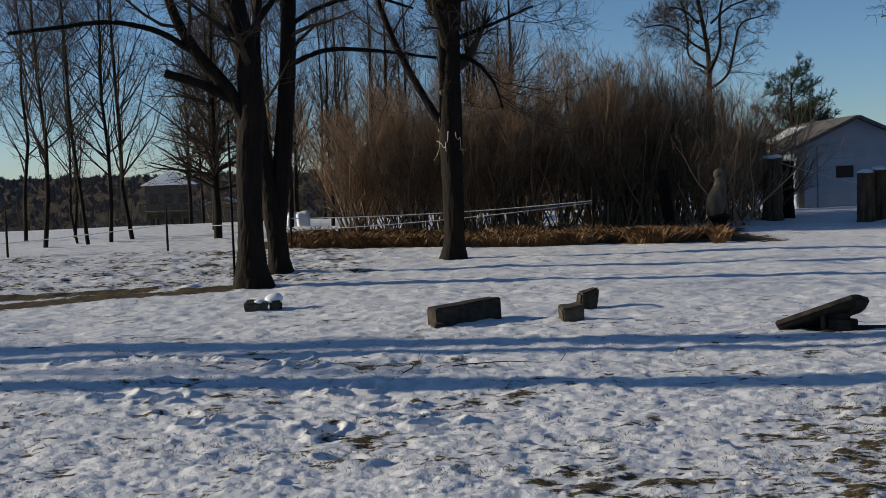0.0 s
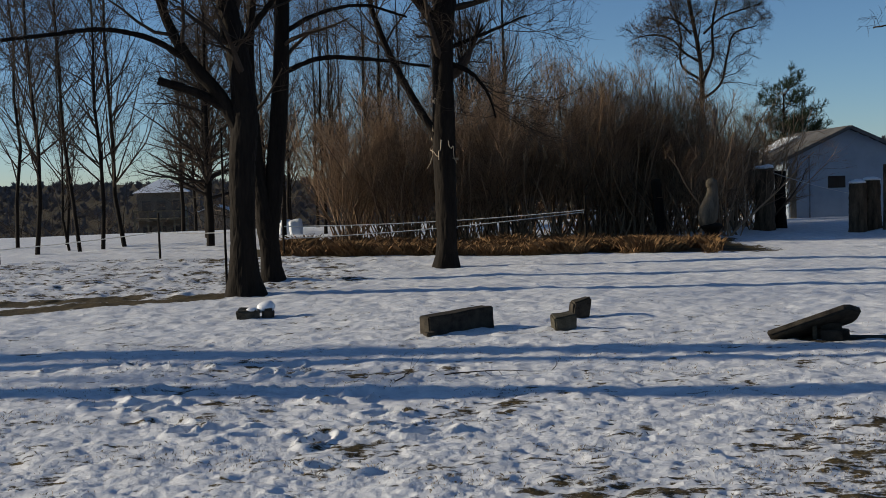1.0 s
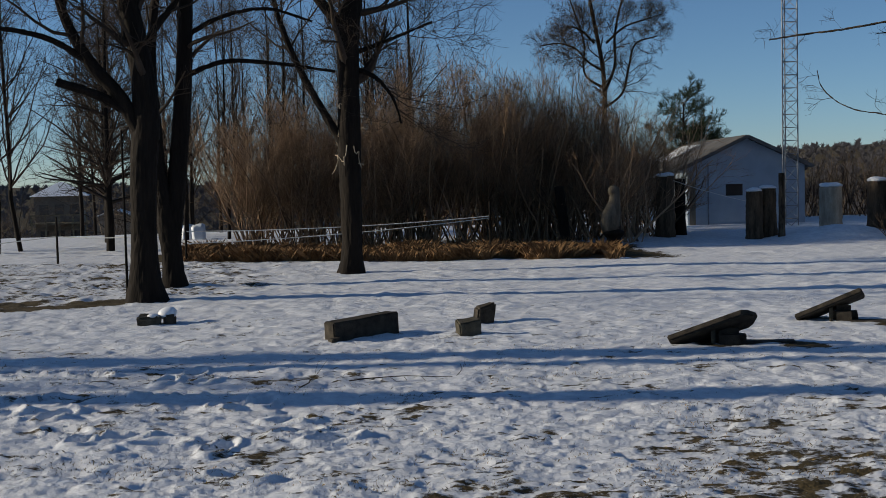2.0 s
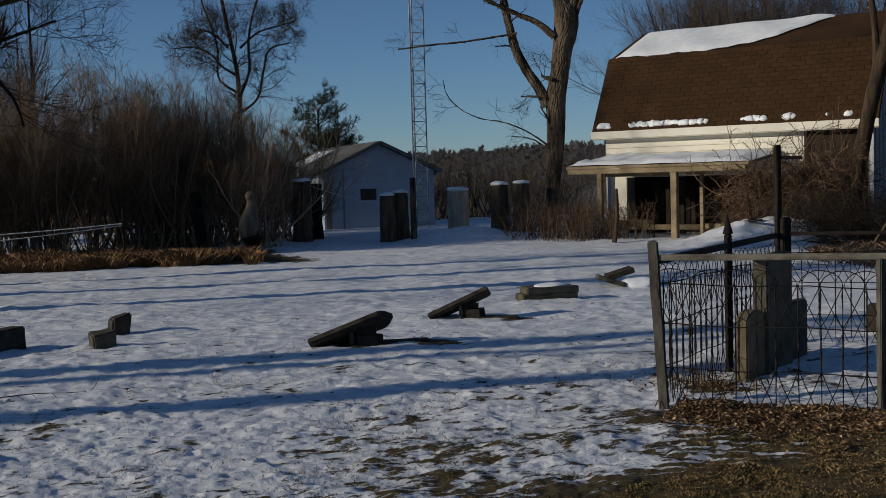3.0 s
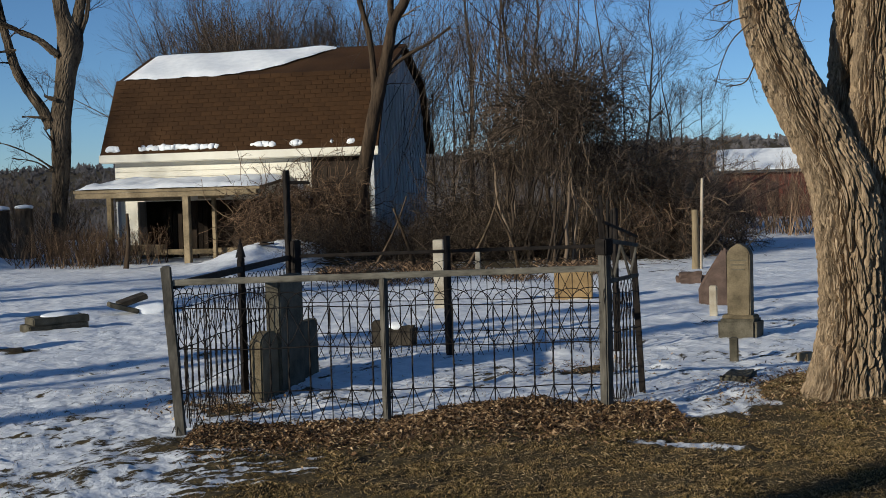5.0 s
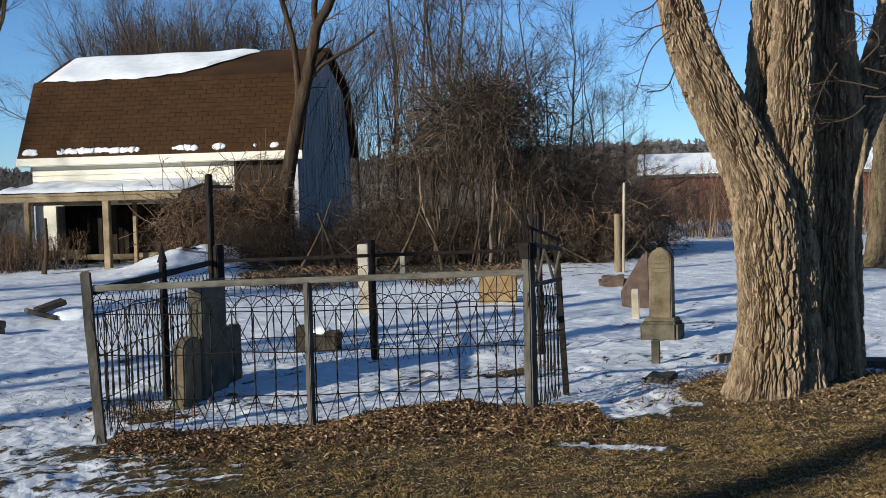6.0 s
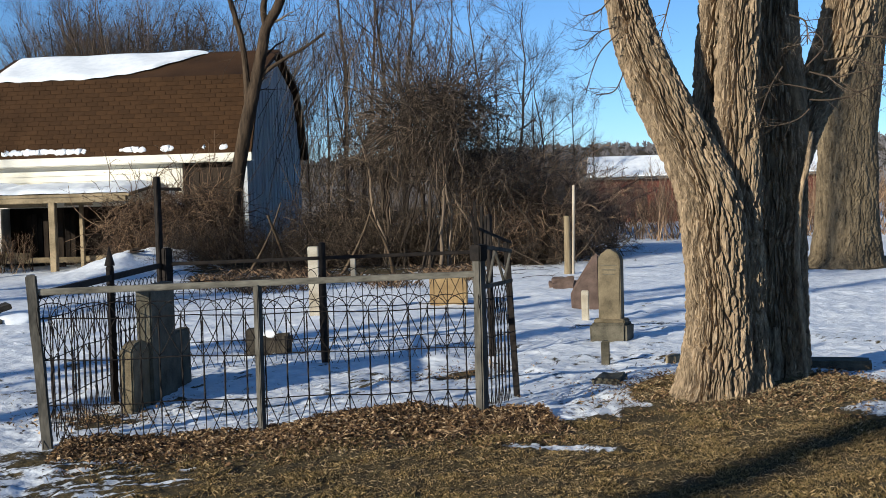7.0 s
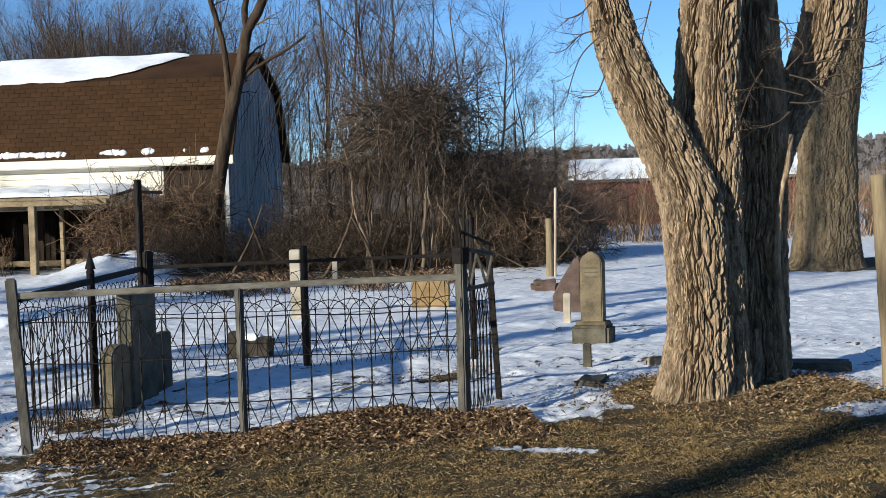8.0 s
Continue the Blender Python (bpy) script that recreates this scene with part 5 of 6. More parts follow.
# ---- white garage, tower, far houses ----
def gable_house(name, at, rz, w, d, wall_h, peak, label, category, wall_mat, roof_mat, over=0.25, snow=0.0, base=-0.6):
    """A plain house: four walls, two roof slabs; its gable end faces local -y."""
    ob = thing(name, at, label, category, rz=rz)
    t = 0.15
    for y0, y1 in ((0, t), (d - t, d)):
        bm = bmesh.new()
        prof = [(0, base), (w, base), (w, wall_h), (w / 2, peak), (0, wall_h)]
        a, b = ([bm.verts.new((x, y, z)) for x, z in prof] for y in (y0, y1))
        bm.faces.new(a)
        bm.faces.new(b[::-1])
        for i in range(5):
            bm.faces.new((a[i], b[i], b[(i + 1) % 5], a[(i + 1) % 5]))
        bmesh.ops.recalc_face_normals(bm, faces=bm.faces)
        part("gable_wall", bm, wall_mat, ob)
    for x0, x1 in ((0, t), (w - t, w)):
        part("side_wall", box(x0, x1, t, d - t, base, wall_h), wall_mat, ob)
    slope = math.atan2(peak - wall_h, w / 2)
    L = (w / 2 + over) / math.cos(slope)
    for s in (-1, 1):
        m = Matrix.Translation((w / 2, 0, peak + 0.03)) @ Matrix.Rotation(s * slope, 4, "Y")
        roof = part("roof", box(0 if s > 0 else -L, L if s > 0 else 0, -over, d + over, 0, 0.09, m=m), roof_mat, ob)
        if snow:
            e = 0.12
            child_bm = box(e if s > 0 else -L * snow, L * snow if s > 0 else -e, -over + 0.1, d + over - 0.1, 0.092, 0.17, 0.03, m=m)
            part("roof_snow", child_bm, SNOW, ob)
    return ob


G_W, G_PEAK = 4.05, 3.18
garage = gable_house("garage", (11.96, 40.23, -0.25), -4.0, G_W, 9.0, 2.22, G_PEAK, "pale clapboard garage with grey shingle roof in shade", "garage", GARAGE_SHADE_BLUE, GREYROOF)
part("window", box(1.31, 1.89, -0.03, 0.05, 1.22, 1.62), GLASS, garage, "small dark window")
part("window_frame", box(1.26, 1.94, -0.024, -0.018, 1.17, 1.67), GARAGE_SHADE_BLUE, garage)
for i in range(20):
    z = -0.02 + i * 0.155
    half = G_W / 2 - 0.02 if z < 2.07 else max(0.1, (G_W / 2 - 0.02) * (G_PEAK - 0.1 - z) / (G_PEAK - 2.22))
    part("clapboard", box(G_W / 2 - half, G_W / 2 + half, -0.017, -0.003, z, z + 0.145), GARAGE_SHADE_BLUE, garage)
part("conduit", box(0.68, 0.72, -0.06, -0.02, 0.1, 2.35), STEEL, garage, "grey conduit")
part("door_board", box(0.06, 0.26, -0.05, -0.02, -0.02, 1.72, 0.006), POSTWOOD, garage, "weathered upright board")
g_slope = math.atan2(G_PEAK - 2.22, G_W / 2)
for s in (-1, 1):
    part("barge_board", box(0.0 if s > 0 else -2.4, 2.4 if s > 0 else 0.0, -0.29, -0.25, -0.03, 0.07, m=Matrix.Translation((G_W / 2, 0, G_PEAK + 0.03)) @ Matrix.Rotation(g_slope * s, 4, "Y")), GREYROOF, garage)
part("roof_snow", box(-1.9, -0.5, 4.6, 7.6, 0.095, 0.16, 0.03, m=Matrix.Translation((G_W / 2, 0, G_PEAK + 0.03)) @ Matrix.Rotation(-g_slope, 4, "Y")), SNOW, garage)
house = gable_house("house", (6.0, 47.5, -0.4), -6.0, 7.5, 9.0, 2.4, 3.3, "low white house with snow on its roof behind the thicket", "house", WHITE, GREYROOF, snow=0.9)
for i in range(3):
    part("window", box(1.0 + i * 2.2, 1.9 + i * 2.2, -0.03, 0.04, 0.9, 1.9), GLASS, house)
flue = part("chimney_pipe", box(5.3, 5.5, 2.0, 2.2, 2.8, 4.6, 0.03), STEEL, house, "grey flue pipe")

red_shed = gable_house("red_shed", (51.98, 31.9, -0.9), -150.0, 4.0, 12.0, 3.0, 3.95, "long red shed under a snowy roof", "shed", RED, GREYROOF, snow=0.97)


def far_house():
    ob = thing("far_house", (-36.0, 145.6, -5.2), "distant tan two-storey house with a deck and snowy roof", "house", rz=10)
    b = 0.0
    part("wall", box(0, 5.6, 0, 7.0, -4.5, b + 6.2), TAN, ob)
    bm = bmesh.new()
    c = [bm.verts.new(p) for p in ((-0.6, -0.6, b + 6.2), (6.2, -0.6, b + 6.2), (6.2, 7.6, b + 6.2), (-0.6, 7.6, b + 6.2))]
    t = [bm.verts.new(p) for p in ((2.6, 3.5, b + 7.9), (3.2, 3.5, b + 7.9))]
    bm.faces.new(c[::-1])
    for f in ((c[0], c[1], t[1], t[0]), (c[1], c[2], t[1]), (c[2], c[3], t[0], t[1]), (c[3], c[0], t[0])):
        bm.faces.new(f)
    part("roof", bm, SNOW, ob, "snow-covered hipped roof")
    for i in range(3):
        for z in (b + 0.8, b + 3.9):
            part("window", box(0.5 + i * 1.75, 1.5 + i * 1.75, -0.06, 0.0, z, z + 1.3), GLASS, ob)
    part("deck", box(-0.5, 6.0, -2.4, -0.02, b + 2.9, b + 3.1), OLDWOOD, ob)
    for i in range(5):
        part("deck_post", box(-0.4 + i * 1.55, -0.2 + i * 1.55, -2.35, -2.15, -4.5, b + 4.0), OLDWOOD, ob)
    part("deck_rail", box(-0.4, 6.0, -2.33, -2.2, b + 3.9, b + 4.05), OLDWOOD, ob)
    return ob


far_house()
annex = gable_house("far_garage", (-19.6, 98.0, -2.2), 8.0, 3.2, 6.0, 1.5, 2.1, "distant tan outbuilding under a snowy roof", "shed", TAN, GREYROOF, snow=0.9, base=-4.5)


def lattice_tower(x, y, side=0.5, height=15.0, bay=0.42):
    ob = thing("radio_tower", (x, y, zg(x, y) - 0.2), "slim steel lattice tower beside the garage", "tower")
    c = [Vector((0, 0, 0)), Vector((side, 0, 0)), Vector((side / 2, side * 0.87, 0))]
    for k in c:
        P = np.array([[[k.x, k.y, 0], [k.x, k.y, height]]])
        child("leg", mesh_data("leg", *tubes(P, np.full((1, 2), 0.022), 6), STEEL), ob)
    for a, b in ((0, 1), (1, 2), (2, 0)):
        P, flip = [], 0
        for i in range(int(height / bay)):
            z0, z1 = i * bay, (i + 1) * bay
            p, q = (c[a], c[b]) if flip else (c[b], c[a])
            P.append([[p.x, p.y, z0], [q.x, q.y, z1]])
            P.append([[c[a].x, c[a].y, z1], [c[b].x, c[b].y, z1]])
            flip ^= 1
        P = np.array(P)
        child("bracing", mesh_data("bracing", *tubes(P, np.full(P.shape[:2], 0.010), 4), STEEL), ob)
    return ob


lattice_tower(14.25, 37.37)


# ---- logs and posts at the yard's edge ----
def log_post(name, x, y, r, h, mat, label, snow=True, lean=(0, 0), bend=0.0, group="", seed=0, category="stump", top=0.9, zoff=0.0):
    z = zg(x, y) + zoff
    ob = thing(name, (x, y, z), label, category, group)
    path = [(lean[0] * s + bend * math.sin(math.pi * s), lean[1] * s, -0.1 + (h + 0.1) * s, r * (1.12 - 0.12 * min(1, s * 4)) * (1 + (top - 1) * s)) for s in (0, 0.12, 0.3, 0.5, 0.7, 0.88, 1.0)]
    v, f = bark_tube(path, 26, 20, r * 0.10, 200 + seed)
    n = len(v)
    v = np.r_[v, [[lean[0], lean[1], h + r * 0.06]]]
    ring = np.arange(n - 20, n)
    f4 = np.r_[f, np.stack([ring[::2], ring[1::2], np.roll(ring, -2)[::2], np.full(10, n)], 1)]
    child("log", mesh_data("log", v, f4, mat), ob)
    if snow:
        bm = bmesh.new()
        bmesh.ops.create_icosphere(bm, subdivisions=3, radius=r * 1.02 * top, matrix=Matrix.Translation((lean[0], lean[1], h + 0.03)) @ Matrix.Diagonal((1.05, 1.05, 0.28, 1)))
        for q in bm.verts:
            q.co += noise.noise_vector(q.co * 5 + Vector((seed, 0, 0))) * r * 0.14
        part("snow_cap", bm, SNOW, ob, "cap of snow", smooth=True)
    return ob


STUMPS = "upright logs at the yard's edge"
log_post("log_stump", 10.83, 30.45, 0.23, 1.24, BARK_PALE, "thick upright log with bark and a snow cap", group=STUMPS, seed=1)
log_post("log_stump", 11.27, 30.65, 0.23, 1.27, BARK_PALE, "thick upright log with bark and a snow cap", group=STUMPS, seed=2)
log_post("gate_post", 11.41, 30.03, 0.085, 1.64, BARK_MID, "dark round wooden gate post", False, seed=3, category="post")
log_post("log_stump", 14.0, 33.05, 0.33, 1.30, BLEACHED, "pale barkless log with a snow cap", group=STUMPS, seed=4)
log_post("log_stump", 15.55, 33.4, 0.30, 1.40, BARK_PALE, "thick upright log with a snow cap", group=STUMPS, seed=5)
log_post("log_stump", 15.95, 32.7, 0.27, 1.44, BARK_PALE, "thick upright log with a snow cap", group=STUMPS, seed=6)
log_post("log_stump", 9.05, 32.6, 0.27, 1.68, BARK_PALE, "tall upright log wrapped in dry vines", True, group=STUMPS, seed=7)
log_post("log_stump", 9.65, 33.2, 0.16, 1.6, BARK_SHADE_DARK, "dark upright log beside the gate", False, group=STUMPS, seed=8)
drift = thing("driftwood", (6.55, 28.4, zg(6.55, 28.4)), "bulging pale driftwood trunk standing on a dark foot", "driftwood")
v, f = bark_tube([(0.04, 0, 0.32, 0.10), (0.0, 0, 0.42, 0.22), (-0.03, 0, 0.62, 0.27), (0.03, 0, 0.85, 0.24), (0.09, 0, 1.08, 0.17), (0.10, 0, 1.28, 0.145), (0.06, 0, 1.42, 0.15), (0.05, 0, 1.49, 0.06)], 40, 24, 0.012, 209)
child("bulging_trunk", mesh_data("bulging_trunk", v * np.array([0.85, 0.85, 1.0]), f, DRIFT), drift)
v, f = bark_tube([(0.06, 0, -0.1, 0.20), (0.05, 0, 0.2, 0.17), (0.05, 0, 0.42, 0.17), (0.05, 0, 0.46, 0.03)], 24, 20, 0.02, 210)
child("foot", mesh_data("foot", v, f, BARK_SHADE_DARK), drift, "dark rotten foot")
log_post("leaning_stump", 5.72, 29.8, 0.13, 1.5, BARK_SHADE_DARK, "dark leaning broken stump", False, lean=(-0.18, 0), seed=10)
log_post("snag", 14.8, 25.3, 0.06, 1.3, BARK_BROWN, "dark broken snag among weeds", False, lean=(0.10, 0), bend=0.06, seed=11, top=0.6)
log_post("pale_post", 9.85, 3.05, 0.068, 1.72, FRESHWOOD, "round pale wooden fence post", False, lean=(-0.06, 0.09), seed=12, category="post", top=0.95)
log_post("marker_post", 19.85, 12.78, 0.07, 1.14, FRESHWOOD, "pale square marker post", False, seed=13, category="post")
log_post("white_stick", 19.90, 12.70, 0.03, 1.75, BLEACHED, "thin white stick leaning on a post", False, lean=(0.1, 0.0), seed=14, category="stick")


def cable(name, a, b, sag, r, mat, label):
    a, b = np.array(a), np.array(b)
    t = np.linspace(0, 1, 12)[:, None]
    P = a + (b - a) * t - np.array([0, 0, sag]) * (t * (1 - t)) * 4
    ob = thing(name, tuple(a), label, "cable")
    child("strand", mesh_data("strand", *tubes((P - a)[None], np.full((1, 12), r), 4), mat), ob)


for k, (px_, py_, L_, rz_, tilt) in enumerate(((17.0, 22.9, 1.5, 62, 9), (17.5, 22.5, 1.1, 20, -6), (18.1, 22.9, 1.3, 105, 12), (17.3, 23.6, 1.6, 40, 14), (16.6, 22.3, 0.8, 85, 4))):
    board = thing("loose_plank", (px_, py_, zg(px_, py_) + 0.03), "weathered plank lying on a snow bank", "plank", "planks on the snow bank", rz=rz_)
    part("plank", box(-L_ / 2, L_ / 2, -0.07, 0.07, -0.02, 0.02, 0.004, m=Matrix.Rotation(radians(tilt), 4, "Y"), rough=0.006, cuts=3), OLDWOOD if k % 2 else DARK_WOOD_SHADE, board)
cable("gate_wire", (9.15, 32.6, 1.62), (10.8, 30.4, 0.95), 0.05, 0.008, ROPE, "slack wire from a log to the gate")

# ---- gravestones ----
def slab_bm(w, t, h, top="flat", bevel=0.012, rough=0.004):
    """A standing slab, its face towards local -y; top: flat, round or point."""
    bm = bmesh.new()
    pts = [(-w / 2, -0.08), (w / 2, -0.08)]
    if top == "flat":
        pts += [(w / 2, h), (-w / 2, h)]
    elif top == "round":
        pts += [(w / 2 * math.cos(a), h - w * 0.22 + w * 0.22 * math.sin(a)) for a in np.linspace(0, math.pi, 13)]
    elif top == "shoulder":
        pts += [(w / 2, h * 0.86), (w * 0.36, h * 0.93), (0, h), (-w * 0.36, h * 0.93), (-w / 2, h * 0.86)]
    elif top == "slope":
        pts += [(w / 2, h), (w * 0.28, h * 0.97), (-w * 0.38, h * 0.45), (-w / 2, h * 0.3)]
    else:
        pts += [(w / 2, h - w * 0.3), (0, h), (-w / 2, h - w * 0.3)]
    a = [bm.verts.new((x, -t / 2, z)) for x, z in pts]
    b = [bm.verts.new((x, t / 2, z)) for x, z in pts]
    bm.faces.new(a)
    bm.faces.new(b[::-1])
    for i in range(len(pts)):
        j = (i + 1) % len(pts)
        bm.faces.new((a[j], a[i], b[i], b[j]))
    bmesh.ops.recalc_face_normals(bm, faces=bm.faces)
    bmesh.ops.bevel(bm, geom=[e for e in bm.edges if e.calc_face_angle(0) > 0.5], offset=bevel, segments=2, affect="EDGES", clamp_overlap=True)
    for v in bm.verts:
        v.co += noise.noise_vector(v.co * 6) * rough
    return bm


def stone(name, x, y, label, rz=0.0, category="gravestone", group="", z=None):
    return thing(name, (x, y, zg(x, y) if z is None else z), label, category, group, rz=rz)


def snow_lump(parent, at, size, seed=0):
    bm = bmesh.new()
    bmesh.ops.create_icosphere(bm, subdivisions=3, radius=1.0, matrix=Matrix.Translation(at) @ Matrix.Diagonal((*size, 1)))
    for v in bm.verts:
        v.co += noise.noise_vector(v.co * 5 + Vector((seed, 3, 1))) * min(size) * 0.35
    part("snow_cap", bm, SNOW, parent, "lump of snow", smooth=True)


# row inside the iron fence, seen along their faces
ROW_RZ = 33.0
g1 = stone("headstone", 6.0, 8.08, "grey weathered headstone with a squared top", ROW_RZ, group="headstones in the enclosure")
part("slab", slab_bm(0.44, 0.11, 0.56, "round"), STONE_PALE, g1, "tan weathered slab")
g2 = stone("headstone", 6.42, 8.33, "tall grey weathered headstone with a squared top", ROW_RZ, group="headstones in the enclosure")
part("slab", slab_bm(0.62, 0.13, 0.97), STONE, g2)
g3 = stone("headstone", 6.95, 8.72, "grey weathered headstone with a squared top", ROW_RZ, group="headstones in the enclosure")
part("slab", slab_bm(0.45, 0.10, 0.52), STONE, g3)
# tall stone on its base
g4 = stone("monument", 11.48, 6.83, "tan marble monument with a pointed top on a block base", -76)
part("base", box(-0.21, 0.21, -0.16, 0.16, -0.08, 0.20, 0.03, rough=0.008, cuts=3), STONE, g4, "rough dark block base")
sh = part("shaft", slab_bm(0.255, 0.15, 0.82, "shoulder"), STONE_PALE, g4, "tan marble shaft")
sh.location.z = 0.20
part("plinth", box(-0.175, 0.175, -0.11, 0.11, 0.19, 0.24, 0.012), STONE_PALE, g4)
for i, z in enumerate((0.84, 0.79, 0.74)):
    part("inscription_line", box(-0.09 + 0.01 * i, 0.09 - 0.01 * i, -0.079, -0.073, z - 0.012, z), STONE, g4)
g5 = stone("headstone", 14.35, 8.95, "pinkish granite stone leaning to a peak", -58)
part("slab", slab_bm(0.40, 0.20, 0.80, "slope", 0.03, 0.02), STONE_PINK, g5)
g6 = stone("footstone", 13.08, 8.17, "small white marble footstone", -58)
part("slab", slab_bm(0.10, 0.09, 0.38), STONE_WHITE, g6)
g7 = stone("footstone", 9.97, 6.01, "small grey stone footstone in snow", -58)
part("slab", slab_bm(0.085, 0.08, 0.23), STONE, g7)
g8 = stone("fallen_stone", 17.2, 11.15, "low pinkish stone lying in the snow", -55)
part("block", box(-0.26, 0.22, -0.15, 0.15, -0.08, 0.19, 0.07, rough=0.05, cuts=3), STONE_PINK, g8)
g9 = stone("headstone", 13.95, 11.1, "squat ochre sandstone block with snow on top", -52)
part("block", box(-0.28, 0.28, -0.14, 0.14, -0.08, 0.42, 0.02, rough=0.008, cuts=2), STONE_GOLD, g9)
snow_lump(g9, (0.05, 0, 0.43), (0.22, 0.12, 0.05), 3)
g10 = stone("headstone", 11.9, 11.88, "slim pale stone stained ochre at its foot", -48)
part("slab", slab_bm(0.15, 0.14, 0.98), STONE_WHITE, g10)
g11 = stone("footstone", 16.9, 15.8, "slim pale footstone standing in snow", -48)
part("slab", slab_bm(0.10, 0.10, 0.5), STONE_WHITE, g11)
g12 = stone("broken_stone", 8.83, 9.52, "dark broken stone dusted with snow", -45)
part("block", box(-0.24, -0.12, -0.10, 0.10, -0.06, 0.27, 0.015, rough=0.012, cuts=2), STONE_DARK, g12)
part("block", box(-0.11, 0.24, -0.12, 0.12, -0.06, 0.20, 0.03, rough=0.03, cuts=3), STONE_DARK, g12)
snow_lump(g12, (0.03, 0, 0.19), (0.11, 0.10, 0.05), 7)
# field stones
g13 = stone("fallen_stone", 0.22, 13.13, "long dark stone block lying in the snow", 33)
part("block", box(-0.43, 0.43, -0.10, 0.12, -0.10, 0.205, 0.014, m=Matrix.Rotation(radians(-3.5), 4, "Y"), rough=0.009, cuts=5), STONE_DARK, g13)
part("chip", box(-0.52, -0.40, -0.2, -0.1, -0.03, 0.02, 0.01, rough=0.01, cuts=1), STONE_DARK, g13)
g14 = stone("stone_block", 1.37, 12.88, "small grey stone block", 12)
part("block", box(-0.12, 0.12, -0.10, 0.11, -0.07, 0.18, 0.015, m=Matrix.Rotation(radians(-5), 4, "Y") @ Matrix.Rotation(radians(6), 4, "X"), rough=0.016, cuts=3), STONE, g14)
g15 = stone("stone_block", 1.68, 14.15, "dark stone block with a sloping top", 14)
bm = box(-0.11, 0.11, -0.10, 0.10, -0.06, 0.20, 0.02, m=Matrix.Rotation(radians(9), 4, "Y"), rough=0.014, cuts=3)
for v in bm.verts:
    v.co.z += max(0, v.co.z) * v.co.x * 2.0
part("block", bm, STONE_DARK, g15)
g16 = stone("broken_stone", -2.33, 15.25, "low broken stone half under snow", 10)
part("block", box(-0.24, 0.05, -0.13, 0.13, -0.05, 0.12, 0.03, rough=0.03, cuts=3), STONE, g16)
part("block", box(0.08, 0.24, -0.11, 0.12, -0.05, 0.11, 0.03, rough=0.02, cuts=3), STONE_DARK, g16)
snow_lump(g16, (0.13, 0.05, 0.12), (0.12, 0.11, 0.08), 5)
snow_lump(g16, (-0.05, -0.05, 0.11), (0.07, 0.06, 0.03), 6)


def toppled(x, y, rz, length, width, thick, rise, label, base_at, base_size, top="round", roll=0.0):
    """A headstone fallen back against its own base."""
    ob = stone("toppled_headstone", x, y, label, rz, group="toppled headstones")
    bm = slab_bm(width, thick, length, top, 0.014, 0.012)
    m = Matrix.Translation((0, 0, 0.025)) @ Matrix.Rotation(-rise, 4, "Y") @ Matrix.Rotation(-roll, 4, "X") @ Matrix.Rotation(math.pi / 2, 4, "Y") @ Matrix.Rotation(math.pi / 2, 4, "Z")
    bmesh.ops.transform(bm, matrix=m, verts=bm.verts)
    part("slab", bm, STONE_DARK, ob, "tilted dark slab")
    bx, by = base_at
    sx, sy, sz = base_size
    part("base", box(bx - sx, bx + sx, by - sy, by + sy, -0.07, sz, 0.07, rough=0.02, cuts=2), STONE_DARK, ob, "rounded block base")
    part("socket_stone", box(bx - sx * 1.05, bx - sx * 0.8, by - sy - 0.02, by - sy * 0.6, -0.05, sz * 0.95, 0.02), STONE, ob)
    return ob


toppled(3.38, 11.75, -18, 0.82, 0.42, 0.062, radians(20), "dark headstone toppled onto its base", (0.50, 0.05), (0.17, 0.13, 0.185), "shoulder", roll=radians(26))
toppled(5.30, 13.3, -22, 0.72, 0.38, 0.06, radians(24), "dark headstone toppled onto its base", (0.44, 0.02), (0.15, 0.14, 0.18), "flat", roll=radians(17))
g17 = stone("stacked_slabs", 7.38, 14.4, "two stacked stone slabs with a cushion of snow", -8)
part("lower_slab", box(-0.40, 0.36, -0.22, 0.22, -0.05, 0.075, 0.012, rough=0.010, cuts=4), STONE, g17)
part("upper_slab", box(-0.34, 0.38, -0.20, 0.20, 0.07, 0.17, 0.012, rough=0.010, cuts=4), STONE, g17)
snow_lump(g17, (0.06, 0.02, 0.165), (0.25, 0.16, 0.045), 9)
for k, (sx, sy) in enumerate(((4.25, 11.55), (5.95, 12.95))):
    sunk = stone("sunken_stone", sx, sy, "dark stone slab sunk flush in the snow", -15 - 10 * k)
    part("block", box(-0.26, 0.26, -0.08, 0.08, -0.05, 0.006, 0.012, rough=0.012, cuts=4), STONE_DARK, sunk)
g18 = stone("broken_slabs", 9.1, 15.55, "broken slabs propped together with snow", -20)
part("slab", box(-0.30, 0.12, -0.26, 0.05, -0.03, 0.04, 0.01, m=Matrix.Translation((0, 0, 0.06)) @ Matrix.Rotation(0.3, 4, "Y"), rough=0.008, cuts=2), STONE, g18)
part("slab", box(-0.10, 0.32, 0.0, 0.35, -0.04, 0.04, 0.01, m=Matrix.Translation((0, 0, 0.14)) @ Matrix.Rotation(-0.28, 4, "Y"), rough=0.008, cuts=2), STONE_DARK, g18)
snow_lump(g18, (0.38, -0.1, 0.03), (0.3, 0.22, 0.10), 11)
g19 = stone("flat_stone", 9.0, 5.38, "flat stone half buried in snow", 20)
part("block", box(-0.2, 0.2, -0.12, 0.12, -0.06, 0.05, 0.02, rough=0.02, cuts=2), STONE, g19)
g20 = stone("flat_stone", 10.55, 3.95, "grey ledger stone lying flat in the snow", -70)
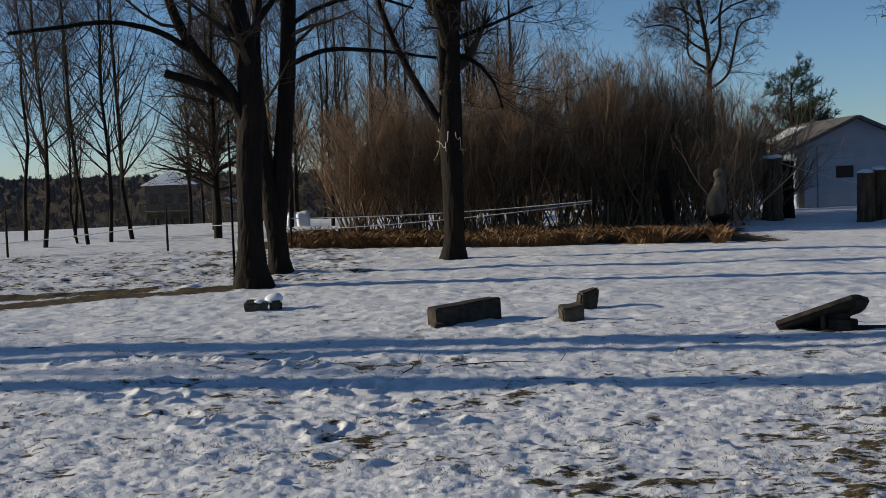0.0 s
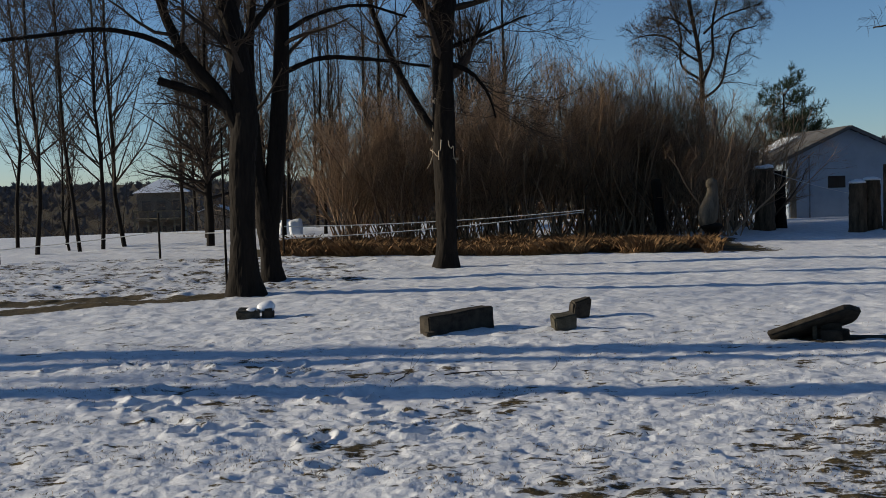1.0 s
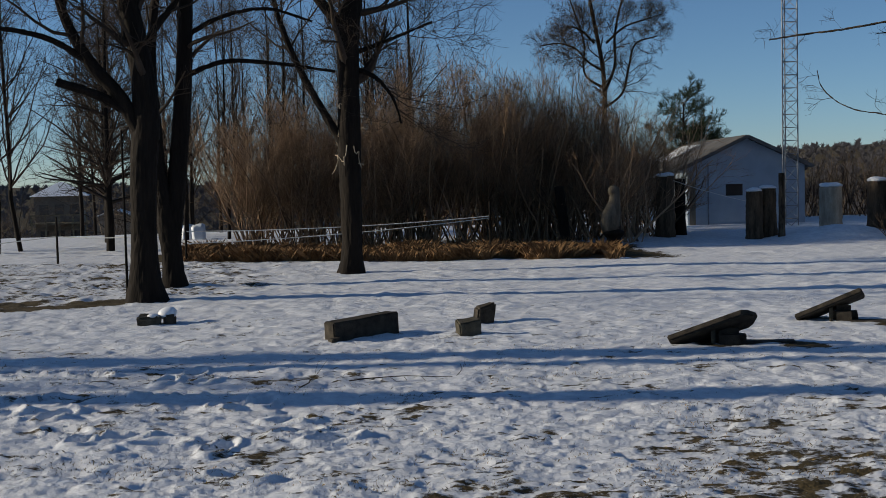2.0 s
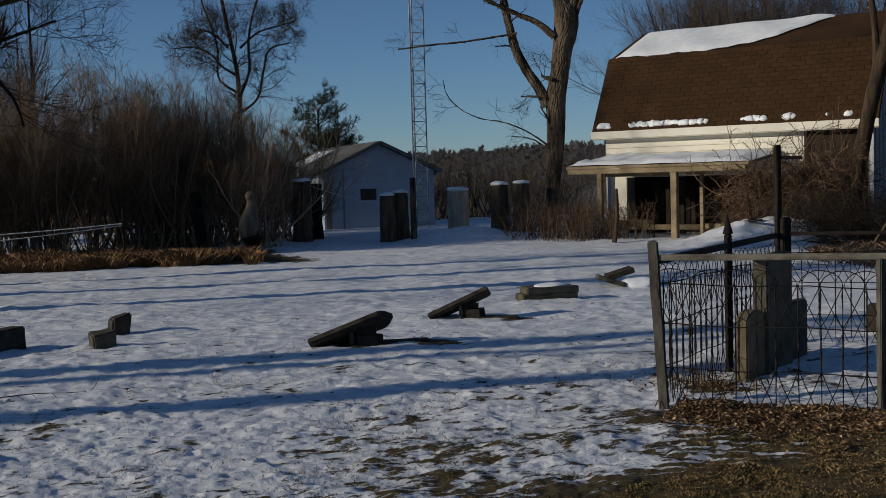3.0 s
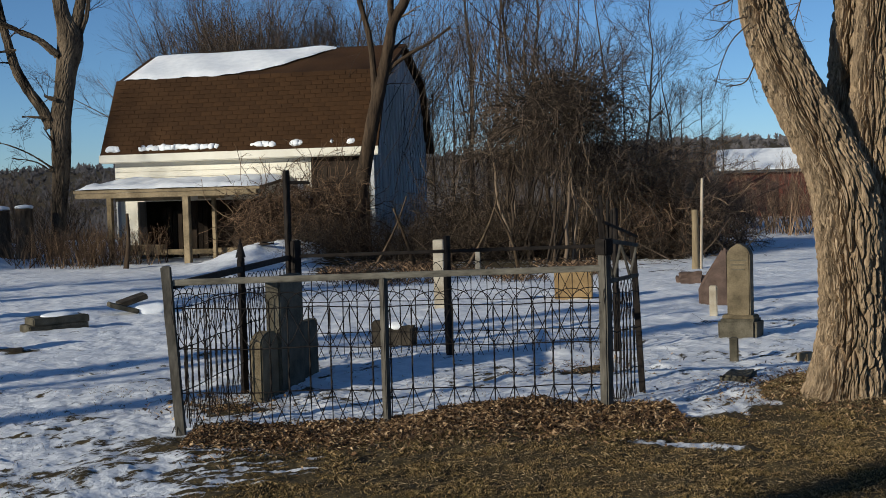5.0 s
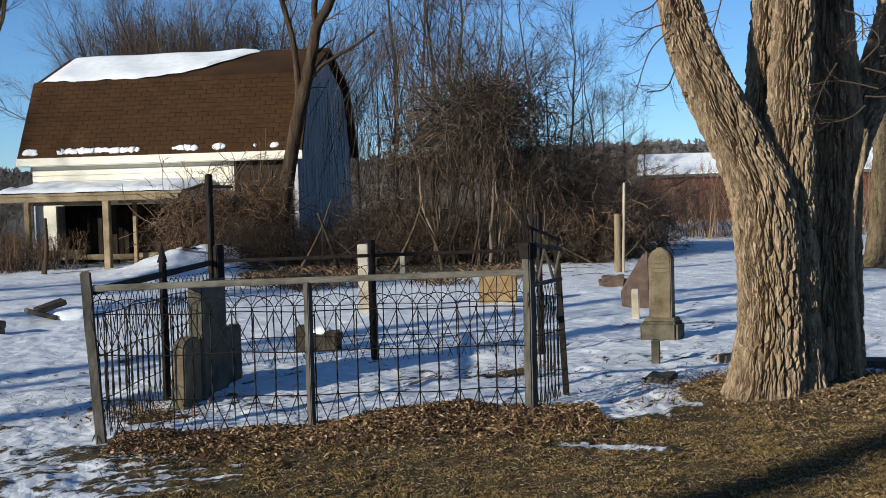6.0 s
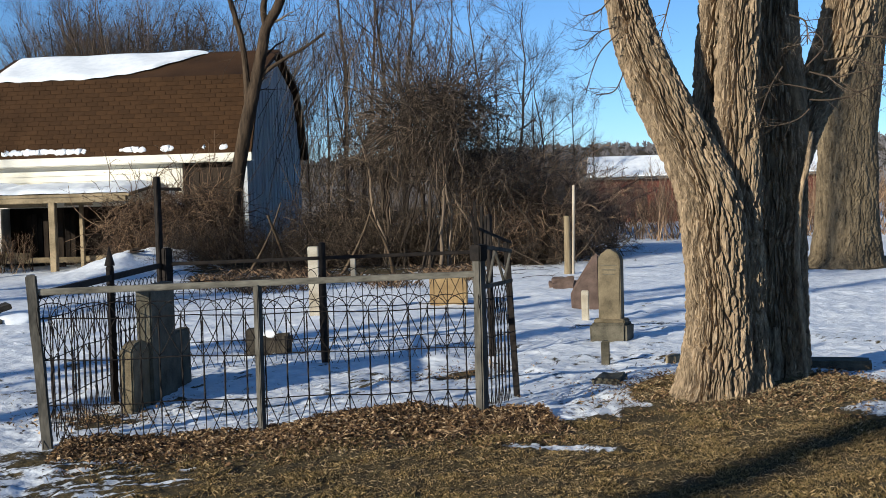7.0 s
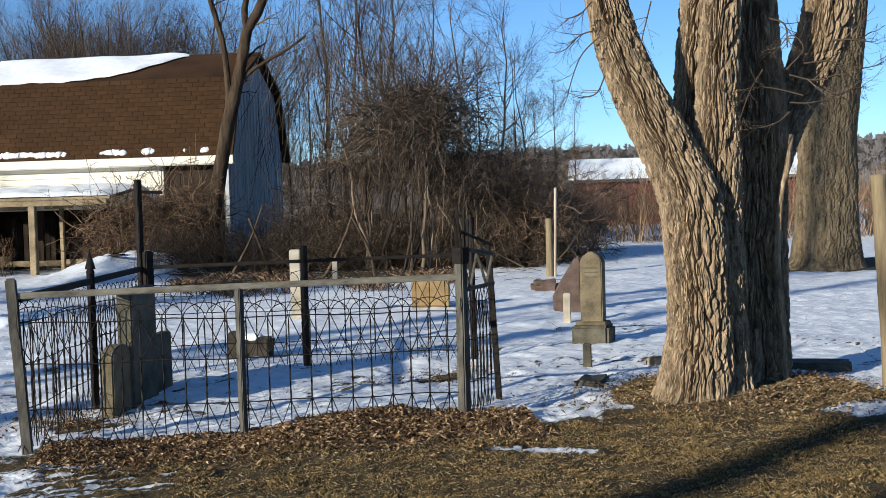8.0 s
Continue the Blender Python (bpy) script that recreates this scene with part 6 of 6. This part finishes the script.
part("block", box(-0.3, 0.3, -0.14, 0.14, -0.06, 0.09, 0.02, rough=0.012, cuts=2), STONE, g20)
g21 = stone("brick", 10.2, 5.4, "pale loose brick in dead leaves", 10)
part("block", box(-0.09, 0.09, -0.05, 0.05, -0.02, 0.06, 0.008), FRESHWOOD, g21)


# ---- iron and wire enclosure ----
def bar(name, p, q, w, h, mat, parent, label="", bevel=0.004, rough=0.0):
    """A bar from p to q, w wide and h deep."""
    p, q = Vector(p), Vector(q)
    m = Matrix.Translation(p) @ (q - p).to_track_quat("X", "Z").to_matrix().to_4x4()
    return part(name, box(0, (q - p).length, -w / 2, w / 2, -h / 2, h / 2, bevel, m=m, rough=rough, cuts=6 if rough else 0), mat, parent, label)


def wire_panel(name, p, q, parent, seed, pitch=0.147, z0=0.0, zl=0.285, zm=0.60, zc=0.89, top=1.0):
    """Woven ornamental wire between two posts: pickets, crossing hoops, arches and rails."""
    rng = np.random.default_rng(seed)
    p, q = Vector(p), Vector(q)
    L = (q - p).length
    u = (q - p) / L
    n = int(L / pitch)

    def pt(s, z, off=0.0):
        a = p + u * s
        return (a.x + u.y * off + rng.normal(0, 0.0012), a.y - u.x * off + rng.normal(0, 0.0012), z + rng.normal(0, 0.0012))

    def base(s):
        return -0.055 * s / L

    for i in range(n):
        s = pitch * (i + 0.5)
        z = base(s) + rng.normal(0, 0.006)
        s += rng.normal(0, 0.008)
        # a straight picket with a spear tip, inside a balloon of thinner wire that splays at the foot
        P = [pt(s, z + zl - 0.22 + (zc + 0.03 - zl + 0.22) * j / 9) for j in range(10)]
        child("picket", mesh_data("picket", *tubes(np.array([P]), np.array([[0.004, 0.004, 0.006, 0.006, 0.006, 0.006, 0.004, 0.004, 0.0065, 0.001]]), 5), IRON), parent)
        half = [(-0.85 * (1 - j / 3), z0 + (zl - z0) * j / 3) for j in range(3)]
        half += [(-0.03 * (-1) ** j, zl + (zm - zl) * j / 5) for j in range(6)]
        half += [(-(j / 5) ** 0.9, zm + (zc - zm) * j / 5) for j in range(1, 6)]
        half += [(-math.cos(a * math.pi / 10), zc + (top - zc) * math.sin(a * math.pi / 10)) for a in range(1, 5)]
        line = half + [(0.0, top)] + [(-a, b) for a, b in half[::-1]]
        P = [pt(s + a * pitch, z + b, 0.006 * (1 if k < len(half) else -1)) for k, (a, b) in enumerate(line)]
        child("woven_wire", mesh_data("woven_wire", *tubes(np.array([P]), np.full((1, len(P)), 0.0034), 4), IRON), parent)
    for z in (zl, zm, zc):
        P = np.array([[pt(L * j / 24, z + base(L * j / 24) + 0.006 * math.sin(j * 0.9 + seed), 0.008) for j in range(25)]])
        child("cross_wire", mesh_data("cross_wire", *tubes(P, np.full((1, 25), 0.0042), 4), IRON), parent)


enc = thing("iron_fence", (0, 0, 0), "rusty woven wire grave enclosure with grey rails and iron posts", "fence")


def up(v, z):
    return Vector((v.x, v.y, z))


FM = FL.lerp(FR, 0.48)
SPEAR = FL.lerp(BL, 0.504)
BENT = Vector((7.91, 5.64, 0))
BM_ = BL.lerp(BR, 0.48)
bar("corner_post", up(FL, -0.1) + Vector((0.02, -0.01, 0)), up(FL, 1.20) + Vector((-0.035, 0.03, 0)), 0.075, 0.075, POST_GREY, enc, "grey square post", 0.01, 0.005)
bar("corner_post", up(FR, -0.1), up(FR, 1.24), 0.075, 0.075, POST_GREY, enc, "grey square post", 0.01, 0.005)
bar("middle_post", up(FM, 0.0), up(FM, 1.07), 0.05, 0.05, POST_GREY, enc, "grey square post", 0.006, 0.004)
bar("front_rail", up(FL, 1.08), up(FR, 1.085), 0.035, 0.045, RAIL, enc, "pale grey flat rail")
bar("side_rail", up(FL, 1.06), up(BL, 1.05), 0.04, 0.05, IRON, enc, "dark iron rail")
bar("back_rail", up(BL, 1.06), up(BR, 1.07), 0.03, 0.035, IRON, enc, "dark iron rail")
bar("spear_post", up(SPEAR, -0.1), up(SPEAR, 1.12), 0.05, 0.05, IRON, enc)
bm = bmesh.new()
bmesh.ops.create_cone(bm, segments=8, radius1=0.045, radius2=0.0, depth=0.17, matrix=Matrix.Translation(up(SPEAR, 1.24)))
bmesh.ops.create_uvsphere(bm, u_segments=8, v_segments=6, radius=0.035, matrix=Matrix.Translation(up(SPEAR, 1.13)))
part("spear_finial", bm, IRON, enc, smooth=True)
bar("tall_post", up(BL, -0.1), up(BL, 1.92), 0.055, 0.055, IRON, enc, "tall dark iron post", 0.006)
bar("post_sleeve", up(BL, 0.0) + Vector((0.05, -0.03, 0)), up(BL, 1.22) + Vector((0.05, -0.03, 0)), 0.10, 0.10, IRON, enc, "", 0.01)
bar("post_arm", up(BL, 1.80), up(BL, 1.79) + Vector((0.20, -0.12, 0)), 0.03, 0.03, IRON, enc)
bar("back_post", up(BM_, -0.1), up(BM_, 1.22), 0.055, 0.055, IRON, enc, "dark iron post", 0.006)
bar("back_corner_post", up(BR, -0.1), up(BR, 1.45), 0.05, 0.05, IRON, enc, "dark iron post", 0.006)
bar("bent_post", up(BENT, -0.1) + Vector((0.02, -0.02, 0)), up(BENT, 1.27) + Vector((-0.02, 0.03, 0)), 0.05, 0.05, IRON, enc, "dark iron gate post", 0.006)
wire_panel("front_panel", FL, FR, enc, 1)
wire_panel("side_panel", FL, BL, enc, 2, top=1.03)
wire_panel("back_panel", BL, BR, enc, 3)
wire_panel("gate_panel", FR, BENT, enc, 4, pitch=0.11)
# ornamental lattice at the head of the gate
for i in range(4):
    a, b = FR.lerp(BENT, i / 4.0), FR.lerp(BENT, (i + 1) / 4.0)
    lo, hi = 0.98 - 0.005 * i, 1.27 - 0.02 * i
    bar("gate_lattice", up(a, lo if i % 2 else hi), up(b, hi if i % 2 else lo), 0.022, 0.012, POST_GREY, enc)
    bar("gate_upright", up(a.lerp(b, 0.5), hi), up(a.lerp(b, 0.5), hi + 0.13 - 0.02 * i), 0.016, 0.016, IRON, enc)
bar("gate_rail", up(FR, 0.98), up(BENT, 0.96), 0.025, 0.03, POST_GREY, enc, "pale grey gate rail")
bar("gate_rail", up(FR, 1.29), up(BENT, 1.20), 0.025, 0.03, POST_GREY, enc, "pale grey gate rail")
bar("gate_rail", up(FR, 1.42), up(BENT, 1.27), 0.02, 0.02, IRON, enc)
bar("post_bracket", up(FR, 1.18), up(FR, 1.30), 0.10, 0.10, IRON, enc, "dark iron bracket", 0.01)
for dx, dy, z, lx in ((0.05, 0.03, 1.62, -0.02), (0.12, 0.06, 1.58, 0.04), (0.20, 0.09, 1.50, 0.05), (-0.01, 0.0, 1.52, -0.03)):
    bar("gate_spike", up(FR, 1.2) + Vector((dx, dy, 0)), up(FR, z) + Vector((dx + lx, dy + 0.02, 0)), 0.022, 0.022, IRON, enc)


# ---- white tape fence across the field ----
def tape_fence():
    ob = thing("tape_fence", (3.4, 27.05, 0), "thin white electric fence tape on slim posts", "fence")
    posts = [(3.42, 27.05), (-3.49, 27.5), (-3.48, 20.6), (-6.6, 28.6), (-10.3, 28.2)]
    for i, (x, y) in enumerate(posts):
        log = bmesh.new()
        bmesh.ops.create_cone(log, segments=6, radius1=0.03, radius2=0.025, depth=1.45 if i == 0 else 1.2, matrix=Matrix.Translation((x - 3.4, y - 27.05, zg(x, y) + 0.5)))
        part("post", log, BARK_SHADE_DARK, ob)
    runs = (((3.42, 27.05, 0.88), (-3.49, 27.5, 0.70)), ((3.42, 27.05, 0.84), (-3.49, 27.5, 0.42)), ((-3.49, 27.5, 0.70), (-6.6, 28.6, 0.62)), ((-6.6, 28.6, 0.62), (-14.0, 28.2, 0.18)))
    for a, b in runs:
        a, b = np.array(a), np.array(b)
        t = np.linspace(0, 1, 14)[:, None]
        P = a + (b - a) * t - np.array([0, 0, 0.08]) * (t * (1 - t)) * 4 - np.array([3.4, 27.05, 0])
        child("tape", mesh_data("tape", *tubes(P[None], np.full((1, 14), 0.011), 4), ROPE), ob)


tape_fence()
# vine stems and a root that cling to the old tree
for k, line in enumerate(VINE_STEMS):
    x0, y0, z0 = line[-1][:3]
    vine = thing("climber", (x0, y0, z0), ("thick pale vine climbing the old tree's bark", "pale root creeping up the old tree's foot", "short broken stub of vine on the old tree")[k], "vine")
    v, f = bark_tube(line, 50, 16, 0.005, 77 + k)
    child("stem", mesh_data("stem", v - np.array([x0, y0, z0]), f, BARK_OLD), vine)
log_post("thin_stake", -3.33, 18.95, 0.022, 2.6, BARK_SHADE_DARK, "thin dark pole beside a tree", False, seed=15, category="post", top=0.7)
for x, y, s in ((-4.96, 39.5, 1.0), (-4.55, 39.3, 1.0)):
    t_ob = stone("tarp_heap", x, y, "pale tarpaulin draped over a heap", 0, "tarpaulin", "draped heaps")
    bm = bmesh.new()
    bm = box(-0.22, 0.22, -0.05, 0.05, -0.1, 0.50, 0.04, m=Matrix.Rotation(radians(9 if x < -4.7 else -6), 4, "Y") @ Matrix.Rotation(radians(-14), 4, "X"), rough=0.03, cuts=4)
    part("sheet", bm, TARP, t_ob, smooth=True)


# ---- dry grass, leaves, fallen twigs ----
def blades(name, x, y, h, w, mat, label, seed, lean=0.4):
    rng = np.random.default_rng(seed)
    n = len(x)
    z = ground_height(x, y)
    a = rng.uniform(0, 2 * np.pi, n)
    dx, dy = np.cos(a) * w / 2, np.sin(a) * w / 2
    bx, by = rng.normal(0, lean, n) * h, rng.normal(0, lean, n) * h
    V = np.stack([np.stack([x - dx, y - dy, z - 0.01], 1), np.stack([x + dx, y + dy, z - 0.01], 1),
                  np.stack([x + dx * 0.6 + bx * 0.45, y + dy * 0.6 + by * 0.45, z + h * 0.65], 1), np.stack([x + bx, y + by, z + h], 1)], 1).reshape(-1, 3)
    F = np.arange(n * 4).reshape(n, 4)
    return tagged(new(name, mesh_data(name, V, F, mat, smooth=False)), label, "grass", kind="stuff")


r1 = np.random.default_rng(77)
gx = r1.uniform(-3.6, 6.0, 90000)
gy = 26.3 - 0.32 * gx + np.abs(r1.normal(0, 1.5, 90000))
clump = fbm(gx, gy, 1.1, 3, 61)
keep = clump > r1.uniform(0.36, 0.60, 90000)
gx, gy, clump = gx[keep], gy[keep], clump[keep]
blades("dry_grass", gx, gy, r1.uniform(0.05, 0.26, len(gx)) + np.maximum(0, clump - 0.5) * 0.45, 0.009, STRAW, "band of tan dead grass before the thicket", 1, 0.55)


sa, sr = np.radians(r1.uniform(39.5, 53.0, 16000)), r1.uniform(21.0, 26.5, 16000)
sx, sy = np.sin(sa) * sr, np.cos(sa) * sr
keep = fbm(sx, sy, 1.6, 3, 64, 0.6) > r1.uniform(0.48, 0.68, 16000)
sx, sy = sx[keep], sy[keep]
blades("dead_stalks", sx, sy, r1.uniform(0.03, 0.15, len(sx)), 0.009, TWIG_BROWN, "broken brown stalks and sticks along the brambles", 9, 0.8)


def scatter_bare(n, x0, x1, y0, y1, level, seed):
    rng = np.random.default_rng(seed)
    x, y = rng.uniform(x0, x1, n), rng.uniform(y0, y1, n)
    k = bareness(x, y) + 0.25 * (fbm(x, y, 1.4, 3, 5) - 0.5) > level
    return x[k], y[k]


gx, gy = scatter_bare(1100000, 2.2, 11.5, 1.2, 8.5, 0.42, 6)
k = fbm(gx, gy, 3.2, 3, 73, 0.6) > r1.uniform(0.22, 0.46, len(gx))
gx, gy = gx[k], gy[k]
blades("turf_grass", gx, gy, r1.uniform(0.005, 0.017, len(gx)) * np.maximum(0.3, 3.2 * fbm(gx, gy, 6.0, 3, 71) - 0.8), 0.0017, WINTER_TURF, "short frozen winter grass", 2, 0.9)
gx, gy = scatter_bare(60000, 4.5, 11.0, 2.2, 8.0, 0.50, 16)
blades("straw_litter", gx, gy, r1.uniform(0.004, 0.012, len(gx)), 0.0022, STRAW_BITS, "pale straw and stalks lying on the turf", 3, 2.8)


hx, hy = r1.uniform(-5.0, 7.5, 150000), r1.uniform(4.0, 14.0, 150000)
dense = fbm(hx * 0.7, hy * 1.6, 2.2, 4, 83, 0.65)
k = (dense > r1.uniform(0.50, 0.78, 150000)) & (np.hypot(hx, hy) < 6 + 8 * r1.uniform(0, 1, 150000))
blades("grass_tips", hx[k], hy[k], r1.uniform(0.006, 0.018, int(k.sum())), 0.0026, WINTER_TURF, "dead grass tips poking through thin snow", 8, 0.8)
ta, td = r1.uniform(0, 2 * np.pi, 16000), np.abs(r1.normal(0.2, 0.42, 16000)) + 0.36
blades("root_grass", 9.0 + np.cos(ta) * td, 4.05 + np.sin(ta) * td, r1.uniform(0.010, 0.05, 16000) * np.exp(-td * 0.9), 0.0026, STRAW_BITS, "dead grass and straw heaped round the old tree's roots", 4, 1.3)


def fallen_leaves():
    rng = np.random.default_rng(12)
    u = (FR - FL).normalized()
    n = Vector((u.y, -u.x, 0))
    s, q = rng.uniform(0.1, 3.6, 26000), np.abs(rng.normal(0.0, 0.40, 26000)) - 0.1
    x, y = FL.x + u.x * s - abs(n.x) * q, FL.y + u.y * s - abs(n.y) * q
    x, y = np.r_[x, rng.normal(5.5, 0.26, 700), rng.normal(8.6, 0.4, 350)], np.r_[y, rng.normal(8.0, 0.3, 700), rng.normal(6.7, 0.25, 350)]
    a, d = rng.uniform(0, 2 * np.pi, 3600), np.abs(rng.normal(0.3, 0.5, 3600))
    x, y = np.r_[x, 9.0 + np.cos(a) * (d + 0.4)], np.r_[y, 4.0 + np.sin(a) * (d + 0.4)]
    m = len(x)
    z = ground_height(x, y) + rng.uniform(0.005, 0.045, m)
    a, L, W = rng.uniform(0, 2 * np.pi, m), rng.uniform(0.008, 0.026, m), rng.uniform(0.003, 0.011, m)
    t = rng.normal(0, 0.45, (m, 2))
    ux, uy = np.cos(a), np.sin(a)
    c = np.stack([x, y, z], 1)
    U = np.stack([ux, uy, t[:, 0]], 1) * L[:, None]
    S = np.stack([-uy, ux, t[:, 1]], 1) * W[:, None]
    k = np.array([0, 0, 1.0]) * (W * 0.7)[:, None]
    V = np.stack([c - U, c - S + k, c + U, c + S + k], 1).reshape(-1, 3)
    return tagged(new("fallen_leaves", mesh_data("fallen_leaves", V, np.arange(m * 4).reshape(m, 4), LEAVES, False)), "brown curled leaves drifted along the fence", "leaves", kind="stuff")


fallen_leaves()


def fallen_branch(x, y, length, rz, seed):
    rng = np.random.default_rng(seed)
    ob = thing("fallen_branch", (x, y, zg(x, y)), "thin fallen branch on the snow", "branch", rz=rz)
    P = np.array([[[length * t, 0.06 * math.sin(t * 5 + seed) + 0.02 * math.sin(t * 13 + seed), 0.006 + 0.03 * math.sin(t * 3.1)] for t in np.linspace(0, 1, 9)]])
    R = np.linspace(0.006, 0.002, 9)[None]
    A, B = grow(P, R, rng, count=5, length=0.3, angle=(25, 50), up=0.05, rmin=0.003)
    child("branch", mesh_data("branch", *join([tubes(P, R, 4), tubes(A, B, 3)]), TWIG), ob)


fallen_branch(0.05, 10.1, 0.95, 5, 1)
for k, (x, y, L, rz) in enumerate(((12.4, 7.6, 0.35, 150), (10.9, 3.4, 0.3, 60), (7.2, 4.3, 0.3, 20), (16.9, 21.6, 0.9, 20), (18.0, 22.3, 1.1, 70), (17.6, 21.9, 0.8, 140))):
    fallen_branch(x, y, L, rz, 20 + k)
fallen_branch(-0.3, 9.95, 0.35, 100, 2)

rb = random.Random(31)
for k in range(44):
    az, r = radians(rb.uniform(38.5, 57)), rb.uniform(21.5, 26.5)
    fallen_branch(math.sin(az) * r, math.cos(az) * r, rb.uniform(0.6, 1.7), rb.uniform(0, 360), 50 + k)
for k in range(6):
    az, r = radians(42 + 2.4 * k + rb.uniform(-0.8, 0.8)), rb.uniform(24.5, 26.5)
    log_post("dead_stem", math.sin(az) * r, math.cos(az) * r, rb.uniform(0.025, 0.05), rb.uniform(0.9, 1.6), BARK_PALE, "bare dead stem leaning among the brambles", False,
             lean=((-1) ** k * rb.uniform(0.6, 1.4), rb.uniform(-0.3, 0.3)), bend=rb.uniform(-0.2, 0.2), group="dead stems", seed=40 + k, category="stem", top=0.45)

# trees of the same field, out of sight to the west, whose shadows cross the snow
shade = [slender(300 + i, 16, 0.34, count=12, length=3.2, low=0.5) for i in range(2)]
for i, (x, y, s) in enumerate(((-14.0, 11.17, 0.95), (-15.5, 13.56, 1.1), (-13.2, 12.53, 0.6), (-12.0, 4.2, 0.7), (-22.0, 6.6, 1.1))):
    plant(shade[i % 2], "bare_tree", x, y, "tall bare tree at the west of the field", group="trees west of the field", rz=i * 90, size=s)

# invented low trees, never in view, added only for their broken shade
low_shade = slender(310, 6.0, 0.10, count=40, length=2.2, low=0.15)
for i, (x, y, s) in enumerate(((-20.5, 14.0, 0.9), (-18.0, 12.2, 0.8))):
    plant(low_shade, "bare_tree", x, y, "unseen young tree added in the west to shade the snow", group="trees west of the field", rz=i * 90, size=s)

# ---- shingles of the barn's lower slope, in staggered courses ----
EA, BK = (-0.32, 2.81), (0.75, 4.83)
ROOF_M = Matrix.Translation((0, EA[0], EA[1])) @ Matrix.Rotation(math.atan2(BK[1] - EA[1], BK[0] - EA[0]), 4, "X")
roof_part = [o for o in barn.children if o.name.startswith("lower_roof")][0]
tab_bm = box(-0.1455, 0.1455, 0.0, 0.15, 0.0, 0.012, 0.002)
tab_mesh = bpy.data.meshes.new("shingle")
tab_bm.to_mesh(tab_mesh)
tab_bm.free()
tab_mesh.materials.append(SHINGLE)
rng_tab = random.Random(8)
rest = bmesh.new()
made = 0
for row in range(17):
    for col in range(28):
        x = -0.10 + 0.30 * col + (0.15 if row % 2 else 0.0)
        if x > 7.3:
            continue
        m = ROOF_M @ Matrix.Translation((x, 0.012 + row * 0.137, 0.003 + rng_tab.uniform(0, 0.004))) @ Matrix.Rotation(radians(-4.5 + rng_tab.uniform(-0.8, 0.8)), 4, "X") @ Matrix.Rotation(radians(rng_tab.uniform(-0.6, 0.6)), 4, "Z")
        if col >= 6 and made < 300:
            kid = child("shingle", tab_mesh, roof_part)
            kid.matrix_local = m
            made += 1
        else:
            t = bmesh.new()
            t.from_mesh(tab_mesh)
            t.transform(m)
            tmp = bpy.data.meshes.new("tmp")
            t.to_mesh(tmp)
            t.free()
            rest.from_mesh(tmp)
            bpy.data.meshes.remove(tmp)
part("shingle_field", rest, SHINGLE, roof_part)["kind"] = "stuff"
